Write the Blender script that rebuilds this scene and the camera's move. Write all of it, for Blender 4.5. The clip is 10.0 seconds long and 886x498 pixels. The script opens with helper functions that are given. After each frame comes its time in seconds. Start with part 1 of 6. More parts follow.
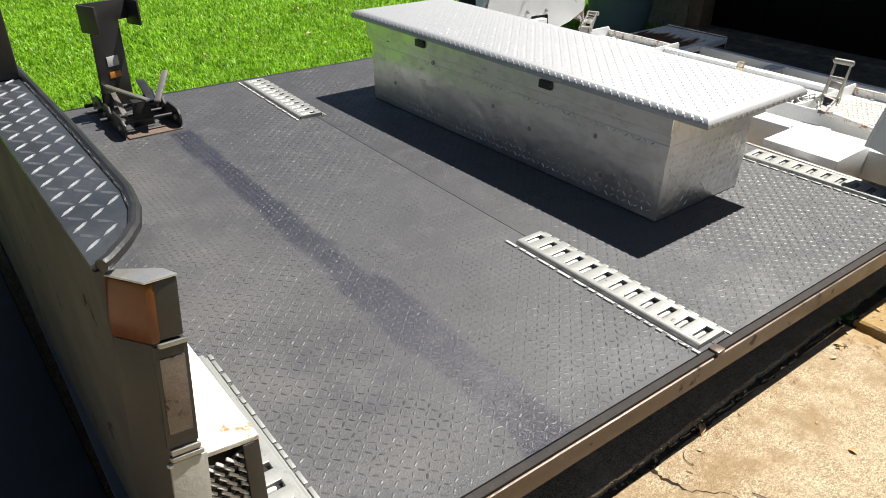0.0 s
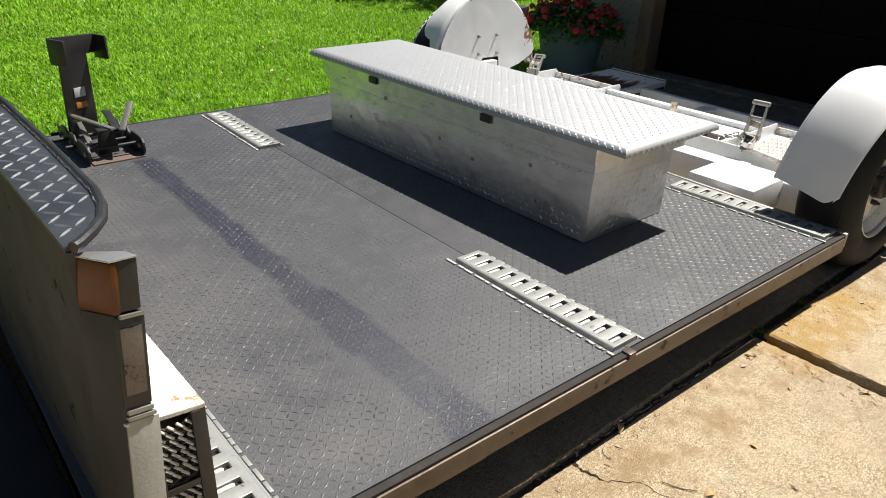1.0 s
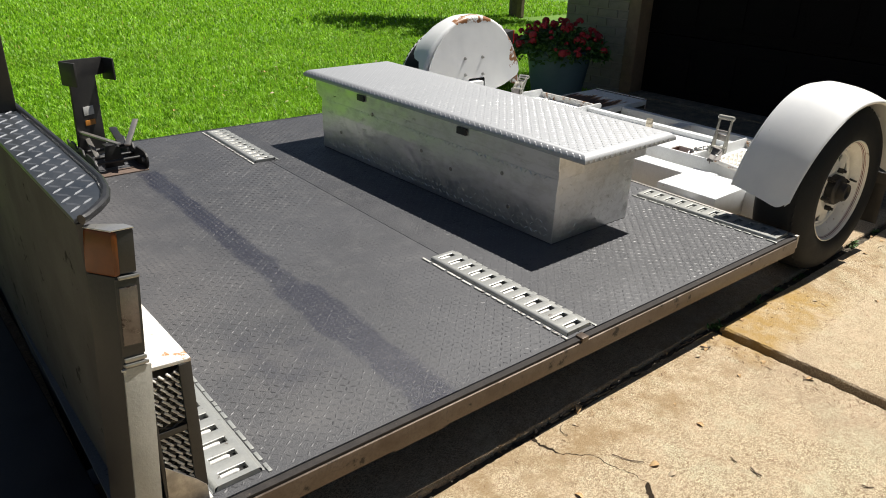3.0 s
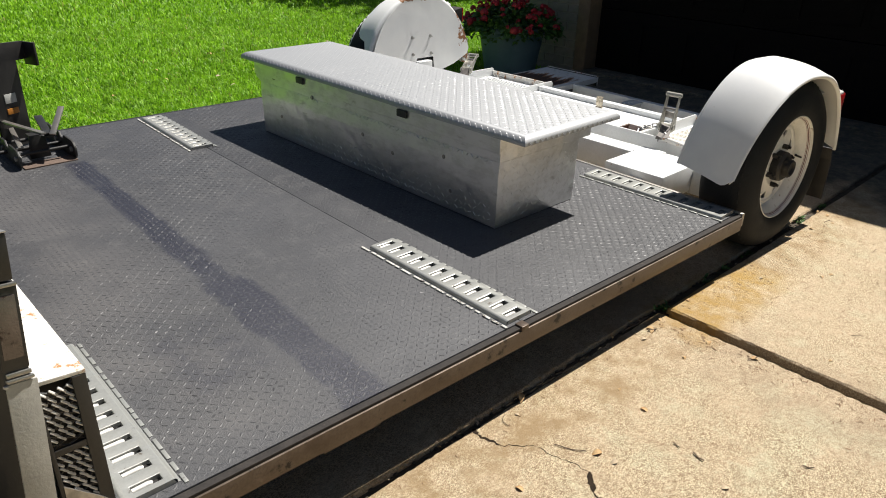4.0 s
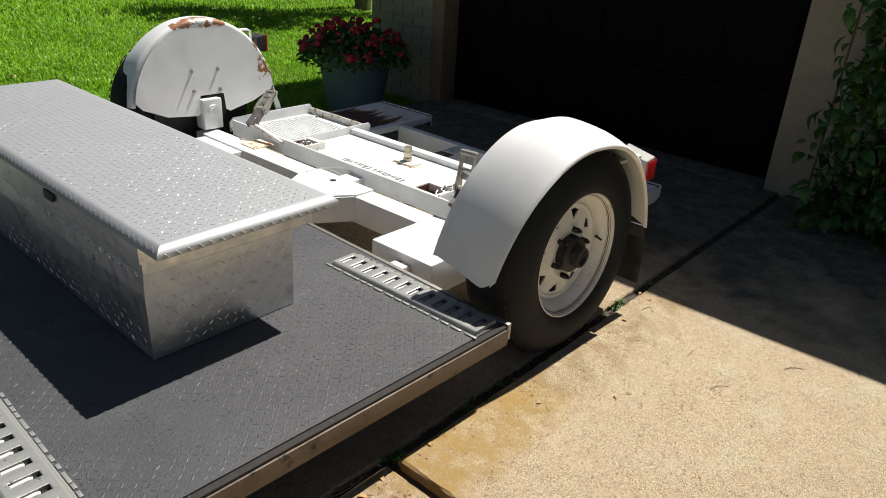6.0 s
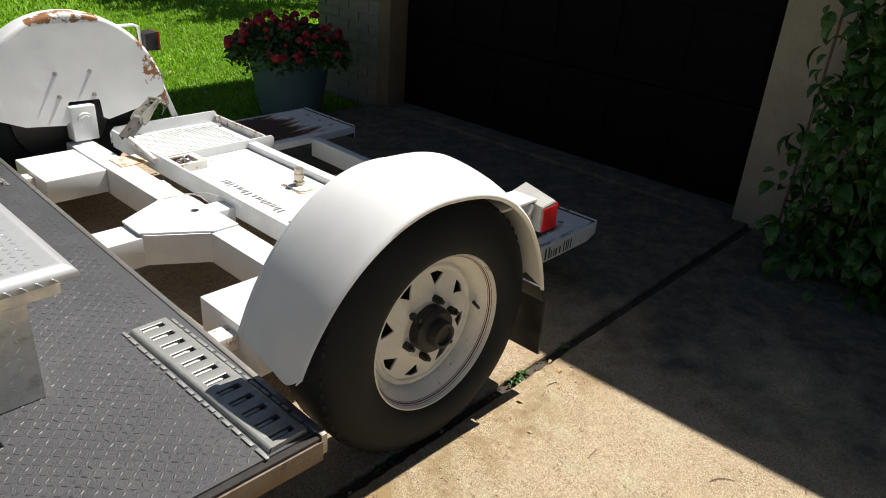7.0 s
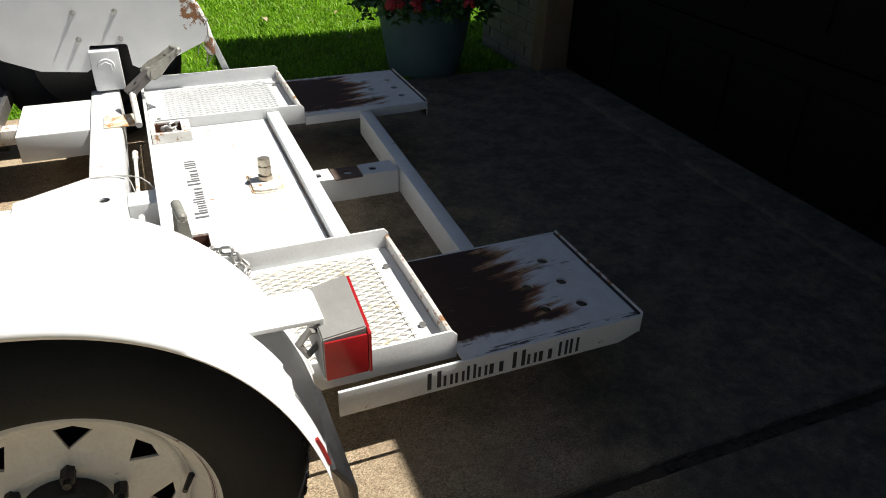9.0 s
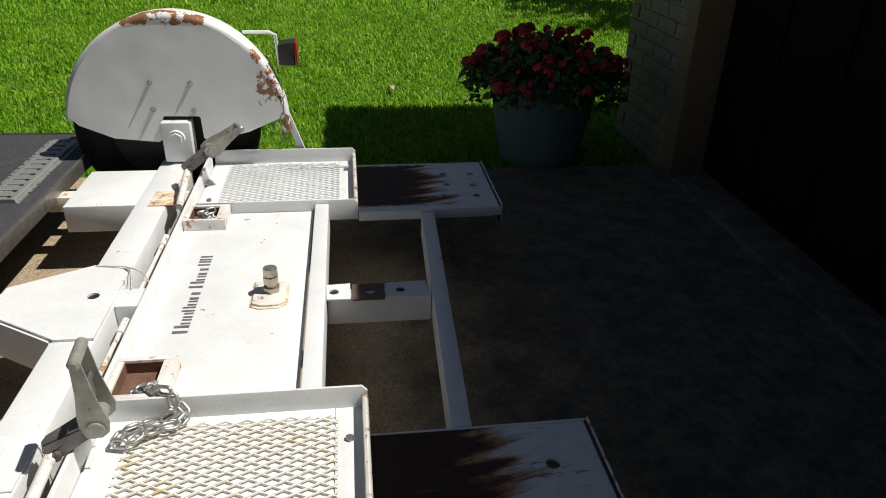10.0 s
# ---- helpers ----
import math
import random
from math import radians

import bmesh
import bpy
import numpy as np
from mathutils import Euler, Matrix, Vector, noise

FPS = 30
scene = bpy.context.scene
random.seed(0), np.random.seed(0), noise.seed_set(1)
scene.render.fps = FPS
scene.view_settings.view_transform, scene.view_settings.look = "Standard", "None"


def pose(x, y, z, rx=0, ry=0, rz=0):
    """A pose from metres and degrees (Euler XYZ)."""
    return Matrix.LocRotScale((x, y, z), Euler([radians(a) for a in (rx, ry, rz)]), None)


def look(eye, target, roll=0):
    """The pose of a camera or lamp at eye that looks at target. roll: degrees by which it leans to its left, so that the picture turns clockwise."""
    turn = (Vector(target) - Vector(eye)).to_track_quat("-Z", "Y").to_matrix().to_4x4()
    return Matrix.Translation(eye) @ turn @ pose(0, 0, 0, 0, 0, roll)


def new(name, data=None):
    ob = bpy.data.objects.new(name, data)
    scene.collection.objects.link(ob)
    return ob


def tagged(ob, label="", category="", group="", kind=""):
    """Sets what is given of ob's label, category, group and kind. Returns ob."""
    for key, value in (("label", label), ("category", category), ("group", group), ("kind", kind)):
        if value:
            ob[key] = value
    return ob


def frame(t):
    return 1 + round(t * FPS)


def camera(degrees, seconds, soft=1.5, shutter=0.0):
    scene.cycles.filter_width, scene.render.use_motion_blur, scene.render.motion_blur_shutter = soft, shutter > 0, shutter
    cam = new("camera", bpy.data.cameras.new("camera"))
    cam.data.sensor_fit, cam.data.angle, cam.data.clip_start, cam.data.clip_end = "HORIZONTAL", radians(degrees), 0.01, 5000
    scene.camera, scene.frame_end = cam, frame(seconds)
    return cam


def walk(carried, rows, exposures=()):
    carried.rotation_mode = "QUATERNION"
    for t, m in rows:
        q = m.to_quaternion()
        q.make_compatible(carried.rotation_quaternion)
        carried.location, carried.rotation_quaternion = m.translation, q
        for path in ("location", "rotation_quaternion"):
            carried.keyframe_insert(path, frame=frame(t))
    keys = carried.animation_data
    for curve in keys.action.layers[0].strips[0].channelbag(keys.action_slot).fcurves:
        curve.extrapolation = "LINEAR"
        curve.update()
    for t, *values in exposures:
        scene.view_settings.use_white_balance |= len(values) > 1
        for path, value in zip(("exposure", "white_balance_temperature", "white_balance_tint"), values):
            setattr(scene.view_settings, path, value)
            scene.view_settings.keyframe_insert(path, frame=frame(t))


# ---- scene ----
cam = camera(64.1, 10.0, soft=1.0)
PATH = [
    (0, (-2.509, -0.577, 1.241), (-1.424, 0.78, 0.251), 0.6),
    (0.5, (-2.545, -0.625, 1.249), (-1.32, 0.632, 0.29), 2.3),
    (1, (-2.57, -0.76, 1.267), (-1.38, 0.579, 0.376), 2.2),
    (1.5, (-2.604, -0.913, 1.264), (-1.444, 0.436, 0.351), 2.6),
    (2, (-2.621, -0.951, 1.272), (-1.425, 0.384, 0.385), 2.2),
    (2.5, (-2.631, -0.971, 1.282), (-1.444, 0.399, 0.44), 1.8),
    (2.7, (-2.632, -0.974, 1.283), (-1.434, 0.4, 0.459), 1.8),
    (3.8, (-2.582, -1.012, 1.274), (-1.383, 0.325, 0.394), 0.9),
    (4, (-2.513, -0.986, 1.275), (-1.264, 0.306, 0.397), 1.5),
    (4.5, (-2.329, -0.919, 1.274), (-1.084, 0.356, 0.367), 2.4),
    (5, (-2.126, -0.897, 1.29), (-0.749, 0.218, 0.361), 2.0),
    (5.5, (-1.796, -0.971, 1.279), (-0.434, 0.204, 0.406), 2.7),
    (6, (-1.477, -0.999, 1.315), (-0.102, 0.18, 0.465), 3.4),
    (6.2, (-1.342, -0.988, 1.313), (0.069, 0.143, 0.459), 3.4),
    (7.3, (-0.509, -0.965, 1.291), (0.78, 0.283, 0.407), 3.1),
    (7.5, (-0.353, -0.951, 1.277), (0.884, 0.36, 0.411), 1.0),
    (8, (0.044, -0.835, 1.272), (1.273, 0.449, 0.356), 3.2),
    (8.5, (0.335, -0.827, 1.246), (1.361, 0.611, 0.309), 1.0),
    (9, (0.602, -0.766, 1.22), (1.276, 0.801, 0.176), 1.8),
    (9.5, (0.874, -0.541, 1.229), (1.436, 1.097, 0.229), 3.2),
    (10, (1.1, -0.418, 1.245), (1.346, 1.336, 0.317), 1.6),
]
EXPOSURES = [(0.0, 1.02), (1.0, 0.85), (2.5, 0.71), (4.0, 0.69), (4.5, 0.57), (6.0, 0.53), (7.5, 0.74), (8.5, 0.82), (9.0, 0.60), (9.5, 0.15), (10.0, 0.0)]
walk(cam, [(t, look(eye, target, roll)) for t, eye, target, roll in PATH], EXPOSURES)

# ---- sky, sun ----
SUN_TO = Vector((0.597, -0.03, 1.0)).normalized()
world = bpy.data.worlds.new("sky")
scene.world = world
world.use_nodes = True
wn = world.node_tree.nodes
sky = wn.new("ShaderNodeTexSky")
sky.sky_type, sky.sun_disc = "NISHITA", False
sky.sun_elevation, sky.sun_rotation = math.asin(SUN_TO.z), radians(92.9)
wn["Background"].inputs["Strength"].default_value = 0.028
world.node_tree.links.new(sky.outputs["Color"], wn["Background"].inputs["Color"])
sun = new("sun", bpy.data.lights.new("sun", "SUN"))
sun.data.energy, sun.data.angle, sun.data.color = 5.0, radians(0.53), (1.0, 0.955, 0.88)
sun.matrix_world = look(SUN_TO * 30, (0, 0, 0))


# ---- materials ----
def nodes_of(name):
    m = bpy.data.materials.new(name)
    m.use_nodes = True
    n, l = m.node_tree.nodes, m.node_tree.links
    return m, n, l, n["Principled BSDF"]


def noise_node(n, l, vec, scale, detail=5.0, rough=0.6, stretch=None):
    t = n.new("ShaderNodeTexNoise")
    t.inputs["Scale"].default_value, t.inputs["Detail"].default_value, t.inputs["Roughness"].default_value = scale, detail, rough
    if stretch:
        mp = n.new("ShaderNodeMapping")
        mp.inputs["Scale"].default_value = stretch
        l.new(vec, mp.inputs["Vector"])
        vec = mp.outputs["Vector"]
    l.new(vec, t.inputs["Vector"])
    return t.outputs["Fac"]


def ramp_node(n, l, fac, lo, hi, a=0.0, b=1.0):
    r = n.new("ShaderNodeMapRange")
    r.inputs["From Min"].default_value, r.inputs["From Max"].default_value = lo, hi
    r.inputs["To Min"].default_value, r.inputs["To Max"].default_value = a, b
    l.new(fac, r.inputs["Value"])
    return r.outputs["Result"]


def mix_node(n, l, fac, a, b):
    x = n.new("ShaderNodeMix")
    x.data_type = "RGBA"
    for key, v in ((0, fac), (6, a), (7, b)):
        if isinstance(v, (tuple, list)):
            x.inputs[key].default_value = (*v, 1)
        elif isinstance(v, float):
            x.inputs[key].default_value = v
        else:
            l.new(v, x.inputs[key])
    return x.outputs[2]


def math_node(n, l, op, a, b=0.0):
    x = n.new("ShaderNodeMath")
    x.operation = op
    for k, v in ((0, a), (1, b)):
        if isinstance(v, (int, float)):
            x.inputs[k].default_value = v
        else:
            l.new(v, x.inputs[k])
    return x.outputs[0]


def mat(name, a, b, scale=6.0, rough=0.6, rvar=0.15, metal=0.0, bump=0.15, bscale=160.0, stain=None, spec=0.5):
    """Two colours mixed at a large scale, a fine grain, an optional stain (colour, scale, threshold, softness)."""
    m, n, l, bsdf = nodes_of(name)
    vec = n.new("ShaderNodeTexCoord").outputs["Object"]
    big, fine = noise_node(n, l, vec, scale), noise_node(n, l, vec, bscale, 3)
    col = mix_node(n, l, ramp_node(n, l, big, 0.35, 0.65), a, b)
    dark = tuple(0.78 * v for v in a)
    col = mix_node(n, l, ramp_node(n, l, fine, 0.45, 0.75, 0.0, 0.55), col, dark)
    rg = ramp_node(n, l, big, 0.3, 0.7, rough - rvar, rough + rvar)
    if stain:
        sc, ss, th, so = stain
        mask = ramp_node(n, l, noise_node(n, l, vec, ss, 8, 0.68), th, th + so)
        col = mix_node(n, l, mask, col, sc)
        rg = math_node(n, l, "MAXIMUM", rg, math_node(n, l, "MULTIPLY", mask, 0.8))
    l.new(col, bsdf.inputs["Base Color"])
    l.new(rg, bsdf.inputs["Roughness"])
    bsdf.inputs["Metallic"].default_value = metal
    bsdf.inputs["Specular IOR Level"].default_value = spec
    bp = n.new("ShaderNodeBump")
    bp.inputs["Strength"].default_value, bp.inputs["Distance"].default_value = bump, 0.004
    l.new(fine, bp.inputs["Height"])
    l.new(bp.outputs["Normal"], bsdf.inputs["Normal"])
    return m


def alu_material(name, lo, hi, wave):
    """Mill-finish aluminium, gently dented, with dull smudges."""
    m, n, l, bsdf = nodes_of(name)
    co, x, y, z = xyz(n, l)
    big, smear = noise_node(n, l, co, 3.2, 5, 0.6), noise_node(n, l, co, 11, 7, 0.7, (1.0, 0.5, 1.6))
    col = mix_node(n, l, ramp_node(n, l, big, 0.35, 0.65), (0.80, 0.80, 0.795), (0.70, 0.70, 0.705))
    spot = ramp_node(n, l, smear, 0.60, 0.70)
    col = mix_node(n, l, math_node(n, l, "MULTIPLY", spot, 0.7), col, (0.40, 0.385, 0.36))
    rg = math_node(n, l, "ADD", ramp_node(n, l, big, 0.3, 0.7, lo, hi), math_node(n, l, "MULTIPLY", spot, 0.15))
    bsdf.inputs["Metallic"].default_value = 1.0
    # rubbed patches, duller and darker, with hazy edges
    rubbed = ramp_node(n, l, noise_node(n, l, co, 24, 5, 0.7, (1.0, 0.6, 1.3)), 0.46, 0.62)
    col = mix_node(n, l, math_node(n, l, "MULTIPLY", rubbed, 0.45), col, (0.56, 0.55, 0.53))
    rg = math_node(n, l, "ADD", rg, math_node(n, l, "MULTIPLY", rubbed, 0.10))
    h = math_node(n, l, "ADD", math_node(n, l, "MULTIPLY", noise_node(n, l, co, 7, 2), wave), math_node(n, l, "MULTIPLY", noise_node(n, l, co, 90, 3), 0.25))
    finish(n, l, bsdf, col, rg, h, 0.22)
    return m


def window(n, l, v, lo, hi, soft):
    """1 between lo and hi, falling off over soft."""
    return math_node(n, l, "MULTIPLY", ramp_node(n, l, v, lo - soft, lo), ramp_node(n, l, v, hi, hi + soft, 1.0, 0.0))


def xyz(n, l):
    co = n.new("ShaderNodeTexCoord").outputs["Object"]
    sp = n.new("ShaderNodeSeparateXYZ")
    l.new(co, sp.inputs[0])
    return co, sp.outputs[0], sp.outputs[1], sp.outputs[2]


def finish(n, l, bsdf, col, rough, height, strength):
    l.new(col, bsdf.inputs["Base Color"])
    l.new(rough, bsdf.inputs["Roughness"])
    bp = n.new("ShaderNodeBump")
    bp.inputs["Strength"].default_value, bp.inputs["Distance"].default_value = strength, 0.004
    l.new(height, bp.inputs["Height"])
    l.new(bp.outputs["Normal"], bsdf.inputs["Normal"])


def deck_material():
    """Black deck paint with dust, scuffs and a dark oily band across the plates."""
    m, n, l, bsdf = nodes_of("deck_paint")
    co, x, y, z = xyz(n, l)
    big, mid, fine = noise_node(n, l, co, 1.6, 6), noise_node(n, l, co, 14, 6, 0.7), noise_node(n, l, co, 210, 4, 0.7)
    zone = ramp_node(n, l, noise_node(n, l, co, 2.7, 5, 0.6), 0.42, 0.62)
    col = mix_node(n, l, ramp_node(n, l, big, 0.35, 0.7), (0.041, 0.042, 0.047), (0.062, 0.063, 0.069))
    col = mix_node(n, l, ramp_node(n, l, mid, 0.52, 0.72, 0.0, 0.5), col, (0.092, 0.092, 0.094))
    grain = noise_node(n, l, co, 330, 3, 0.7)
    col = mix_node(n, l, ramp_node(n, l, fine, 0.53, 0.66, 0.0, 0.6), col, (0.016, 0.016, 0.019))
    col = mix_node(n, l, ramp_node(n, l, grain, 0.60, 0.72, 0.0, 0.6), col, (0.15, 0.148, 0.145))
    col = mix_node(n, l, ramp_node(n, l, noise_node(n, l, co, 34, 6, 0.75, (0.5, 1.6, 1.0)), 0.62, 0.72, 0.0, 0.4), col, (0.12, 0.115, 0.11))
    # dry brown dust on the front half of the plates
    dusty = math_node(n, l, "MULTIPLY", ramp_node(n, l, x, -2.0, -1.75, 1.0, 0.0), ramp_node(n, l, noise_node(n, l, co, 2.1, 5, 0.6), 0.40, 0.62))
    col = mix_node(n, l, math_node(n, l, "MULTIPLY", dusty, 0.55), col, (0.120, 0.114, 0.112))
    xs = math_node(n, l, "ADD", x, math_node(n, l, "MULTIPLY", math_node(n, l, "SUBTRACT", noise_node(n, l, co, 7, 6, 0.65), 0.5), 0.085))
    band = math_node(n, l, "MULTIPLY", window(n, l, xs, -1.757, -1.697, 0.022), window(n, l, y, 0.0, 2.08, 0.03))
    band = math_node(n, l, "MAXIMUM", band, math_node(n, l, "MULTIPLY", window(n, l, xs, -1.772, -1.672, 0.016), window(n, l, y, 0.0, 0.72, 0.05)))
    band = math_node(n, l, "MULTIPLY", band, ramp_node(n, l, mid, 0.28, 0.50, 0.45, 1.0))
    blot = math_node(n, l, "MULTIPLY", window(n, l, xs, -1.99, -1.84, 0.06), window(n, l, y, 0.30, 0.52, 0.1))
    band = math_node(n, l, "MAXIMUM", band, math_node(n, l, "MULTIPLY", blot, ramp_node(n, l, mid, 0.4, 0.6, 0.0, 0.6)))
    col = mix_node(n, l, math_node(n, l, "MULTIPLY", band, 0.92), col, (0.011, 0.012, 0.024))
    # sparkle of the oily band, painted as pale specks
    glint = math_node(n, l, "MULTIPLY", band, ramp_node(n, l, noise_node(n, l, co, 420, 2, 0.6), 0.62, 0.70))
    col = mix_node(n, l, math_node(n, l, "MULTIPLY", glint, 0.7), col, (0.30, 0.30, 0.33))
    rg = ramp_node(n, l, mid, 0.3, 0.7, 0.42, 0.62)
    rg = math_node(n, l, "SUBTRACT", rg, math_node(n, l, "MULTIPLY", band, 0.14))
    rg = math_node(n, l, "ADD", rg, math_node(n, l, "MULTIPLY", zone, 0.08))
    grit = math_node(n, l, "MULTIPLY", math_node(n, l, "ADD", fine, math_node(n, l, "MULTIPLY", grain, 0.6)), ramp_node(n, l, zone, 0.0, 1.0, 1.0, 0.4))
    finish(n, l, bsdf, col, rg, grit, 0.6)
    return m


def ramp_material():
    """White paint burnt and rusted through on the runway of the loading plates."""
    m, n, l, bsdf = nodes_of("rusted_white_paint")
    co, x, y, z = xyz(n, l)
    tw = n.new("ShaderNodeMapping")
    tw.inputs["Rotation"].default_value[2] = radians(-14)
    l.new(co, tw.inputs["Vector"])
    streak = noise_node(n, l, tw.outputs["Vector"], 5.0, 6, 0.6, (0.55, 3.8, 1.0))
    blot, fine = noise_node(n, l, co, 30, 6, 0.7), noise_node(n, l, co, 240, 3)
    xs = math_node(n, l, "SUBTRACT", x, math_node(n, l, "MULTIPLY", math_node(n, l, "SUBTRACT", streak, 0.47), 0.55))
    top = ramp_node(n, l, z, 0.2165, 0.2185)
    edge = math_node(n, l, "ADD", y, math_node(n, l, "MULTIPLY", blot, 0.05))
    inside = math_node(n, l, "MAXIMUM", window(n, l, edge, 0.388, 0.735, 0.014), window(n, l, edge, 1.88, 2.24, 0.02))
    rust = math_node(n, l, "MULTIPLY", math_node(n, l, "MULTIPLY", ramp_node(n, l, xs, 1.375, 1.43, 1.0, 0.0), inside), top)
    deep = math_node(n, l, "MULTIPLY", math_node(n, l, "MULTIPLY", ramp_node(n, l, xs, 1.335, 1.375, 1.0, 0.0), inside), top)
    white = mix_node(n, l, ramp_node(n, l, blot, 0.4, 0.7), (0.80, 0.80, 0.79), (0.70, 0.70, 0.68))
    col = mix_node(n, l, rust, white, mix_node(n, l, ramp_node(n, l, blot, 0.42, 0.6), (0.24, 0.095, 0.04), (0.46, 0.26, 0.12)))
    col = mix_node(n, l, deep, col, mix_node(n, l, blot, (0.035, 0.018, 0.012), (0.075, 0.035, 0.022)))
    scuff = ramp_node(n, l, noise_node(n, l, co, 16, 8, 0.7, (0.5, 2.5, 3.0)), 0.62, 0.66)
    col = mix_node(n, l, math_node(n, l, "MULTIPLY", scuff, 0.8), col, (0.12, 0.09, 0.07))
    # paint rubbed through along the driveway edge
    rub = math_node(n, l, "MULTIPLY", window(n, l, y, 0.285, 0.312, 0.004), ramp_node(n, l, noise_node(n, l, co, 14, 6, 0.7, (0.6, 4.0, 1.0)), 0.50, 0.53))
    col = mix_node(n, l, math_node(n, l, "MULTIPLY", rub, 0.9), col, (0.045, 0.036, 0.03))
    rg = math_node(n, l, "MULTIPLY_ADD", rust, 0.4)
    rg.node.inputs[2].default_value = 0.42
    finish(n, l, bsdf, col, rg, fine, 0.2)
    return m


def fender_material(name, rusty):
    """White fender paint; the crest of one fender is bare and rusted."""
    m, n, l, bsdf = nodes_of(name)
    co, x, y, z = xyz(n, l)
    big, blot, fine = noise_node(n, l, co, 5, 5), noise_node(n, l, co, 17, 8, 0.7), noise_node(n, l, co, 260, 3)
    col = mix_node(n, l, ramp_node(n, l, big, 0.35, 0.65), (0.82, 0.82, 0.81), (0.74, 0.745, 0.75))
    spots = ramp_node(n, l, noise_node(n, l, co, 46, 6, 0.6), 0.735, 0.75)
    col = mix_node(n, l, spots, col, (0.22, 0.19, 0.16))
    if rusty:
        zone = math_node(n, l, "MULTIPLY", window(n, l, y, 2.30, 2.362, 0.006), window(n, l, x, 0.30, 0.58, 0.07))
        zone = math_node(n, l, "MULTIPLY", zone, ramp_node(n, l, z, 0.70, 0.76))
        mask = ramp_node(n, l, math_node(n, l, "MULTIPLY", zone, blot), 0.45, 0.475)
        back = math_node(n, l, "MULTIPLY", window(n, l, y, 2.30, 2.362, 0.01), ramp_node(n, l, x, 0.66, 0.76))
        mask = math_node(n, l, "MAXIMUM", mask, ramp_node(n, l, math_node(n, l, "MULTIPLY", back, blot), 0.50, 0.53))
        col = mix_node(n, l, mask, col, mix_node(n, l, fine, (0.15, 0.06, 0.025), (0.42, 0.20, 0.085)))
    rg = ramp_node(n, l, big, 0.3, 0.7, 0.32, 0.5)
    finish(n, l, bsdf, col, rg, math_node(n, l, "ADD", math_node(n, l, "MULTIPLY", noise_node(n, l, co, 26, 3), 0.25), math_node(n, l, "MULTIPLY", noise_node(n, l, co, 3.2, 2), 9.0 if rusty else 4.0)), 0.24 if rusty else 0.15)
    return m


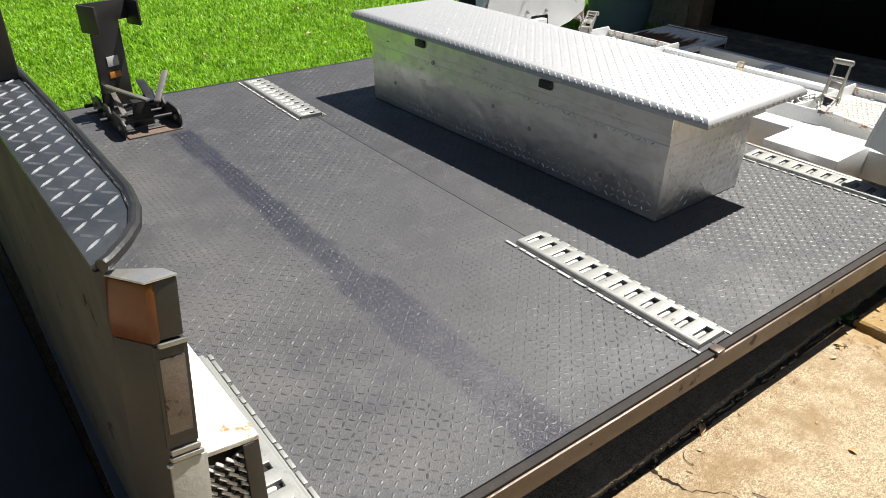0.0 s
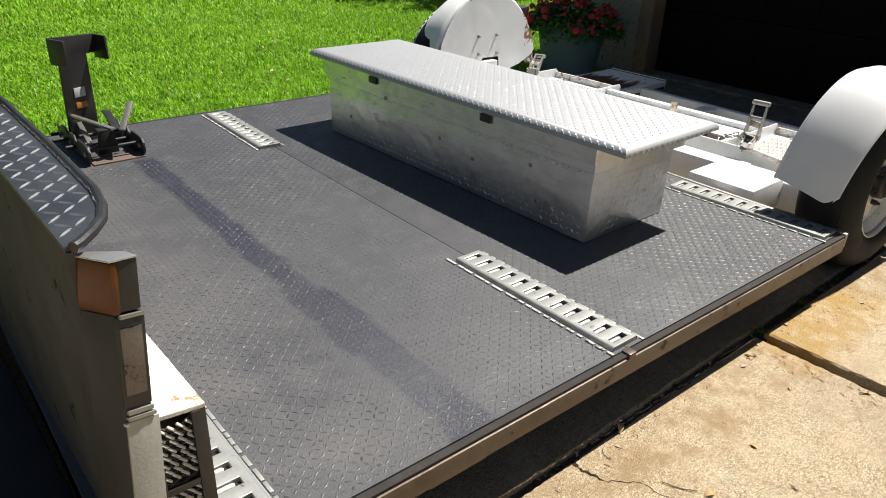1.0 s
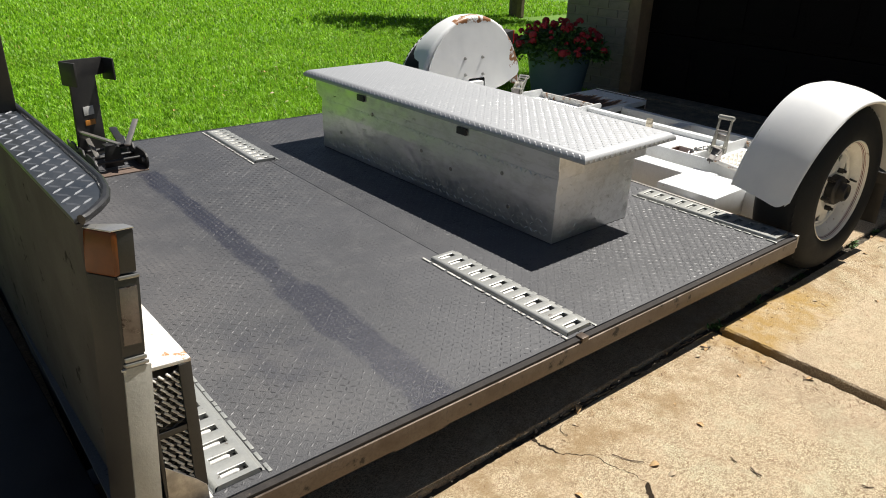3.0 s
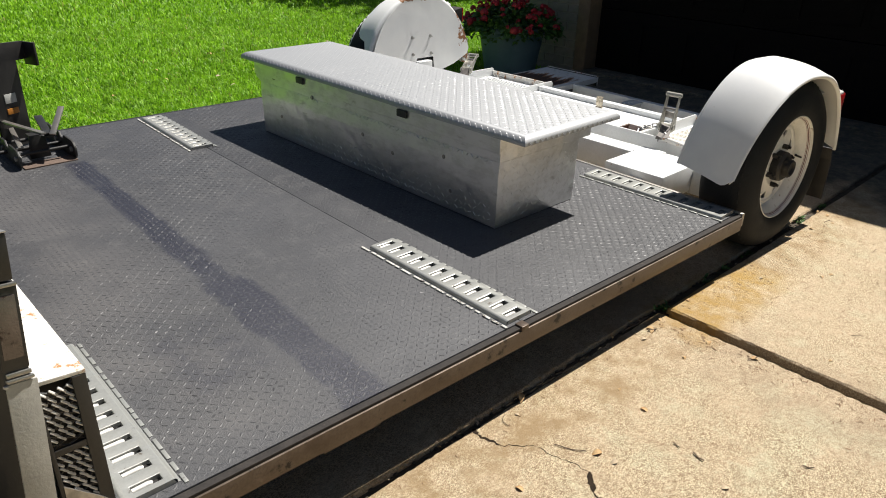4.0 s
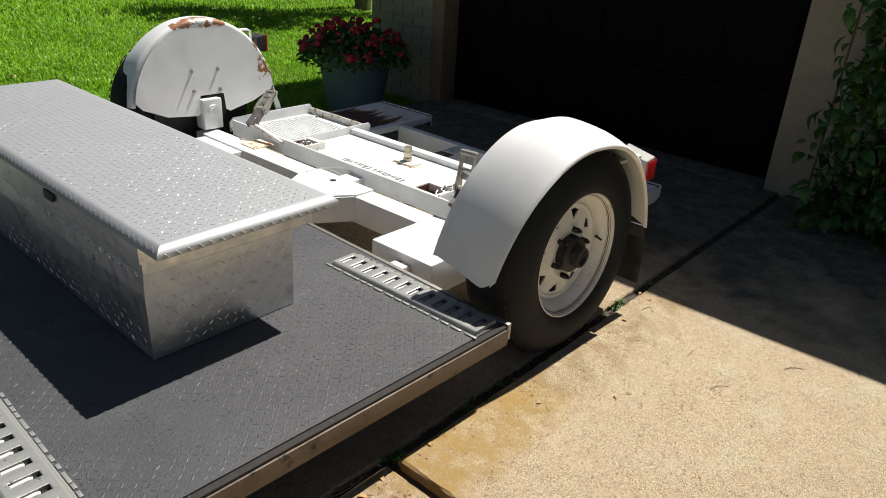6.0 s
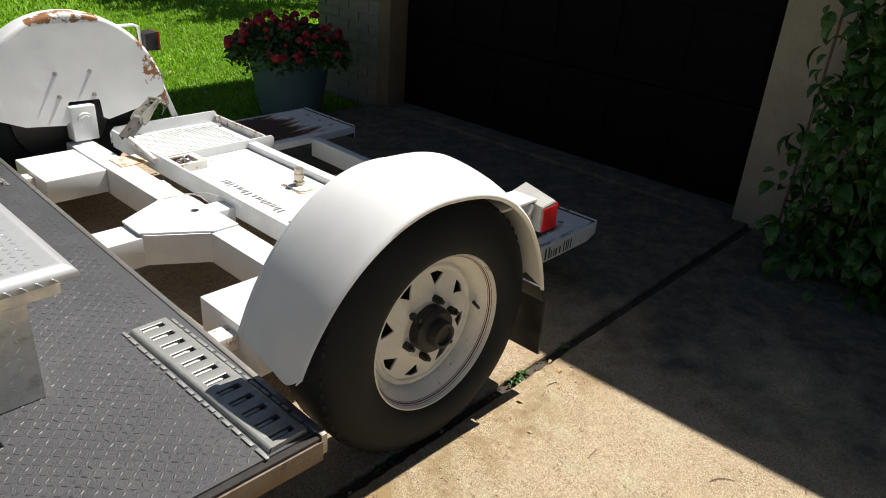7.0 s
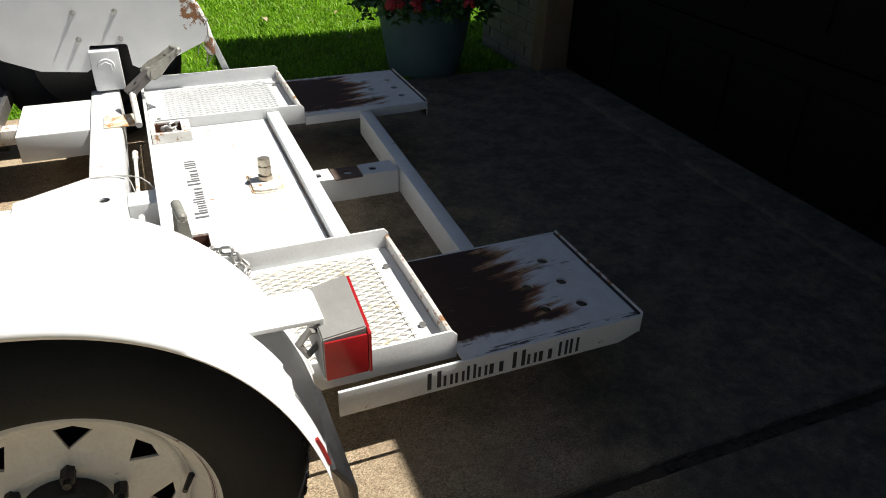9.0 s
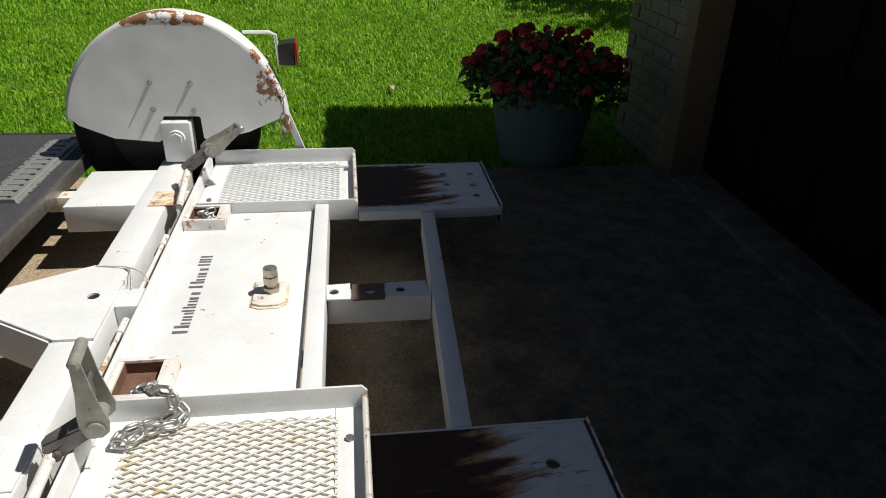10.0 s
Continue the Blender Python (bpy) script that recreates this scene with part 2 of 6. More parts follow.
def concrete_material(name, a, b, worn, grit=1.0, shade_start=1.05):
    """Weathered broom-finished concrete: sandy grain, soft mottling, brown dust along its joints."""
    m, n, l, bsdf = nodes_of(name)
    co, x, y, z = xyz(n, l)
    big, mid = noise_node(n, l, co, 1.3, 6, 0.6), noise_node(n, l, co, 9, 7, 0.7)
    grain, fine = noise_node(n, l, co, 165, 6, 0.85, (1.0, 1.6, 1.0)), noise_node(n, l, co, 560, 2, 0.6)
    grain.node.inputs["Distortion"].default_value = 1.2
    col = mix_node(n, l, ramp_node(n, l, big, 0.3, 0.7), a, b)
    col = mix_node(n, l, ramp_node(n, l, mid, 0.46, 0.70, 0.0, 0.55), col, tuple(0.66 * c for c in a))
    pale = ramp_node(n, l, noise_node(n, l, co, 4.2, 6, 0.65), 0.52, 0.62, 0.0, 0.75)
    col = mix_node(n, l, pale, col, tuple(min(0.72, 1.25 * c) for c in b))
    patch = noise_node(n, l, co, 33, 6, 0.7)
    col = mix_node(n, l, ramp_node(n, l, patch, 0.49, 0.62, 0.0, 0.6 * grit), col, tuple(0.55 * c for c in a))
    col = mix_node(n, l, ramp_node(n, l, patch, 0.36, 0.47, 0.4 * grit, 0.0), col, tuple(min(0.7, 1.3 * c) for c in b))
    dust = math_node(n, l, "MULTIPLY", window(n, l, x, -0.615, -0.435, 0.16), ramp_node(n, l, mid, 0.36, 0.6, 0.1, 0.75))
    edge = math_node(n, l, "MULTIPLY", window(n, l, y, -0.13, 0.03, 0.09), ramp_node(n, l, mid, 0.40, 0.62, 0.0, 0.85))
    rust = math_node(n, l, "MULTIPLY", window(n, l, x, -0.42, 0.05, 0.14), window(n, l, y, -0.15, 0.02, 0.08))
    rust = math_node(n, l, "MULTIPLY", rust, ramp_node(n, l, mid, 0.36, 0.6, 0.15, 0.75))
    rough_zone = ramp_node(n, l, noise_node(n, l, co, 6.5, 5, 0.7), 0.36, 0.58, 0.4, 1.0)
    thin = math_node(n, l, "SUBTRACT", 1.0, math_node(n, l, "MULTIPLY", dust, 0.5))
    rough_zone = math_node(n, l, "MULTIPLY", rough_zone, thin)
    col = mix_node(n, l, math_node(n, l, "MULTIPLY", ramp_node(n, l, grain, 0.515, 0.575, 0.0, 0.95 * grit), rough_zone), col, (0.30 * a[0], 0.255 * a[1], 0.22 * a[2]))
    col = mix_node(n, l, math_node(n, l, "MULTIPLY", ramp_node(n, l, grain, 0.42, 0.485, 0.95 * grit, 0.0), rough_zone), col, tuple(min(0.68, 1.22 * c) for c in b))
    flake = noise_node(n, l, co, 78, 5, 0.7, (1.0, 1.5, 1.0))
    col = mix_node(n, l, ramp_node(n, l, flake, 0.53, 0.60, 0.0, 0.45 * grit), col, (0.46 * a[0], 0.41 * a[1], 0.36 * a[2]))
    col = mix_node(n, l, ramp_node(n, l, flake, 0.38, 0.45, 0.35 * grit, 0.0), col, tuple(min(0.8, 1.2 * c) for c in b))
    cell = n.new("ShaderNodeTexVoronoi")
    cell.inputs["Scale"].default_value = 210
    mp = n.new("ShaderNodeMapping")
    mp.inputs["Scale"].default_value = (1.0, 1.35, 1.0)
    warp = n.new("ShaderNodeMix")
    warp.data_type = "RGBA"
    warp.blend_type = "ADD"
    warp.inputs[0].default_value = 0.006
    l.new(co, warp.inputs[6])
    l.new(grain.node.outputs["Color"], warp.inputs[7])
    l.new(warp.outputs[2], mp.inputs["Vector"])
    l.new(mp.outputs["Vector"], cell.inputs["Vector"])
    sp = n.new("ShaderNodeSeparateColor")
    l.new(cell.outputs["Color"], sp.inputs[0])
    speck = math_node(n, l, "MULTIPLY", rough_zone, grit)
    col = mix_node(n, l, math_node(n, l, "MULTIPLY", ramp_node(n, l, sp.outputs[0], 0.74, 0.94, 0.0, 0.5), speck), col, (0.70, 0.55, 0.39))
    col = mix_node(n, l, math_node(n, l, "MULTIPLY", ramp_node(n, l, sp.outputs[1], 0.74, 0.94, 0.0, 0.8), speck), col, (0.19, 0.125, 0.07))
    col = mix_node(n, l, ramp_node(n, l, fine, 0.52, 0.62, 0.0, 0.6), col, tuple(0.5 * c for c in a))
    sand = noise_node(n, l, co, 225, 4, 0.75, (1.0, 1.7, 1.0))
    sand.node.inputs["Distortion"].default_value = 0.8
    col = mix_node(n, l, math_node(n, l, "MULTIPLY", ramp_node(n, l, sand, 0.52, 0.56, 0.0, 0.95 * grit), rough_zone), col, (0.34 * a[0], 0.29 * a[1], 0.24 * a[2]))
    col = mix_node(n, l, math_node(n, l, "MULTIPLY", ramp_node(n, l, sand, 0.43, 0.475, 0.9 * grit, 0.0), rough_zone), col, (min(0.86, 1.36 * b[0]), min(0.76, 1.32 * b[1]), min(0.54, 1.26 * b[2])))
    col = mix_node(n, l, math_node(n, l, "MULTIPLY", dust, 0.65), col, (0.36, 0.27, 0.18))
    stain = ramp_node(n, l, noise_node(n, l, co, 3.1, 7, 0.7), 0.58, 0.72, 0.0, worn)
    col = mix_node(n, l, stain, col, (0.30, 0.205, 0.10))
    col = mix_node(n, l, edge, col, (0.33, 0.225, 0.115))
    col = mix_node(n, l, rust, col, (0.43, 0.265, 0.06))
    # deeper shade on the house side is painted in, with mottled edges
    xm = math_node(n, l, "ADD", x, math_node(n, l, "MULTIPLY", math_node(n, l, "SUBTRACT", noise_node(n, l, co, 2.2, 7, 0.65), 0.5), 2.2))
    painted_shade = math_node(n, l, "MULTIPLY", ramp_node(n, l, xm, shade_start, shade_start + 0.6), ramp_node(n, l, math_node(n, l, "ADD", math_node(n, l, "MULTIPLY", mid, 0.65), math_node(n, l, "MULTIPLY", patch, 0.35)), 0.38, 0.58, 0.62, 0.93))
    col = mix_node(n, l, painted_shade, col, (0.070, 0.070, 0.059))
    h = math_node(n, l, "ADD", math_node(n, l, "MULTIPLY", fine, 0.5), math_node(n, l, "ADD", grain, math_node(n, l, "MULTIPLY", sand, 0.5)))
    finish(n, l, bsdf, col, ramp_node(n, l, mid, 0.3, 0.7, 0.82, 0.95), h, 1.0)
    return m


def lawn_material(name, a, b, c, thin):
    m, n, l, bsdf = nodes_of(name)
    co, x, y, z = xyz(n, l)
    big, fine = noise_node(n, l, co, 0.9, 5, 0.6), noise_node(n, l, co, 75, 2, 0.5)
    col = mix_node(n, l, ramp_node(n, l, big, 0.35, 0.65), a, b)
    col = mix_node(n, l, ramp_node(n, l, fine, 0.4, 0.68), col, c)
    patch = ramp_node(n, l, noise_node(n, l, co, 3.5, 6, 0.7), 0.5, 0.7, 0.0, 0.6)
    col = mix_node(n, l, patch, col, tuple(1.35 * v for v in b))
    own = n.new("ShaderNodeNewGeometry").outputs["Random Per Island"]
    clump = noise_node(n, l, co, 13, 4, 0.6)
    col = mix_node(n, l, ramp_node(n, l, own, 0.0, 0.5, 0.6, 0.0), col, tuple(0.55 * v for v in c))
    col = mix_node(n, l, ramp_node(n, l, own, 0.72, 0.95, 0.0, 0.8), col, (1.30 * b[0], 1.28 * b[1], 1.3 * b[2]))
    col = mix_node(n, l, ramp_node(n, l, clump, 0.50, 0.66, 0.0, 0.6), col, tuple(0.5 * v for v in c))
    worn = noise_node(n, l, co, 0.55, 4, 0.6)
    col = mix_node(n, l, ramp_node(n, l, worn, 0.52, 0.68, 0.0, 0.45), col, tuple(0.6 * v for v in a))
    straw = ramp_node(n, l, own, 0.982, 0.986, 0.0, 0.8)
    col = mix_node(n, l, straw, col, (0.42, 0.36, 0.13))
    l.new(col, bsdf.inputs["Base Color"])
    bsdf.inputs["Roughness"].default_value = 0.5
    bsdf.inputs["Specular IOR Level"].default_value = 0.3
    tr, mx = n.new("ShaderNodeBsdfTranslucent"), n.new("ShaderNodeMixShader")
    l.new(col, tr.inputs["Color"])
    mx.inputs[0].default_value = thin
    l.new(bsdf.outputs[0], mx.inputs[1])
    l.new(tr.outputs[0], mx.inputs[2])
    l.new(mx.outputs[0], n["Material Output"].inputs["Surface"])
    return m


M_DECK = deck_material()
M_LUG = mat("worn_deck_lugs", (0.068, 0.068, 0.072), (0.048, 0.048, 0.052), 7, 0.46, 0.08, metal=0.0, bump=0.35, stain=((0.03, 0.03, 0.034), 12, 0.5, 0.1))
M_RAMP = ramp_material()
M_FENDER = fender_material("fender_white", False)
M_FENDER_R = fender_material("fender_white_rusty", True)
M_WHITE = mat("white_frame_paint", (0.785, 0.80, 0.805), (0.69, 0.70, 0.70), 7, 0.42, 0.1, bump=0.08, stain=((0.36, 0.2, 0.09), 19, 0.67, 0.03))
M_WHITE_RUST = mat("white_paint_rusting", (0.80, 0.79, 0.76), (0.66, 0.63, 0.58), 12, 0.5, 0.1, bump=0.15, stain=((0.38, 0.19, 0.08), 28, 0.56, 0.06))
M_MESH = mat("white_mesh_paint", (0.84, 0.82, 0.78), (0.80, 0.74, 0.62), 9, 0.5, 0.1, stain=((0.62, 0.46, 0.20), 14, 0.56, 0.12))
M_ALU = alu_material("bright_aluminium", 0.28, 0.42, 9.0)
M_ALU_LUG = mat("bright_lug_aluminium", (0.60, 0.605, 0.61), (0.50, 0.505, 0.515), 9, 0.34, 0.05, metal=0.75, bump=0.05, bscale=120)
M_ALU_LID = mat("lid_aluminium", (0.435, 0.443, 0.454), (0.38, 0.388, 0.402), 3, 0.52, 0.03, metal=0.5, bump=0.05, bscale=120)
M_ZINC = mat("galvanised_steel", (0.34, 0.335, 0.32), (0.25, 0.245, 0.235), 24, 0.42, 0.1, metal=0.75, bump=0.12, stain=((0.20, 0.13, 0.08), 30, 0.66, 0.05))
M_RAIL = mat("worn_rail_steel", (0.42, 0.425, 0.405), (0.33, 0.33, 0.31), 30, 0.42, 0.1, metal=0.55, bump=0.15, stain=((0.12, 0.10, 0.085), 26, 0.62, 0.06))
M_ZINC_L = mat("pale_zinc", (0.70, 0.69, 0.66), (0.50, 0.48, 0.44), 70, 0.5, 0.1, metal=0.2, bump=0.1)
M_BINDER = mat("binder_steel", (0.40, 0.39, 0.345), (0.29, 0.285, 0.25), 34, 0.46, 0.1, metal=0.35, bump=0.12, stain=((0.16, 0.13, 0.09), 44, 0.62, 0.06))
M_CLEVIS = mat("dark_clevis_steel", (0.115, 0.105, 0.10), (0.17, 0.155, 0.145), 40, 0.5, 0.1, metal=0.3, bump=0.2, stain=((0.22, 0.13, 0.08), 50, 0.64, 0.05))
M_STEEL = mat("zinc_steel", (0.42, 0.40, 0.37), (0.27, 0.25, 0.23), 40, 0.42, 0.12, metal=0.85, bump=0.12)
M_WEAR = mat("rust_streaked_white", (0.8, 0.78, 0.7), (0.62, 0.42, 0.2), 22, 0.6, 0.1, bump=0.2, stain=((0.46, 0.22, 0.07), 26, 0.5, 0.1))
M_BRASS = mat("worn_brass", (0.56, 0.50, 0.40), (0.44, 0.39, 0.31), 60, 0.35, 0.08, metal=0.8, bump=0.1)
M_EDGE = mat("scuffed_steel_edge", (0.085, 0.062, 0.048), (0.15, 0.118, 0.095), 11, 0.46, 0.14, metal=0.5, bump=0.15, stain=((0.05, 0.042, 0.036), 16, 0.58, 0.06))
M_LIP = mat("dull_dark_lip", (0.030, 0.027, 0.026), (0.046, 0.041, 0.038), 24, 0.8, 0.08, bump=0.3, spec=0.2, stain=((0.09, 0.075, 0.062), 40, 0.64, 0.05))
M_BLACK = mat("black_steel_paint", (0.014, 0.014, 0.015), (0.026, 0.024, 0.022), 12, 0.48, 0.12, bump=0.1, stain=((0.12, 0.06, 0.035), 34, 0.68, 0.05))
M_PLATE = mat("grey_tread_plate", (0.035, 0.04, 0.047), (0.055, 0.06, 0.068), 9, 0.36, 0.1, metal=0.25, bump=0.06)
M_RUBBER = mat("tyre_rubber", (0.012, 0.0135, 0.016), (0.019, 0.021, 0.024), 14, 0.66, 0.1, bump=0.1, stain=((0.03, 0.03, 0.029), 20, 0.68, 0.15), spec=0.16)
M_TRIM = mat("black_rubber_trim", (0.012, 0.012, 0.013), (0.022, 0.022, 0.024), 20, 0.4, 0.1)
M_RIM = mat("rim_white", (0.74, 0.735, 0.71), (0.64, 0.63, 0.60), 13, 0.42, 0.1, bump=0.08, stain=((0.22, 0.16, 0.11), 30, 0.64, 0.08))
M_HUB = mat("greasy_hub", (0.012, 0.012, 0.0125), (0.028, 0.0265, 0.026), 30, 0.62, 0.12, bump=0.3)
M_STRIPE = mat("red_pinstripe", (0.22, 0.035, 0.04), (0.15, 0.025, 0.03), 20, 0.4)
M_LAMPGREY = mat("grey_lamp_housing", (0.30, 0.295, 0.28), (0.24, 0.235, 0.22), 14, 0.5, 0.1, bump=0.05)
M_DARK = mat("dark_marking", (0.10, 0.10, 0.11), (0.15, 0.15, 0.155), 60, 0.6, 0.05)
M_BLACKMARK = mat("black_marking", (0.03, 0.03, 0.033), (0.05, 0.05, 0.05), 60, 0.6, 0.05)
M_LINING = mat("dark_rusted_inside", (0.12, 0.055, 0.035), (0.2, 0.11, 0.075), 30, 0.85, 0.08, bump=0.4)
M_DARKRUST = mat("dark_bare_rust", (0.10, 0.07, 0.055), (0.16, 0.11, 0.085), 30, 0.85, 0.08, bump=0.4)
M_POSTW = mat("grey_white_post", (0.42, 0.41, 0.375), (0.34, 0.335, 0.305), 12, 0.45, 0.1)
M_LUGGLINT = mat("lug_glint_steel", (0.44, 0.45, 0.46), (0.30, 0.31, 0.33), 20, 0.30, 0.08, metal=0.6)
M_CHAIN = mat("chain_steel", (0.60, 0.59, 0.57), (0.44, 0.43, 0.41), 40, 0.36, 0.1, metal=0.8, bump=0.1)
M_WELD = mat("dirty_white_weld", (0.56, 0.55, 0.52), (0.34, 0.33, 0.31), 34, 0.6, 0.1, bump=0.3, stain=((0.10, 0.085, 0.075), 40, 0.55, 0.06))
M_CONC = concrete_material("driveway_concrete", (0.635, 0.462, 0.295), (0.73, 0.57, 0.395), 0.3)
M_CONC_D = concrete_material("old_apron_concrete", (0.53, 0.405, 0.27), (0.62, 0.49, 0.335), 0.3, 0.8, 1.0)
M_CRACK = mat("crack_shade", (0.022, 0.016, 0.011), (0.034, 0.024, 0.016), 60, 0.95, 0.03, spec=0.1)
M_SOIL = mat("dark_soil", (0.055, 0.045, 0.032), (0.10, 0.078, 0.052), 24, 0.95, 0.04, bump=0.6)
M_LAWN = lawn_material("lawn_ground", (0.08, 0.17, 0.014), (0.11, 0.21, 0.02), (0.06, 0.12, 0.012), 0.0)
M_BLADE = lawn_material("grass_blades", (0.235, 0.47, 0.018), (0.315, 0.56, 0.030), (0.14, 0.33, 0.012), 0.45)
M_STUCCO = mat("beige_stucco", (0.31, 0.262, 0.20), (0.38, 0.33, 0.26), 5, 0.9, 0.05, bump=0.5, bscale=90)
M_BRICK = mat("painted_brick", (0.27, 0.235, 0.185), (0.23, 0.20, 0.158), 11, 0.9, 0.05, bump=0.5, bscale=70)
M_MORTAR = mat("mortar", (0.29, 0.255, 0.205), (0.33, 0.29, 0.23), 20, 0.95, 0.03, bump=0.4)
M_DOOR = mat("shaded_brown_door", (0.0045, 0.0035, 0.0035), (0.006, 0.0045, 0.0045), 6, 0.85, 0.05, bump=0.1, spec=0.12)
M_TRIMW = mat("brown_wood_trim", (0.17, 0.115, 0.07), (0.23, 0.16, 0.1), 16, 0.7, 0.08, bump=0.3)
M_ROOF = mat("roof_shingle", (0.12, 0.10, 0.085), (0.17, 0.15, 0.13), 9, 0.95, 0.03, bump=0.5)
M_SOFFIT = mat("soffit_paint", (0.42, 0.38, 0.32), (0.48, 0.43, 0.37), 6, 0.8, 0.05)
M_POT = mat("blue_grey_plastic", (0.10, 0.17, 0.20), (0.13, 0.20, 0.23), 8, 0.5, 0.08, bump=0.05)
M_LEAF = mat("leaf_green", (0.045, 0.11, 0.02), (0.08, 0.17, 0.03), 18, 0.45, 0.1, bump=0.1)
M_LEAF_V = mat("vine_leaf", (0.021, 0.070, 0.007), (0.046, 0.125, 0.013), 9, 0.42, 0.1, bump=0.1)
M_PETAL = mat("red_petals", (0.34, 0.010, 0.02), (0.48, 0.03, 0.04), 40, 0.6, 0.1)
M_BARK = mat("bark", (0.12, 0.085, 0.055), (0.19, 0.14, 0.10), 14, 0.9, 0.05, bump=0.8, bscale=50)
M_DRYLEAF = mat("dry_leaf", (0.36, 0.2, 0.08), (0.52, 0.36, 0.18), 60, 0.8, 0.1)
M_LINT = mat("bark_bits", (0.30, 0.18, 0.10), (0.13, 0.08, 0.05), 90, 0.9, 0.05)
M_PALE = mat("pale_chip", (0.36, 0.27, 0.17), (0.48, 0.39, 0.27), 60, 0.8, 0.1)
M_WIRE = mat("grey_wire", (0.2, 0.19, 0.18), (0.3, 0.29, 0.27), 60, 0.5, 0.1)
M_STICKW = mat("white_sticker", (0.5, 0.5, 0.48), (0.42, 0.42, 0.4), 40, 0.5, 0.1)
M_STICKO = mat("orange_sticker", (0.5, 0.2, 0.03), (0.4, 0.15, 0.02), 40, 0.5, 0.1)


def lens_mat(name, col, rough=0.18):
    m, n, l, bsdf = nodes_of(name)
    co = n.new("ShaderNodeTexCoord").outputs["Object"]
    c = mix_node(n, l, noise_node(n, l, co, 60, 3), col, tuple(0.6 * v for v in col))
    l.new(c, bsdf.inputs["Base Color"])
    bsdf.inputs["Roughness"].default_value = rough
    bsdf.inputs["Specular IOR Level"].default_value = 0.35
    return m


M_RED = lens_mat("red_lens", (0.42, 0.018, 0.022))
M_AMBER = lens_mat("amber_lens", (0.13, 0.036, 0.006), 0.25)


# ---- building helpers ----
def box(bm, x0, x1, y0, y1, z0, z1, bevel=0.0, m=None):
    made = bmesh.ops.create_cube(bm, size=1.0)["verts"]
    for v in made:
        v.co = Vector(((x0 + x1) / 2 + v.co.x * (x1 - x0), (y0 + y1) / 2 + v.co.y * (y1 - y0), (z0 + z1) / 2 + v.co.z * (z1 - z0)))
    if bevel:
        edges = list({e for v in made for e in v.link_edges})
        out = bmesh.ops.bevel(bm, geom=edges, offset=bevel, segments=2, affect="EDGES", profile=0.6)
        made = list({v for f in out["faces"] for v in f.verts} | {v for v in made if v.is_valid})
    if m is not None:
        bmesh.ops.transform(bm, matrix=m, verts=made)
    return made


def cyl(bm, p0, p1, r0, r1=None, seg=16, caps=True):
    p0, p1 = Vector(p0), Vector(p1)
    d = p1 - p0
    m = Matrix.Translation((p0 + p1) / 2) @ d.to_track_quat("Z", "Y").to_matrix().to_4x4()
    return bmesh.ops.create_cone(bm, cap_ends=caps, segments=seg, radius1=r0, radius2=r0 if r1 is None else r1, depth=d.length, matrix=m)["verts"]


def prism(bm, pts, axis, lo, hi, bevel=0.0):
    """A polygon given in the two other axes (in x, y, z order), drawn out along one axis."""
    def at(p, q):
        return {"x": (q, p[0], p[1]), "y": (p[0], q, p[1]), "z": (p[0], p[1], q)}[axis]
    a = [bm.verts.new(at(p, lo)) for p in pts]
    b = [bm.verts.new(at(p, hi)) for p in pts]
    k = len(pts)
    faces = [bm.faces.new(a), bm.faces.new(list(reversed(b)))]
    for i in range(k):
        faces.append(bm.faces.new((a[i], b[i], b[(i + 1) % k], a[(i + 1) % k])))
    bmesh.ops.recalc_face_normals(bm, faces=faces)
    if bevel:
        bmesh.ops.bevel(bm, geom=list({e for f in faces for e in f.edges}), offset=bevel, segments=2, affect="EDGES", profile=0.6)


def pipe(bm, pts, r, seg=8, closed=False):
    """A round bar along points."""
    pts = [Vector(p) for p in pts]
    k = len(pts)
    rings, side = [], None
    for i, p in enumerate(pts):
        a = pts[(i - 1) % k] if closed or i else pts[0]
        b = pts[(i + 1) % k] if closed or i < k - 1 else pts[-1]
        t = (b - a).normalized()
        if side is None:
            side = t.orthogonal().normalized()
        side = (side - t * side.dot(t)).normalized()
        up = t.cross(side)
        rings.append([bm.verts.new(p + r * (math.cos(2 * math.pi * j / seg) * side + math.sin(2 * math.pi * j / seg) * up)) for j in range(seg)])
    for i in range(k if closed else k - 1):
        a, b = rings[i], rings[(i + 1) % k]
        for j in range(seg):
            bm.faces.new((a[j], a[(j + 1) % seg], b[(j + 1) % seg], b[j]))
    if not closed:
        bm.faces.new(list(reversed(rings[0])))
        bm.faces.new(rings[-1])


def lathe(bm, profile, centre, axis="y", seg=64):
    """Turns (radius, offset) points round an axis through centre."""
    c = Vector(centre)
    rings = []
    for r, o in profile:
        ring = []
        for j in range(seg):
            a = 2 * math.pi * j / seg
            u, w = r * math.cos(a), r * math.sin(a)
            ring.append(bm.verts.new(c + (Vector((u, o, w)) if axis == "y" else Vector((u, w, o)))))
        rings.append(ring)
    for a, b in zip(rings, rings[1:]):
        for j in range(seg):
            bm.faces.new((a[j], a[(j + 1) % seg], b[(j + 1) % seg], b[j]))
    bmesh.ops.recalc_face_normals(bm, faces=bm.faces[:])


def mesh_of(name, bm, material, smooth=None):
    me = bpy.data.meshes.new(name)
    bm.to_mesh(me)
    bm.free()
    me.materials.append(material)
    if smooth is not None:
        me.polygons.foreach_set("use_smooth", [True] * len(me.polygons))
        me.set_sharp_from_angle(angle=radians(smooth))
    return me


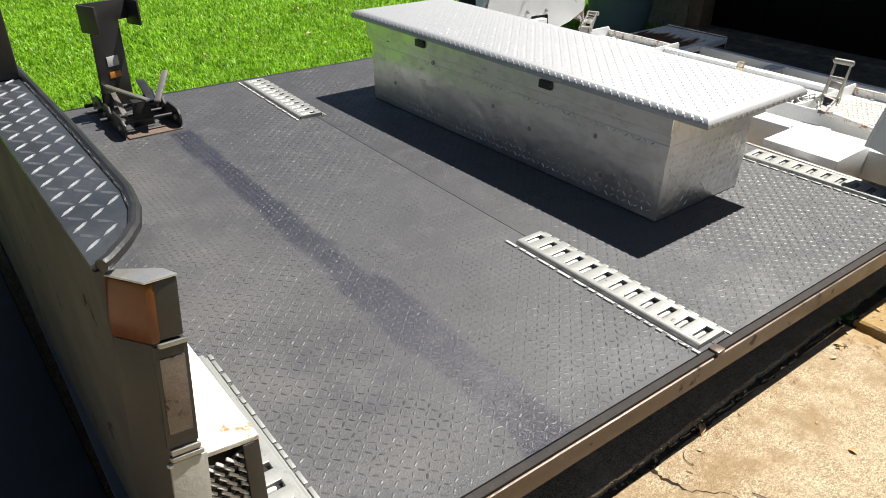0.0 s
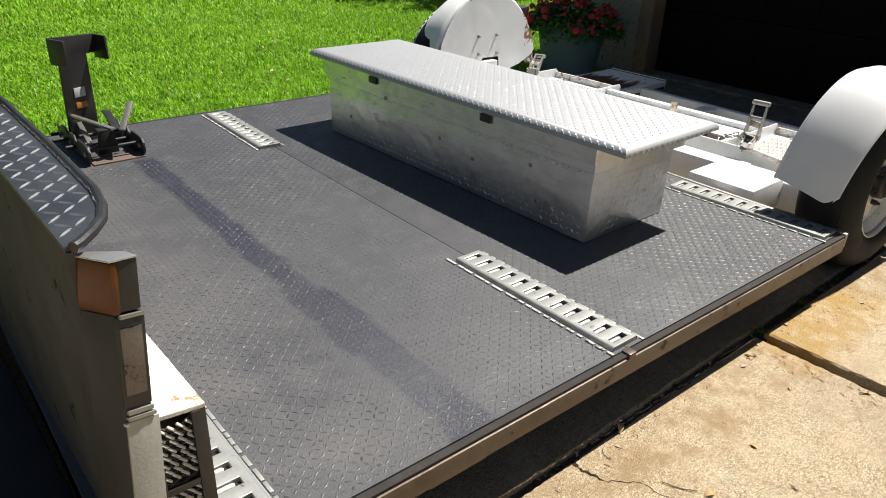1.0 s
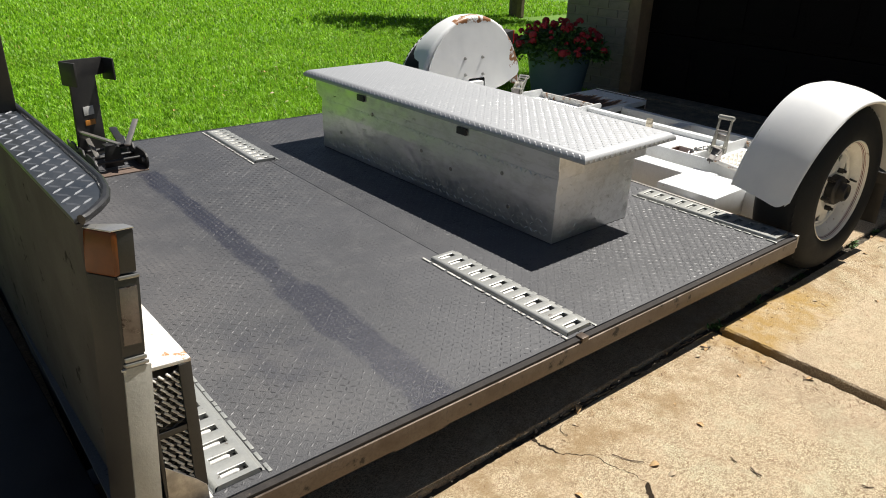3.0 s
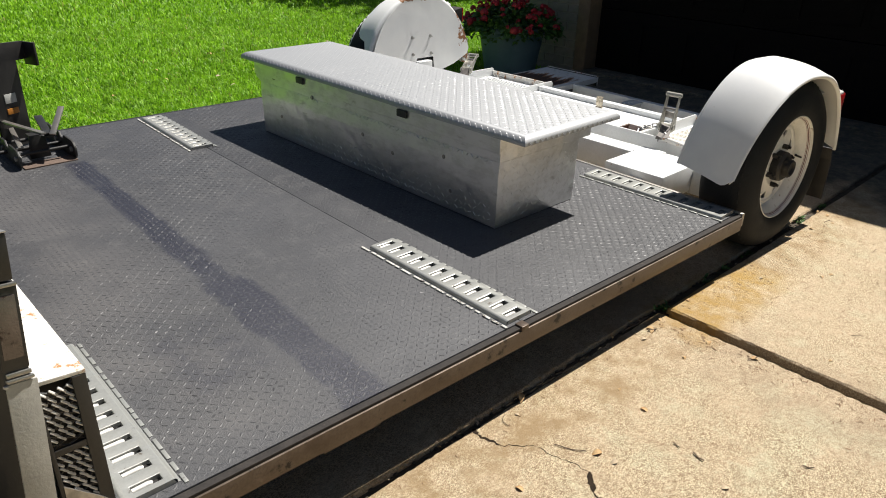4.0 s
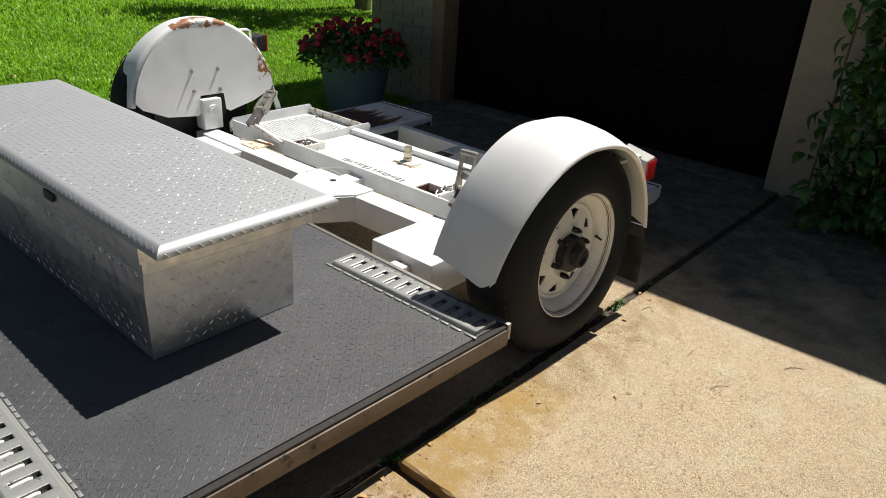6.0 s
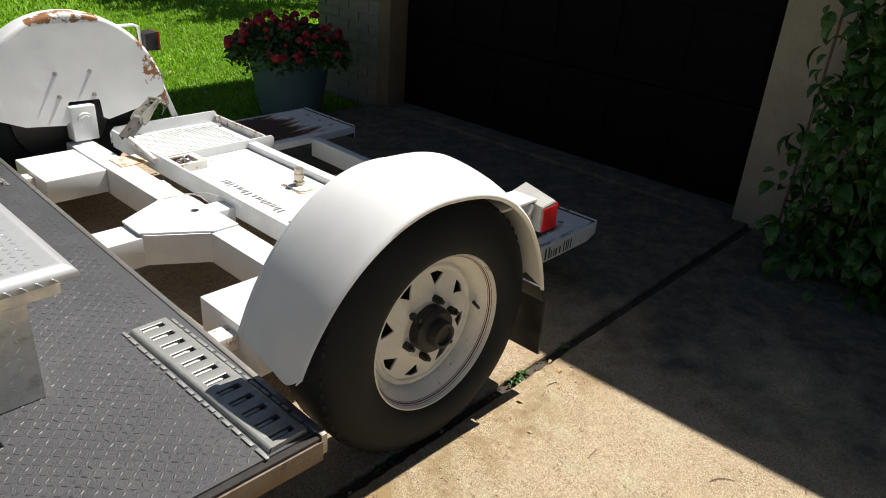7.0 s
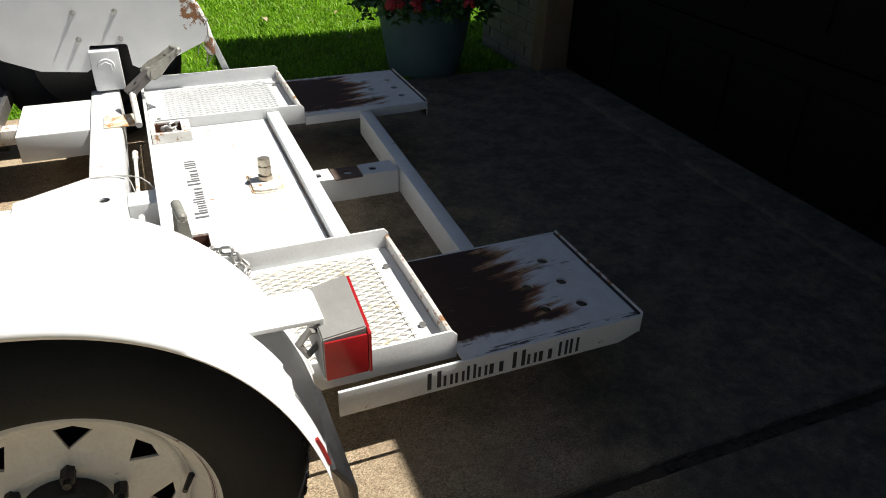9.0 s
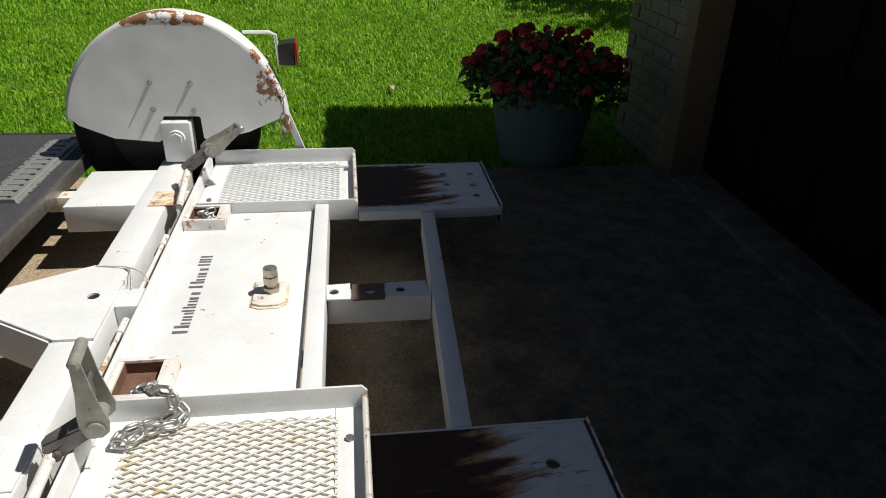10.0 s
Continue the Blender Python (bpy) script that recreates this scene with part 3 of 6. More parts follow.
def part(name, bm, material, parent, label="", smooth=35, kind=""):
    """One mesh object under a thing or under a part."""
    ob = new(name, mesh_of(name, bm, material, smooth))
    ob.parent = parent
    if parent.type == "EMPTY":
        ob.matrix_parent_inverse = Matrix.Translation(-parent.location)
    return tagged(ob, label, kind=kind)


def raw_part(name, verts, faces, material, parent, kind="stuff", label=""):
    me = bpy.data.meshes.new(name)
    me.from_pydata(verts, [], faces)
    me.materials.append(material)
    ob = new(name, me)
    if parent is not None:
        ob.parent = parent
        if parent.type == "EMPTY":
            ob.matrix_parent_inverse = Matrix.Translation(-parent.location)
    return tagged(ob, label, kind=kind)


def piece(name, me, parent, m):
    """A further object on a shared mesh, at the world pose m."""
    ob = new(name, me)
    ob.parent = parent
    if parent.type == "EMPTY":
        ob.matrix_parent_inverse = Matrix.Translation(-parent.location)
    ob.matrix_basis = m
    return ob


def thing(name, at, label, category, group="", kind=""):
    ob = new(name)
    ob.location, ob.empty_display_size = at, 0.1
    return tagged(ob, label, category, group, kind)


def solid(name, bm, material, label, category, kind="", smooth=35):
    return tagged(new(name, mesh_of(name, bm, material, smooth)), label, category, "", kind)


def BM():
    return bmesh.new()


def lugs(origin, ex, ey, nu, nv, pitch, length, width, height, keep=None, turn=0, wear=0, patchy=1.0):
    """Raised tread lugs in a basket pattern on the plane through origin along ex and ey: vertices and faces."""
    ex, ey = np.array(ex, float), np.array(ey, float)
    en = np.cross(ex, ey)
    i, j = np.meshgrid(np.arange(nu), np.arange(nv), indexing="ij")
    u, v, odd = (i.ravel() + 0.5) * pitch, (j.ravel() + 0.5) * pitch, (i + j).ravel() % 2
    if keep is not None:
        ok = keep(u, v)
        u, v, odd = u[ok], v[ok], odd[ok]
    if turn:
        odd = np.full(len(u), turn > 0)
    s, c = np.where(odd, 1, -1) * math.sqrt(0.5), np.full(len(u), math.sqrt(0.5))
    shape = np.array([(-0.5, 0, 0), (-0.2, -0.5, 0), (0.2, -0.5, 0), (0.5, 0, 0), (0.2, 0.5, 0), (-0.2, 0.5, 0), (-0.27, 0, 1), (0.27, 0, 1)])
    a, b, h = shape[:, 0] * length, shape[:, 1] * width, shape[:, 2] * height
    tall = np.ones(len(u))
    if wear:
        rw = np.random.default_rng(wear)
        turn_by = rw.normal(0, 0.16 * patchy, len(u))
        s, c = s * np.cos(turn_by) + c * np.sin(turn_by), c * np.cos(turn_by) - s * np.sin(turn_by)
        worn = np.sin(3.1 * u + 1.3) * np.sin(2.3 * v + 0.4) + 0.7 * np.sin(7.7 * u - 3.9 * v) + 0.4 * np.sin(17 * v + 9 * u)
        tall = 1 - patchy + patchy * np.clip(0.75 + 0.35 * worn, 0.15, 1.2) * rw.uniform(0.45, 1.2, len(u))
    uu = u[:, None] + c[:, None] * a - s[:, None] * b
    vv = v[:, None] + s[:, None] * a + c[:, None] * b
    co = np.array(origin, float) + uu[..., None] * ex + vv[..., None] * ey + ((tall[:, None] * h[None, :])[..., None] * en)
    quads = ((1, 2, 7, 6), (4, 5, 6, 7), (0, 1, 6), (6, 5, 0), (2, 3, 7), (3, 4, 7))
    faces = [tuple(8 * k + q for q in f) for k in range(len(u)) for f in quads]
    return co.reshape(-1, 3).tolist(), faces


def joined(*sets):
    verts, faces = [], []
    for v, f in sets:
        n = len(verts)
        verts += v
        faces += [tuple(i + n for i in q) for q in f]
    return verts, faces


# ---- ground ----
bm = BM()
bmesh.ops.create_grid(bm, x_segments=60, y_segments=60, size=1.0)
for v in bm.verts:
    v.co = Vector((v.co.x * 400, v.co.y * 400, -0.06))
ground = solid("ground", bm, M_LAWN, "green lawn ground reaching out to the horizon", "lawn", "structure")


def slab(name, x0, x1, y0, y1, top, material, label, seed):
    """A slab whose edges are chipped and rounded by wear."""
    rnd = random.Random(seed)
    ring, step = [], 0.016
    for (ax, ay), (bx, by) in (((x0, y0), (x1, y0)), ((x1, y0), (x1, y1)), ((x1, y1), (x0, y1)), ((x0, y1), (x0, y0))):
        ln = math.hypot(bx - ax, by - ay)
        k, drift = int(ln / step), 0.0
        nx, ny = -(by - ay) / ln, (bx - ax) / ln
        for i in range(k):
            drift = 0.86 * drift + rnd.gauss(0, 0.0005)
            d = 0.0 if i == 0 else max(0.0, 0.002 + drift + (rnd.uniform(0.004, 0.010) if rnd.random() < 0.03 else 0))
            ring.append((ax + (bx - ax) * i / k + nx * d, ay + (by - ay) * i / k + ny * d, nx, ny))
    bm = BM()
    c = [bm.verts.new((px, py, -0.14)) for px, py, nx, ny in ring]
    e = [bm.verts.new((px, py, top - 0.006)) for px, py, nx, ny in ring]
    t = []
    for px, py, nx, ny in ring:
        w = rnd.uniform(0.004, 0.011)
        t.append(bm.verts.new((min(max(px, x0 + w), x1 - w), min(max(py, y0 + w), y1 - w), top)))
    k = len(ring)
    for i in range(k):
        q = (i + 1) % k
        bm.faces.new((c[i], c[q], e[q], e[i]))
        bm.faces.new((e[i], e[q], t[q], t[i]))
    bm.faces.new(t)
    return solid(name, bm, material, label, "concrete slab", "structure", 20)


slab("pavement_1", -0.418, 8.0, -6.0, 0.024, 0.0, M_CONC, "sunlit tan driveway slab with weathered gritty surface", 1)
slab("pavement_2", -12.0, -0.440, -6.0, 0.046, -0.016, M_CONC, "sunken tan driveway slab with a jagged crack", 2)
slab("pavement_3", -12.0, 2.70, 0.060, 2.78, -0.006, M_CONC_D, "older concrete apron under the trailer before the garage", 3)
bm = BM()
box(bm, -12.0, 2.7, 0.012, 0.072, -0.12, -0.024)
box(bm, -0.450, -0.408, -6.0, 0.011, -0.12, -0.034)
solid("joint_soil", bm, M_SOIL, "dark soil filling the open driveway joints", "soil", "structure")


def crack_strip(pts, w, z):
    bm = BM()
    rnd = random.Random(5)
    lo, hi = [], []
    for i, (x, y) in enumerate(pts):
        a = Vector(pts[max(i - 1, 0)])
        b = Vector(pts[min(i + 1, len(pts) - 1)])
        t = (b - a).normalized()
        nrm = Vector((-t.y, t.x)) * w * (0.25 if i in (0, len(pts) - 1) else 0.5 + 0.6 * rnd.random())
        lo.append(bm.verts.new((x - nrm.x, y - nrm.y, z)))
        hi.append(bm.verts.new((x + nrm.x, y + nrm.y, z)))
    for i in range(len(pts) - 1):
        bm.faces.new((lo[i], lo[i + 1], hi[i + 1], hi[i]))
    return bm


def jagged(p, q, n, amp, seed):
    rnd = random.Random(seed)
    d = Vector((q[0] - p[0], q[1] - p[1]))
    s = Vector((-d.y, d.x)).normalized()
    return [(p[0] + d.x * i / n + s.x * amp * (rnd.random() - 0.5) * (0 < i < n), p[1] + d.y * i / n + s.y * amp * (rnd.random() - 0.5) * (0 < i < n)) for i in range(n + 1)]


# flat strips on the slab, near black to paint a crack's inner shade
for a, b, n, w, sd in (((-1.388, 0.044), (-1.392, 0.02), 4, 0.007, 1), ((-1.392, 0.02), (-1.376, -0.05), 9, 0.0045, 6), ((-1.376, -0.05), (-1.309, -0.117), 9, 0.0013, 2), ((-1.309, -0.117), (-1.280, -0.268), 14, 0.0012, 7), ((-1.280, -0.268), (-1.330, -0.315), 7, 0.0075, 3), ((-1.330, -0.315), (-1.345, -0.42), 10, 0.003, 8), ((-1.345, -0.42), (-1.22, -1.1), 34, 0.0016, 4)):
    tagged(new("crack", mesh_of("crack", crack_strip(jagged(a, b, n, 0.012, sd), w, -0.0154), M_CRACK)), "jagged dark crack in the tan driveway slab", "crack", "cracks in the slab", "structure")

# lawn blades
rng = np.random.default_rng(7)


def blades(x0, x1, y0, y1, count, length, width, clear=()):
    x, y = rng.uniform(x0, x1, count), rng.uniform(y0, y1, count)
    ok = np.ones(count, bool)
    for ax, bx, ay, by in clear:
        ok &= ~((x > ax) & (x < bx) & (y > ay) & (y < by))
    x, y = x[ok], y[ok]
    k = len(x)
    az, lean = rng.uniform(0, 2 * np.pi, k), rng.uniform(0.15, 1.0, k)
    ln, wd = length * rng.uniform(0.6, 1.25, k), width * rng.uniform(0.7, 1.2, k)
    dx, dy = np.cos(az), np.sin(az)
    base = np.stack([x, y, np.full(k, -0.062)], 1)
    side = np.stack([-dy, dx, np.zeros(k)], 1) * wd[:, None] / 2
    mid = base + np.stack([dx * 0.35 * lean * ln, dy * 0.35 * lean * ln, 0.6 * ln], 1)
    tip = base + np.stack([dx * lean * ln, dy * lean * ln, ln * (1.0 - 0.35 * lean)], 1)
    co = np.stack([base - side, base + side, mid + side * 0.8, mid - side * 0.8, tip], 1).reshape(-1, 3)
    return co, k


def lawn_mesh(name, sets, label):
    co = np.concatenate([c for c, _ in sets])
    k = sum(n for _, n in sets)
    idx = (np.arange(k)[:, None] * 5 + np.array([0, 1, 2, 3, 3, 2, 4])).ravel()
    me = bpy.data.meshes.new(name)
    me.vertices.add(len(co))
    me.vertices.foreach_set("co", co.ravel().astype(np.float32))
    me.loops.add(len(idx))
    me.loops.foreach_set("vertex_index", idx.astype(np.int32))
    starts = np.stack([np.arange(k) * 7, np.arange(k) * 7 + 4], 1).ravel()
    me.polygons.add(2 * k)
    me.polygons.foreach_set("loop_start", starts.astype(np.int32))
    me.update(calc_edges=True)
    me.materials.append(M_BLADE)
    return tagged(new(name, me), label, "grass", "", "stuff")


HOUSE_FOOT = (2.6, 9.0, -7.0, 3.5)
lawn_mesh("lawn_grass", [
    blades(-3.2, 4.2, 2.70, 4.6, 100000, 0.055, 0.0085, (HOUSE_FOOT,)),
    blades(-3.8, 6.0, 4.6, 7.5, 105000, 0.062, 0.0115, (HOUSE_FOOT,)),
    blades(-4.5, 9.0, 7.5, 13.0, 62000, 0.07, 0.018),
    blades(-6.5, 13.0, 13.0, 20.0, 40000, 0.07, 0.025),
    blades(-7.5, -3.2, 2.9, 6.0, 14000, 0.06, 0.015),
], "bright green sunlit lawn of coarse grass blades")

# ---- house ----
WX = 2.66
bm = BM()
box(bm, WX, 8.5, 2.775, 3.46, -0.1, 2.75)
wall_l = solid("wall_north", bm, M_MORTAR, "beige painted brick wall pier beside the garage opening", "wall", "structure")
bm = BM()
box(bm, WX, WX + 0.25, -7.0, 0.152, -0.1, 2.75, 0.01)
solid("wall_south", bm, M_STUCCO, "beige stucco wall in shade behind the vine", "wall", "structure")
bm = BM()
box(bm, WX, WX + 0.25, 0.154, 2.775, 2.16, 2.75)
box(bm, 8.5, 8.7, -7.0, 3.46, -0.1, 2.75)
box(bm, WX + 0.25, 8.5, -7.0, -6.8, -0.1, 2.75)
solid("wall_garage", bm, M_STUCCO, "beige stucco wall above the garage opening", "wall", "structure")
bm = BM()
box(bm, WX - 0.02, WX + 0.22, 2.655, 2.773, -0.06, 2.158, 0.006)
box(bm, WX - 0.02, WX + 0.22, 0.156, 2.653, 2.07, 2.158, 0.006)
solid("trim", bm, M_TRIMW, "brown wooden jamb round the garage opening", "door trim", "structure")
# the opening's deep shade is put into the near-black door colour
door = thing("door_1", (WX + 0.16, 1.41, 0), "closed brown sectional garage door, coloured near black for deep shade", "garage door", "", "structure")
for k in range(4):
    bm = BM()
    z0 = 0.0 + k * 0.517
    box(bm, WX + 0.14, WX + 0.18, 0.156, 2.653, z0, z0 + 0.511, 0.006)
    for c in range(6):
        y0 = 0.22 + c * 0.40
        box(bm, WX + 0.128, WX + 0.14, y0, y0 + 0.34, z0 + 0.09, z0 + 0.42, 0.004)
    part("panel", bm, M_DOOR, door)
bm = BM()
box(bm, WX - 0.05, WX + 0.2, 0.156, 2.653, -0.1, 0.012, 0.006)
solid("threshold", bm, M_CONC_D, "raised concrete sill along the garage door", "sill", "structure")
# roof: the eave edge throws the long shade line over the driveway
roof = thing("roof", (5.6, -1.6, 2.75), "low brown shingle roof with boxed eaves", "roof", "", "structure")
bm = BM()
prism(bm, [(2.45, 2.36), (2.45, 2.44), (5.6, 3.7), (8.9, 2.44), (8.9, 2.36)], "y", -7.4, 3.86)
part("shingles", bm, M_ROOF, roof)
bm = BM()
box(bm, 2.426, 2.448, -7.4, 3.86, 2.30, 2.45, 0.003)
part("fascia", bm, M_SOFFIT, roof)
# painted bricks of the pier
bm = BM()
box(bm, -0.006, 0.006, -0.102, 0.102, -0.031, 0.031, 0.004)
brick_me = mesh_of("brick", bm, M_BRICK)
bm = BM()
box(bm, -0.006, 0.006, -0.047, 0.047, -0.031, 0.031, 0.004)
half_me = mesh_of("brick", bm, M_BRICK)
for row in range(20):
    z = -0.02 + row * 0.073
    for c in range(4):
        yc = 2.775 + 0.112 + c * 0.213 - (0.1065 if row % 2 else 0)
        if yc - 0.102 < 2.775:
            piece("brick", half_me, wall_l, Matrix.Translation((WX - 0.004, 2.775 + 0.052, z)))
        elif yc + 0.102 > 3.46:
            piece("brick", half_me, wall_l, Matrix.Translation((WX - 0.004, 3.46 - 0.052, z)))
        else:
            piece("brick", brick_me, wall_l, Matrix.Translation((WX - 0.004, yc, z)))

# ---- trailer deck ----
DZ, DX0, DY0, DY1 = 0.252, -2.43, 0.008, 2.615
deck = thing("trailer_deck", (0.0, 0.0, DZ - 0.1), "black painted tread plate trailer deck with scuffed steel edge", "trailer deck")
deck.rotation_euler[2] = radians(-1.55)
for x0, x1 in ((DX0, -1.2055), (-1.2038, -0.004)):
    bm = BM()
    box(bm, x0, x1, DY0 + 0.012, DY1, DZ - 0.008, DZ, 0.002)
    part("deck_plate", bm, M_DECK, deck)


def off_rails(u, v):
    x, y = DX0 + 0.01 + u, DY0 + 0.02 + v
    ok = np.ones(len(u), bool)
    for ax, bx, ay, by in ((-1.275, -1.13, 0.05, 0.70), (-1.245, -1.09, 1.96, 2.63), (-0.125, 0.02, 0.0, 0.66), (-2.33, -2.18, 0.05, 0.75)):
        ok &= ~((x > ax) & (x < bx) & (y > ay) & (y < by))
    return ok & (np.abs(x + 1.2045) > 0.005)


P = 0.0186
v, f = lugs((DX0 + 0.01, DY0 + 0.02, DZ), (1, 0, 0), (0, 1, 0), int(2.39 / P), int(2.57 / P), P, 0.0165, 0.0050, 0.0012, off_rails, wear=5)
raw_part("tread_pattern", v, f, M_LUG, deck)
bm = BM()
box(bm, DX0, 0.0, -0.004, 0.018, DZ - 0.066, DZ - 0.0125, 0.003)
part("side_rail", bm, M_EDGE, deck, "scuffed brownish steel side rail")
bm = BM()
box(bm, DX0, 0.0, 0.0005, 0.0195, DZ - 0.0120, DZ - 0.004, 0.001)
part("edge_lip", bm, M_LIP, deck, "dull dark brown lip along the deck edge")
bm = BM()
box(bm, -0.0035, 0.012, -0.002, DY1, DZ - 0.05, DZ + 0.003, 0.002)
part("end_rail", bm, M_STEEL, deck)
bm = BM()
box(bm, DX0, 0.0, DY1, DY1 + 0.015, DZ - 0.09, DZ + 0.001, 0.003)
part("side_rail", bm, M_BLACK, deck)
bm = BM()
box(bm, -1.228, -1.200, -0.006, 0.022, DZ - 0.014, DZ + 0.002, 0.003)
part("seam_cover", bm, M_EDGE, deck, "scuffed plate over the seam end")
for x in (-2.3, -1.8, -1.2, -0.6, -0.17):
    bm = BM()
    box(bm, x - 0.03, x + 0.03, 0.03, DY1 - 0.005, DZ - 0.09, DZ - 0.0085, 0.003)
    part("cross_member", bm, M_BLACK, deck)
for y in (0.35, 2.2):
    bm = BM()
    box(bm, DX0, -0.01, y - 0.03, y + 0.03, DZ - 0.17, DZ - 0.091, 0.003)
    part("long_member", bm, M_BLACK, deck)
for x in (-2.15, -1.72):
    bm = BM()
    box(bm, x - 0.14, x + 0.02, 0.002, 0.03, DZ - 0.077, DZ - 0.067, 0.003)
    part("bracket", bm, M_EDGE, deck)


def slab_between(bm, a, b, w, th, up=(0, 1, 0)):
    a, b = Vector(a), Vector(b)
    d = b - a
    z = d.normalized()
    x = Vector(up) - z * z.dot(Vector(up))
    x.normalize()
    m = Matrix.Translation(a) @ Matrix((x, z.cross(x), z)).transposed().to_4x4()
    box(bm, -w / 2, w / 2, -th / 2, th / 2, 0, d.length, min(w, th) * 0.25, m)


# ---- load rails with twelve slots each ----
def load_rail(x, y0, label, metal=M_RAIL, pale=M_ZINC_L, strip=M_WELD, turn=-1.0):
    """A slotted rail lying along y from y0; x is its middle."""
    z = DZ
    root = thing("load_rail", (x, y0 + 0.305, z), label, "load rail", "load rails on the deck")
    root.rotation_euler[2] = radians(turn)
    bm = BM()
    w, top, pitch, sw, sl = 0.043, 0.013, 0.0508, 0.031, 0.0115
    ye = y0 + 12 * pitch
    for k in range(12):
        a, b = y0 + k * pitch, y0 + (k + 1) * pitch
        c = (a + b) / 2
        o = [(x - w, a), (x + w, a), (x + w, b), (x - w, b)]
        i = [(x - sw, c - sl), (x + sw, c - sl), (x + sw, c + sl), (x - sw, c + sl)]
        j = [(x - sw + 0.002, c - sl + 0.002), (x + sw - 0.002, c - sl + 0.002), (x + sw - 0.002, c + sl - 0.002), (x - sw + 0.002, c + sl - 0.002)]
        ov = [bm.verts.new((*p, z + top)) for p in o]
        iv = [bm.verts.new((*p, z + top)) for p in i]
        jv = [bm.verts.new((*p, z + top - 0.0015)) for p in j]
        lv = [bm.verts.new((*p, z + 0.0015)) for p in j]
        for q in range(4):
            r = (q + 1) % 4
            bm.faces.new((ov[q], ov[r], iv[r], iv[q]))
            bm.faces.new((iv[q], iv[r], jv[r], jv[q]))
            bm.faces.new((jv[q], jv[r], lv[r], lv[q]))
    for s in (-1, 1):
        rows = [[bm.verts.new((x + s * (w + p), y, z + h)) for y in (y0, ye)] for p, h in ((0, top), (0.004, top - 0.0012), (0.007, top - 0.004), (0.008, 0.0015), (0.0135, 0.001), (0.014, -0.001))]
        for a, b in zip(rows, rows[1:]):
            bm.faces.new((a[0], a[1], b[1], b[0]))
    for y in (y0, ye):
        vs = [bm.verts.new(p) for p in ((x - w, y, z + top), (x + w, y, z + top), (x + w + 0.006, y, z + 0.001), (x - w - 0.006, y, z + 0.001))]
        bm.faces.new(vs)
    bmesh.ops.remove_doubles(bm, verts=bm.verts[:], dist=0.0004)
    bmesh.ops.recalc_face_normals(bm, faces=bm.faces[:])
    part("slotted_rail", bm, metal, root, "", 50)
    # black backing, and pale round tongues in the slots, short of one end
    rnd = random.Random(int(1000 + 100 * x))
    bm = BM()
    box(bm, x - w + 0.002, x + w - 0.002, y0 + 0.002, ye - 0.002, z + 0.0002, z + 0.0012)
    part("backing_strip", bm, M_BLACK, root)
    for k in range(12):
        c = y0 + (k + 0.5) * pitch + 0.0015
        bm = BM()
        e = x + sw - rnd.uniform(0.017, 0.023)
        pipe(bm, [(x - sw + 0.003, c, z + 0.0055), (e - 0.006, c + rnd.uniform(-0.001, 0.001), z + 0.0058), (e, c, z + 0.004)], 0.0056, 10)
        part("slot_tongue", bm, pale, root, "", 60)
    # weld run and pale strip along the sides
    for s, mt in ((-1, strip), (1, metal)):
        y, bm = y0 - 0.012, BM()
        while y < ye:
            ln = rnd.uniform(0.016, 0.045)
            d = rnd.uniform(-0.0008, 0.0008)
            box(bm, x + s * (w + 0.0195) - 0.0042 + d, x + s * (w + 0.0195) + 0.0042 + d, y, y + ln, z + 0.0004, z + (0.0042 if s < 0 else 0.003), 0.0012)
            y += ln + rnd.uniform(0.003, 0.014)
        part("weld_bead", bm, mt, root, kind="stuff")
    return root


load_rail(-1.196, 0.063, "galvanised slotted load rail across the plate seam")
load_rail(-1.160, 1.982, "galvanised slotted load rail near the lawn side", turn=-2.6)
load_rail(-0.070, 0.030, "galvanised slotted load rail in the fender's shade", M_RAIL, M_RAIL, M_RAIL, 0.8)
load_rail(-2.203, 0.105, "galvanised slotted load rail beside the white headboard")
load_rail(-0.062, 1.90, "grey worn slotted load rail beside the rusty fender", M_RAIL, M_RAIL, M_RAIL)

# ---- aluminium tool box ----
BX0, BX1, BY0, BY1 = -0.812, -0.375, 0.515, 2.045
LX0, LX1, LY0, LY1, LZ0, LZ1 = -0.826, -0.298, 0.396, 2.195, 0.582, 0.613
chest = thing("tool_chest", ((BX0 + BX1) / 2, 1.28, DZ + 0.002), "shut bright aluminium tread plate truck tool box", "tool box")
bm = BM()
zb, zt = DZ + 0.0025, LZ0
prism(bm, [(BY0, zb), (BY1, zb), (BY1 + 0.004, 0.497), (BY0 - 0.005, 0.497)], "x", BX0, BX1, 0.0006)
bmesh.ops.bisect_plane(bm, geom=bm.verts[:] + bm.edges[:] + bm.faces[:], plane_co=(0, 0, 0.440), plane_no=(0, 0, 1))
for vert in bm.verts:
    if abs(vert.co.z - 0.440) < 0.0005 and vert.co.x < BX0 + 0.02:
        vert.co.x -= 0.003
part("body", bm, M_ALU, chest, "", 3)
bm = BM()
prism(bm, [(BY0 - 0.005, 0.4972), (BY1 + 0.008, 0.4972), (BY1 + 0.044, 0.512), (BY1 + 0.044, zt - 0.0005), (BY0 - 0.0055, zt - 0.0005), (BY0 - 0.0052, 0.512)], "x", BX0 + 0.0005, -0.304, 0.0006)
box(bm, BX0 - 0.005, BX0 + 0.0015, BY0 - 0.0065, BY1 + 0.046, 0.528, zt - 0.001, 0.002)
part("saddle", bm, M_ALU, chest, "plain upper band that flares out under the lid", 3)
bm = BM()
rows = []
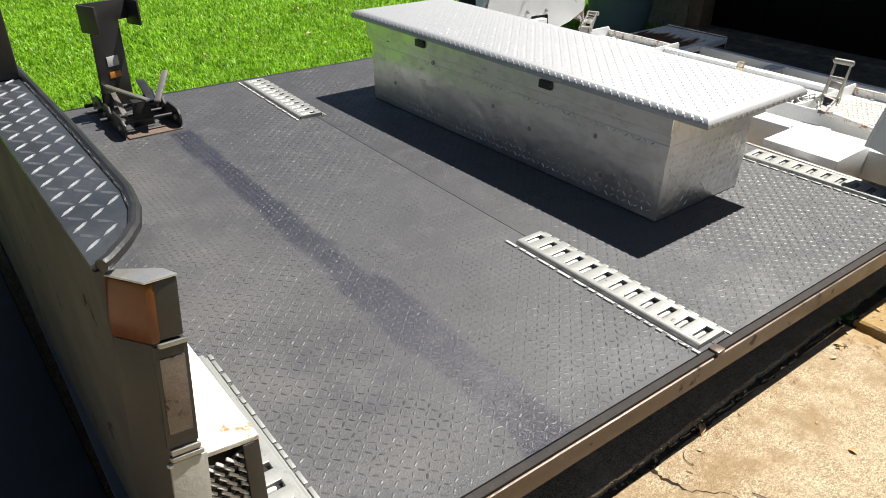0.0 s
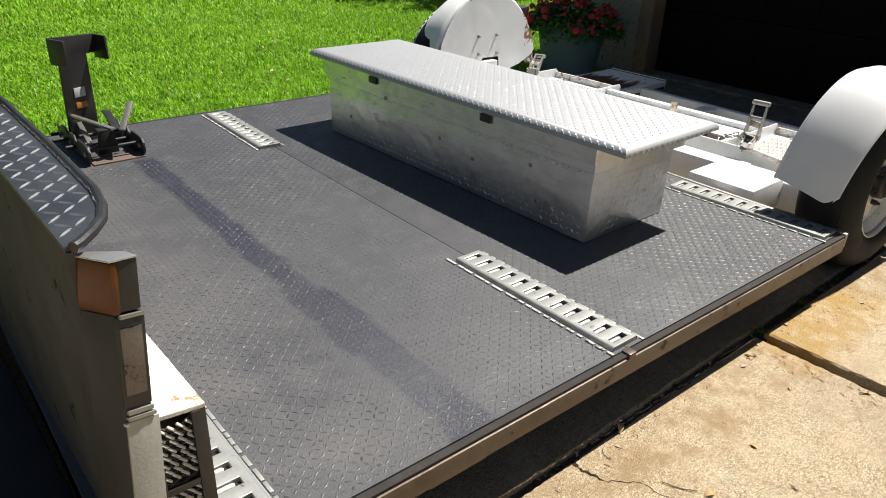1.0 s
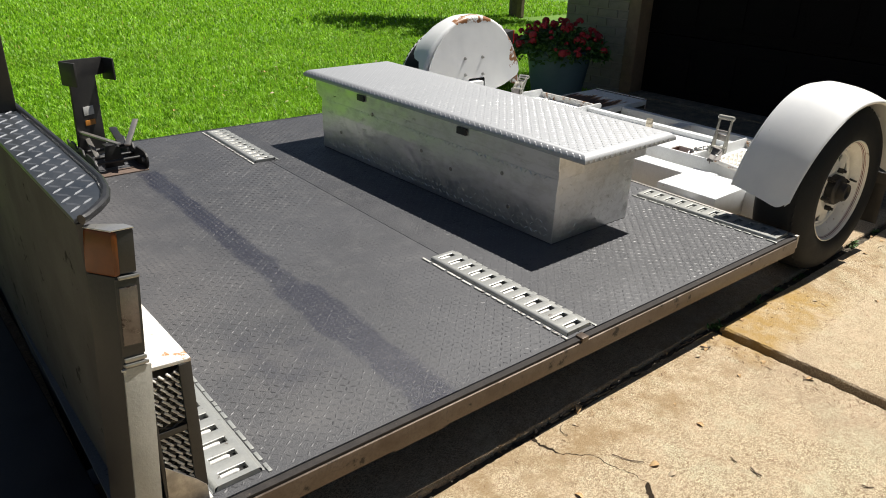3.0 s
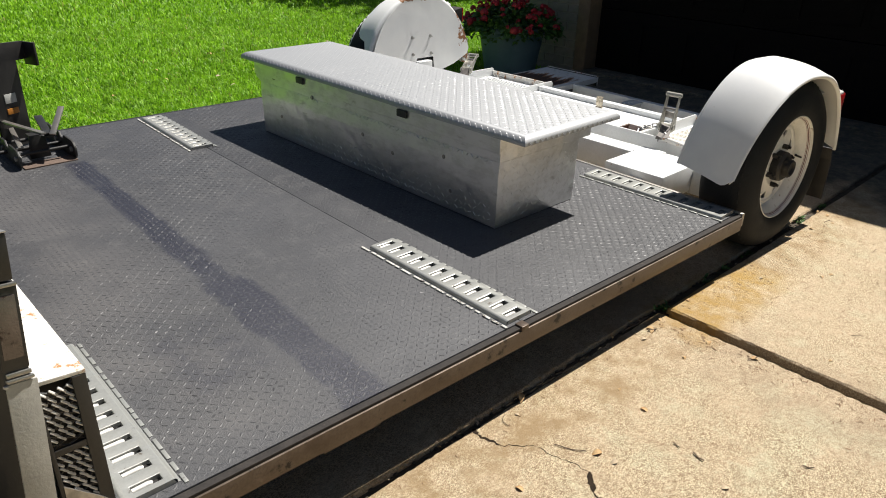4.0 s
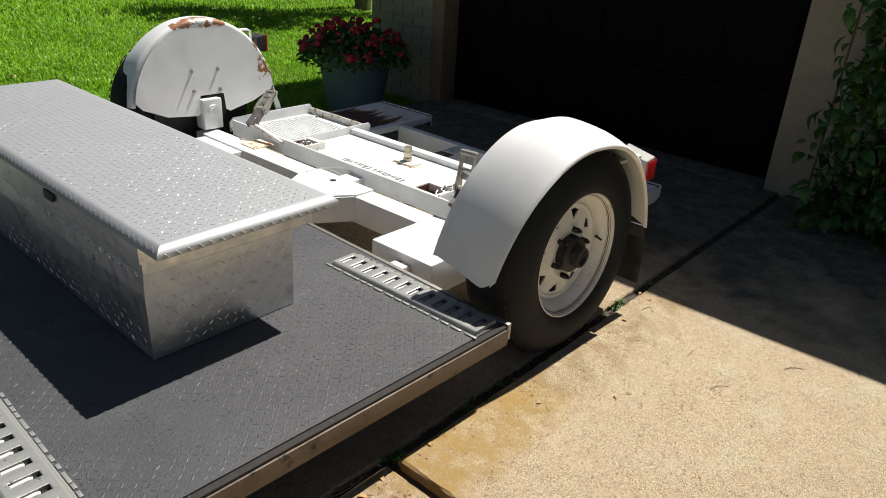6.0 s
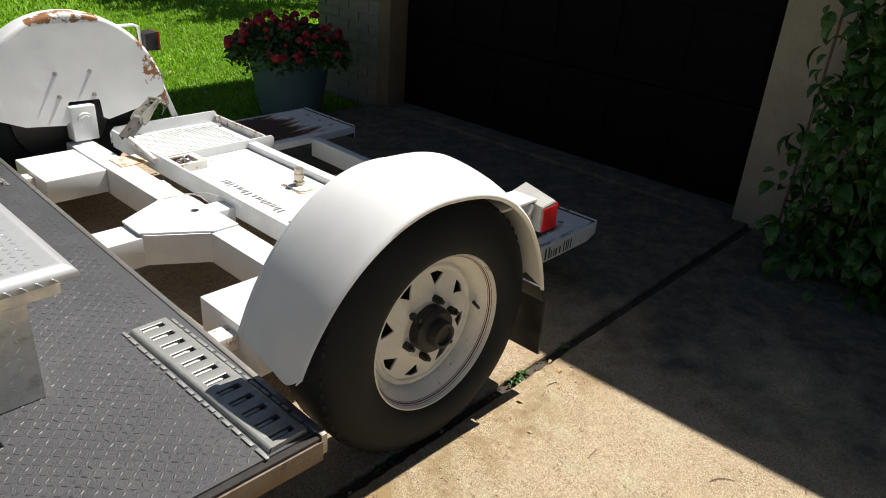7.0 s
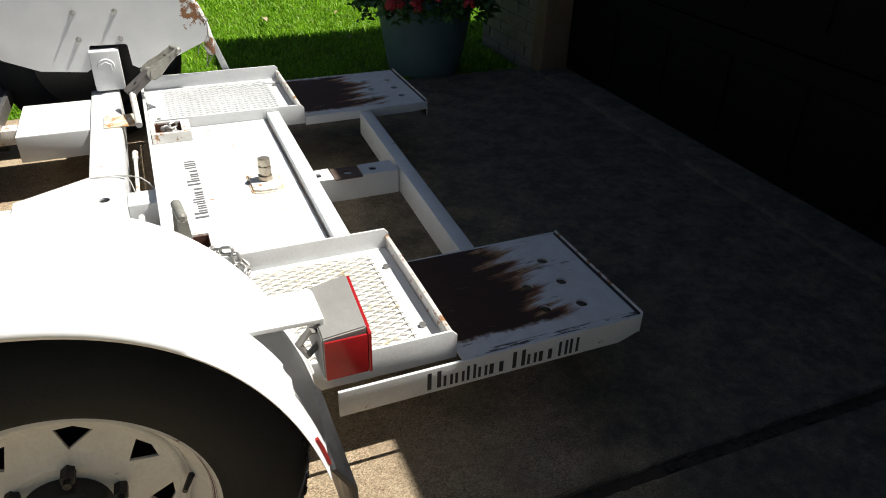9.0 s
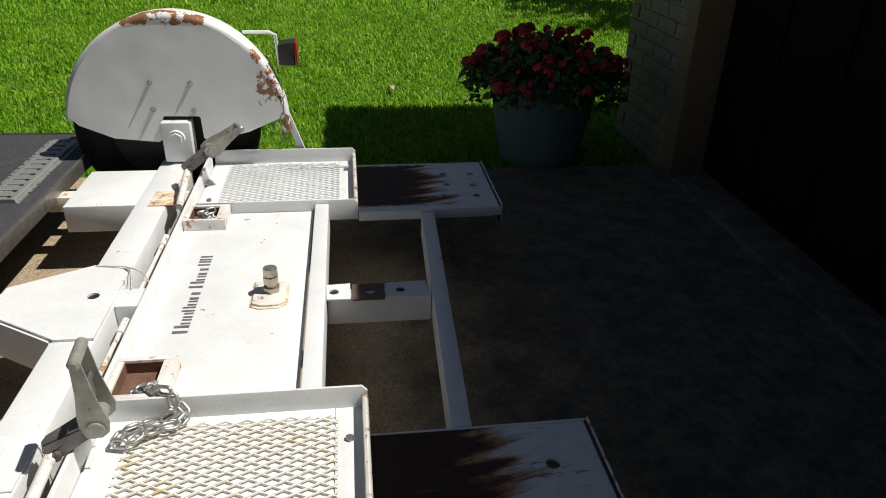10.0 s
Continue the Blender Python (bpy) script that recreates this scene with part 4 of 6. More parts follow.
for d, zz in ((0.003, LZ0), (0.0, LZ0 + 0.002), (0.0, LZ1 - 0.019), (0.002, LZ1 - 0.015), (0.012, LZ1 - 0.006), (0.023, LZ1 - 0.001), (0.030, LZ1)):
    ring = []
    for sx, sy in ((-1, -1), (1, -1), (1, 1), (-1, 1)):
        ring.append(bm.verts.new(((LX0 + d) if sx < 0 else (LX1 - d), (LY0 + d) if sy < 0 else (LY1 - d), zz)))
    rows.append(ring)
for a, b in zip(rows, rows[1:]):
    for k in range(4):
        q = (k + 1) % 4
        bm.faces.new((a[k], a[q], b[q], b[k]))
bm.faces.new(rows[-1])
bm.faces.new(list(reversed(rows[0])))
bmesh.ops.recalc_face_normals(bm, faces=bm.faces[:])
lid = part("lid", bm, M_ALU_LID, chest, "silvery tread plate lid with rolled edges", 32)
LP = 0.0212
SK = 0.0285
t = math.sqrt(0.5)
lv = joined(
    lugs((LX0 + 0.03, LY0 + 0.03, LZ1), (1, 0, 0), (0, 1, 0), int(0.464 / LP), int(1.74 / LP), LP, 0.0175, 0.0046, 0.0008, wear=6, patchy=0.75),
    lugs((LX0 + 0.0005, LY0 + 0.01, LZ1 - 0.0245), (0.5 * t, 0, 1.3 * t), (0, 1, 0), 1, int(1.77 / SK), SK, 0.027, 0.0062, 0.0030, turn=1),
    lugs((LX0 + 0.01, LY0 - 0.0002, LZ0 - 0.006), (1, 0, 0), (0, 0, 1), int(0.50 / SK), 1, SK, 0.022, 0.0052, 0.0020, turn=-1))
raw_part("tread_pattern", *lv, M_ALU_LUG, lid)
LP = 0.0235
bv = joined(
    lugs((BX0 - 0.0003, BY0 + 0.02, zb + 0.012), (0, 0, 1), (0, 1, 0), int(0.24 / LP), int(1.48 / LP), LP, 0.0200, 0.0050, 0.0018, wear=8),
    lugs((BX0 + 0.015, BY0 - 0.0004, zb + 0.01), (1, 0, 0), (0, -0.023, 0.9997), int(0.41 / LP), int(0.225 / LP), LP, 0.0195, 0.0046, 0.0008, wear=9))
raw_part("tread_pattern", *bv, M_ALU, chest)
for y in (1.005, 1.695):
    bm = BM()
    box(bm, BX0 - 0.014, BX0 - 0.0055, y - 0.028, y + 0.028, zt - 0.034, zt - 0.006, 0.004)
    part("latch", bm, M_TRIM, chest, "black push latch")
for y, z in ((1.93, 0.53), (1.62, 0.50), (1.26, 0.42), (1.07, 0.39), (0.74, 0.33), (0.78, 0.45), (1.88, 0.36)):
    bm = BM()
    cyl(bm, (BX0 - 0.004, y, z), (BX0 + 0.001, y, z), 0.008, 0.009, 12)
    part("rivet", bm, M_STEEL, chest)

# ---- white headboard at the front of the deck ----
HX = -2.450
head = thing("headboard", (-2.394, 0.8, DZ), "white painted trailer headboard with tread plate top, shaded behind", "headboard")
# white sheet whose shaded back is put into its dark colour
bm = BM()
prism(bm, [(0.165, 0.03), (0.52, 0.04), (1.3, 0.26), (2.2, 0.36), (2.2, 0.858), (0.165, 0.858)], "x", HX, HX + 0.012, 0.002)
part("back_panel", bm, mat("shaded_white_panel", (0.10, 0.092, 0.082), (0.078, 0.07, 0.063), 5, 0.75, 0.1, spec=0.2, stain=((0.02, 0.017, 0.015), 9, 0.60, 0.03)), head, "white panel coloured dark for its shaded back, with dark chips")
# added black sheet stands for the deep shade below the panel
bm = BM()
box(bm, HX + 0.013, HX + 0.02, 0.22, 2.4, DZ - 0.12, 0.43, 0.002)
part("shade_sheet", bm, M_BLACK, head)
outline = [(HX - 0.002, 0.165), (-2.436, 0.172), (-2.412, 0.198), (-2.389, 0.231), (-2.375, 0.275), (-2.366, 0.335), (-2.362, 0.6), (-2.362, 1.9), (HX - 0.002, 1.9)]
bm = BM()
prism(bm, outline, "z", 0.859, 0.867, 0.001)
top = part("top_plate", bm, M_PLATE, head, "dark grey tread plate top")


def in_top(u, v):
    x, y = HX + u, 0.17 + v
    lim = np.interp(y, [0.17, 0.198, 0.231, 0.275, 0.335], [-2.436, -2.412, -2.389, -2.375, -2.364])
    return (x < lim - 0.014) & (x > HX + 0.008)


# lugs are coloured paler than their plate to paint in the glints
raw_part("tread_pattern", *lugs((HX, 0.17, 0.867), (1, 0, 0), (0, 1, 0), 4, 66, 0.0262, 0.031, 0.0040, 0.0022, in_top), M_LUGGLINT, top)
bm = BM()
pipe(bm, [(HX + 0.008, 0.160, 0.866), (-2.434, 0.166, 0.866), (-2.409, 0.193, 0.867), (-2.386, 0.228, 0.867), (-2.371, 0.275, 0.867), (-2.362, 0.335, 0.867), (-2.358, 0.6, 0.867), (-2.358, 1.89, 0.867)], 0.008, 10)
part("edge_trim", bm, M_TRIM, head, "black rubber edge trim")
# the end post leans a little; its reflector faces the driveway, its lamp the drawbar
POST = Vector((-2.422, 0.119, 0.762))
ALONG, ACROSS = Vector((0.990, -0.139, 0)), Vector((-0.553, 0.833, 0))


def on_post(bm, corners, z0, z1, bevel=0.0):
    """Corners run along the reflector's face, then across the lamp's face."""
    base = [POST + ALONG * u + ACROSS * v for u, v in corners]
    old = set(bm.verts)
    prism(bm, [(p.x, p.y) for p in base], "z", z0 + 0.012, z1 + 0.012, bevel)
    for vert in bm.verts:
        if vert not in old:
            dz = vert.co.z - POST.z
            vert.co.x += 0.098 * dz
            vert.co.y += 0.083 * dz


bm = BM()
on_post(bm, [(0, 0), (0.036, 0), (0.046, 0.028), (0.014, 0.058), (0, 0.052)], DZ - 0.012, 0.7630, 0.002)
part("end_post", bm, M_BLACK, head)
bm = BM()
on_post(bm, [(0.001, 0.0005), (-0.001, -0.004), (0.042, -0.004), (0.044, 0.0005)], DZ - 0.011, 0.604, 0.001)
face = part("post_face", bm, M_POSTW, head, "grey-white post cover with scratches")
bm = BM()
on_post(bm, [(-0.0025, 0.0), (-0.0035, -0.006), (0.001, -0.006), (0.001, 0.0)], 0.599, 0.6035, 0.001)
part("screw", bm, M_ZINC_L, face, "small bright screw head")
bm = BM()
on_post(bm, [(0.0, 0.0), (-0.001, -0.003), (0.035, -0.003), (0.036, 0.0)], 0.626, 0.7605, 0.001)
refl = part("reflector_frame", bm, M_BLACK, head)
bm = BM()
on_post(bm, [(0.003, -0.0025), (0.002, -0.0055), (0.029, -0.0055), (0.030, -0.0025)], 0.645, 0.745, 0.001)
part("reflector", bm, mat("dull_reflector", (0.15, 0.125, 0.115), (0.11, 0.092, 0.085), 30, 0.25, 0.08, metal=0.3, stain=((0.05, 0.03, 0.025), 60, 0.60, 0.04)), refl)
bm = BM()
on_post(bm, [(0.001, 0.0), (-0.002, -0.009), (0.037, -0.008), (0.039, 0.0)], 0.6065, 0.6135, 0.003)
on_post(bm, [(0.003, 0.0), (0.000, -0.007), (0.035, -0.006), (0.037, 0.0)], 0.6150, 0.6225, 0.002)
part("clip", bm, M_ZINC, refl, "scuffed grey clip under the reflector")
bm = BM()
on_post(bm, [(0.004, 0.0), (0.003, -0.006), (0.034, -0.006), (0.034, 0.0)], 0.7575, 0.7635, 0.002)
part("clip", bm, M_ZINC, refl)
bm = BM()
on_post(bm, [(0.004, -0.001), (0.034, -0.001), (0.041, 0.024), (0.016, 0.050), (0.004, 0.046)], 0.7655, 0.8375, 0.003)
lamp_h = part("marker_lamp", bm, M_BLACK, head, "black marker lamp housing with silver top")
bm = BM()
on_post(bm, [(-0.003, -0.005), (0.0075, -0.004), (0.0075, 0.050), (-0.002, 0.052)], 0.7640, 0.8370, 0.004)
part("lens", bm, M_AMBER, lamp_h, "amber marker lens")
bm = BM()
on_post(bm, [(-0.004, -0.006), (0.034, -0.002), (0.040, 0.024), (0.016, 0.054), (-0.003, 0.054)], 0.8380, 0.8405, 0.001)
part("lamp_cap", bm, M_CHAIN, lamp_h, "bright silver lamp top")
bm = BM()
prism(bm, [(-2.412, 0.125), (-2.322, 0.112), (-2.322, 0.62), (-2.412, 0.62)], "z", 0.583, 0.591, 0.002)
part("shelf", bm, M_WHITE_RUST, head, "white shelf with rusty corner")
bm = BM()
box(bm, -2.328, -2.322, 0.115, 0.62, 0.262, 0.582, 0.002)
part("shelf_front", bm, M_WHITE, head)
bm = BM()
box(bm, -2.404, -2.396, 0.110, 0.12, 0.27, 0.583, 0.002)
box(bm, -2.345, -2.3225, 0.112, 0.12, 0.30, 0.583, 0.002)
box(bm, -2.396, -2.345, 0.113, 0.119, 0.444, 0.457, 0.001)
guard = part("guard_frame", bm, M_BLACK, head)
bm = BM()
prism(bm, [(-2.402, 0.262), (-2.324, 0.262), (-2.326, 0.305), (-2.345, 0.33), (-2.397, 0.385)], "y", 0.1085, 0.1125, 0.001)
part("guard_plate", bm, M_STEEL, guard, "bent grey corner plate")
# added black sheet gives the hollow behind the mesh its shade
bm = BM()
box(bm, -2.40, -2.33, 0.16, 0.165, 0.27, 0.58)
part("guard_shade_sheet", bm, M_BLACK, guard)
# bright glints across the mesh are built as short pale bars
bm = BM()
for row in range(19):
    for col in range(4):
        gx, gz = -2.394 + col * 0.0135 - (0.004 if row % 2 else 0.0), 0.335 + row * 0.0128
        if abs(gz - 0.451) > 0.013:
            slab_between(bm, (gx, 0.116, gz + 0.0070), (gx + 0.0110, 0.117, gz - 0.0060), 0.0042, 0.003, (0, 0.6, 0.8))
part("mesh_glint", bm, M_ZINC_L, guard, "pale slanted bars for the glints on the mesh", kind="stuff")
bm = BM()
for s in (-1, 1):
    for k in range(-4, 18):
        z = 0.30 + k * 0.0175
        a, b = (-2.397, z), (-2.344, z + 0.03)
        if s < 0:
            a, b = (-2.397, z + 0.03), (-2.344, z)
        if min(a[1], b[1]) > 0.33 and max(a[1], b[1]) < 0.583:
            cyl(bm, (a[0], 0.1185, a[1]), (b[0], 0.1185, b[1]), 0.0022, seg=5)
part("guard_mesh", bm, M_BLACK, guard)
bm = BM()
box(bm, HX + 0.01, -2.364, 0.95, 1.05, 0.868, 1.62, 0.006)
part("mast", bm, M_BLACK, head, "tall black steel mast")

# added box: fills the dark corner and blocks bounce onto the panel
bm = BM()
box(bm, -3.35, -2.472, 0.14, 2.3, 0.05, 0.20, 0.01)
part("dark_filler_box", bm, M_BLACK, head, "added black box that fills the dark space behind the panel")
head.location += Vector((0.050, -0.016, -0.012))

# ---- wheel chock stand, black ----
chock = thing("wheel_chock", (-1.74, 2.35, DZ), "black steel motorcycle wheel chock bolted on the deck", "wheel chock")
for x in (-1.862, -1.648):
    # a notched side plate with a rounded, bolted nose
    bm = BM()
    nose = [(2.205 - 0.040 * math.sin(radians(a)), DZ + 0.043 - 0.040 * math.cos(radians(a))) for a in range(0, 181, 30)]
    notches = [(2.30, 0.083), (2.315, 0.066), (2.345, 0.066), (2.36, 0.086), (2.41, 0.086), (2.425, 0.068), (2.455, 0.068), (2.47, 0.088), (2.53, 0.088), (2.545, 0.070), (2.575, 0.070), (2.60, 0.080)]
    prism(bm, [(2.60, DZ + 0.003)] + nose + [(y, DZ + z) for y, z in notches], "x", x, x + 0.008, 0.001)
    rail = part("side_rail", bm, M_BLACK, chock)
    for y in (2.205, 2.40, 2.55):
        bm = BM()
        cyl(bm, (x - 0.008, y, DZ + 0.045), (x + 0.016, y, DZ + 0.045), 0.011, seg=6)
        part("bolt", bm, M_STEEL, rail)
bm = BM()
box(bm, -1.85, -1.644, 2.165, 2.24, DZ + 0.002, DZ + 0.010, 0.002)
part("front_plate", bm, M_DARKRUST, chock, "dark rusty front plate")
bm = BM()
prism(bm, [(-1.80, DZ + 0.012), (-1.715, DZ + 0.012), (-1.725, DZ + 0.10), (-1.785, DZ + 0.12)], "y", 2.27, 2.278, 0.002)
prism(bm, [(-1.80, DZ + 0.125), (-1.705, DZ + 0.125), (-1.705, DZ + 0.130), (-1.80, DZ + 0.130)], "y", 2.205, 2.255, 0.001)
part("cradle", bm, M_BLACK, chock)
for a, b, r in (((-1.862, 2.22, DZ + 0.055), (-1.63, 2.22, DZ + 0.055), 0.007), ((-1.90, 2.35, DZ + 0.04), (-1.62, 2.35, DZ + 0.04), 0.008), ((-1.92, 2.46, DZ + 0.045), (-1.63, 2.46, DZ + 0.045), 0.009), ((-1.90, 2.57, DZ + 0.04), (-1.64, 2.57, DZ + 0.04), 0.008)):
    bm = BM()
    cyl(bm, a, b, r, seg=12)
    part("cross_pin", bm, M_BLACK, chock)
for a, b, w in (((-1.83, 2.50, DZ + 0.135), (-1.745, 2.20, DZ + 0.132), 0.010), ((-1.63, 2.30, DZ + 0.205), (-1.715, 2.19, DZ + 0.125), 0.012), ((-1.69, 2.46, DZ + 0.14), (-1.72, 2.22, DZ + 0.11), 0.016), ((-1.79, 2.55, DZ + 0.10), (-1.83, 2.24, DZ + 0.075), 0.010)):
    bm = BM()
    d = Vector(b) - Vector(a)
    box(bm, -w, w, -0.004, 0.004, 0, d.length, 0.001, Matrix.Translation(a) @ d.to_track_quat("Z", "Y").to_matrix().to_4x4())
    part("arm", bm, M_STEEL if a[0] > -1.65 or w < 0.011 else M_BLACK, chock)
# the upright is turned towards the garage
TURN = pose(-1.775, 2.505, 0, 0, 0, 24)
bm = BM()
prism(bm, [(-0.078, DZ + 0.01), (0.068, DZ + 0.01), (0.072, 0.625), (0.125, 0.625), (0.125, 0.70), (-0.092, 0.71), (-0.092, 0.625), (-0.062, 0.625)], "y", -0.005, 0.007, 0.002)
box(bm, -0.096, -0.086, -0.090, 0.006, 0.605, 0.708, 0.002)
box(bm, 0.120, 0.130, -0.070, 0.006, 0.600, 0.698, 0.002)
bmesh.ops.transform(bm, matrix=TURN, verts=bm.verts[:])
up_post = part("upright", bm, M_BLACK, chock)
for z0, z1, paint, label in ((0.455, 0.495, M_STICKW, "faded white sticker"), (0.408, 0.433, M_STICKO, "orange sticker")):
    bm = BM()
    box(bm, -0.024, 0.030, -0.0085, -0.0055, z0, z1, 0.001, TURN)
    part("sticker", bm, paint, up_post, label)

chock.location += Vector((-0.004, 0.0, -0.004))

# ---- tow dolly: white welded frame ----
dolly = thing("tow_dolly", (0.7, 1.27, 0.1), "white welded steel tow dolly frame with rust streaks", "tow dolly")
bm = BM()
box(bm, 0.378, 0.484, 0.21, 2.32, 0.12, 0.24, 0.010)
part("axle_beam", bm, M_WHITE, dolly)
for x0, y0, y1 in ((0.113, 0.40, 0.69), (0.138, 1.90, 2.23)):
    bm = BM()
    box(bm, x0, 0.377, y0, y1, 0.135, 0.26 if y0 < 1 else 0.232, 0.006)
    part("mount_box", bm, M_WHITE, dolly)
    bm = BM()
    yc = 0.525 if y0 < 1 else 2.05
    box(bm, 0.03, x0 - 0.001, yc - 0.032, yc + 0.032, 0.18 if yc < 1 else 0.16, 0.23 if yc < 1 else 0.216, 0.005)
    part("mount_tube", bm, M_WHITE_RUST, dolly)
bm = BM()
box(bm, 0.055, 0.377, 1.20, 1.335, 0.125, 0.232, 0.006)
part("tongue", bm, M_WHITE, dolly)


def holed_plate(bm, outline, holes, z0, z1, seg=14):
    """A flat plate with round holes right through it."""
    for z in (z1, z0):
        edges = []
        for ring in [outline] + [[(hx + r * math.cos(2 * math.pi * k / seg), hy + r * math.sin(2 * math.pi * k / seg)) for k in range(seg)] for hx, hy, r in holes]:
            vs = [bm.verts.new((*p, z)) for p in ring]
            edges += [bm.edges.new((vs[k], vs[(k + 1) % len(vs)])) for k in range(len(vs))]
        bmesh.ops.triangle_fill(bm, use_beauty=True, use_dissolve=False, edges=edges)
    for ring in [outline] + [[(hx + r * math.cos(2 * math.pi * k / seg), hy + r * math.sin(2 * math.pi * k / seg)) for k in range(seg)] for hx, hy, r in holes]:
        a = [bm.verts.new((*p, z0)) for p in ring]
        b = [bm.verts.new((*p, z1)) for p in ring]
        for k in range(len(ring)):
            bm.faces.new((a[k], a[(k + 1) % len(ring)], b[(k + 1) % len(ring)], b[k]))
    bmesh.ops.remove_doubles(bm, verts=bm.verts[:], dist=0.0002)
    bmesh.ops.recalc_face_normals(bm, faces=bm.faces[:])


bm = BM()
holed_plate(bm, [(0.186, 1.21), (0.380, 1.085), (0.390, 1.078), (0.482, 1.078), (0.482, 1.44), (0.380, 1.448), (0.186, 1.338)], [(0.424, 1.276, 0.016)], 0.2412, 0.2472)
gus = part("gusset_plate", bm, M_WHITE, dolly)
# added black disc stands for the shade inside the hole
bm = BM()
cyl(bm, (0.424, 1.276, 0.2402), (0.424, 1.276, 0.2410), 0.0175, seg=16)
part("hole_shade_disc", bm, M_BLACK, gus)
bm = BM()
prism(bm, [(0.19, 1.199), (0.377, 1.078), (0.377, 1.088), (0.20, 1.199)], "z", 0.13, 0.24)
part("gusset_web", bm, M_WHITE, dolly)
bm = BM()
prism(bm, [(0.19, 1.336), (0.377, 1.448), (0.377, 1.438), (0.20, 1.336)], "z", 0.13, 0.24)
part("gusset_web", bm, M_WHITE, dolly)
bm = BM()
box(bm, 0.485, 0.5655, 1.234, 1.326, 0.14, 0.237, 0.004)
part("link_box", bm, M_WHITE, dolly)
for y in (0.66, 1.925):
    bm = BM()
    box(bm, 0.385 if y < 1 else 0.425, 0.480 if y < 1 else 0.540, y - 0.06, y + 0.06, 0.2405, 0.2445, 0.001)
    part("wear_plate", bm, M_WEAR if y > 1 else M_WHITE, dolly, "thin plate with orange rust scratches" if y > 1 else "")
for ya, yb in ((0.80, 1.215), (1.335, 1.70)):
    bm = BM()
    cyl(bm, (0.512, ya, 0.202), (0.514, yb - 0.06, 0.205), 0.006, seg=8)
    cyl(bm, (0.514, yb - 0.06, 0.205), (0.515, yb, 0.206), 0.0095, seg=10)
    part("brake_rod", bm, M_WHITE_RUST, dolly, "thin pale brake rod")
# middle pan
bm = BM()
box(bm, 0.576, 0.978, 0.808, 1.798, 0.228, 0.236, 0.002)
part("centre_plate", bm, M_WHITE, dolly)
bm = BM()
box(bm, 0.566, 0.5755, 0.30, 2.27, 0.196, 0.277, 0.002)
part("front_flange", bm, M_WHITE, dolly)
bm = BM()
box(bm, 0.985, 1.030, 0.808, 1.798, 0.16, 0.262, 0.004)
part("cross_channel", bm, M_WHITE, dolly)
for y0, y1 in ((0.810, 0.956), (1.674, 1.796)):
    bm = BM()
    x0, x1 = 0.578, 0.708
    for q in ((x0, x1, y0, y0 + 0.014), (x0, x1, y1 - 0.014, y1), (x0, x0 + 0.014, y0 + 0.0145, y1 - 0.0145), (x1 - 0.030, x1, y0 + 0.0145, y1 - 0.0145)):
        box(bm, *q, 0.2365, 0.272, 0.002)
    cb = part("chain_box", bm, M_WHITE_RUST, dolly, "rust-edged open chain box")
    bm = BM()
    box(bm, x0 + 0.0145, x1 - 0.0305, y0 + 0.0148, y1 - 0.0148, 0.2362, 0.2385)
    for q in ((x0 + 0.0141, x0 + 0.0155, y0 + 0.0148, y1 - 0.0148), (x0 + 0.016, x1 - 0.0305, y1 - 0.0158, y1 - 0.0142)):
        box(bm, *q, 0.2386, 0.266)
    part("box_lining", bm, M_LINING, cb, "brown rusted inside of the box")
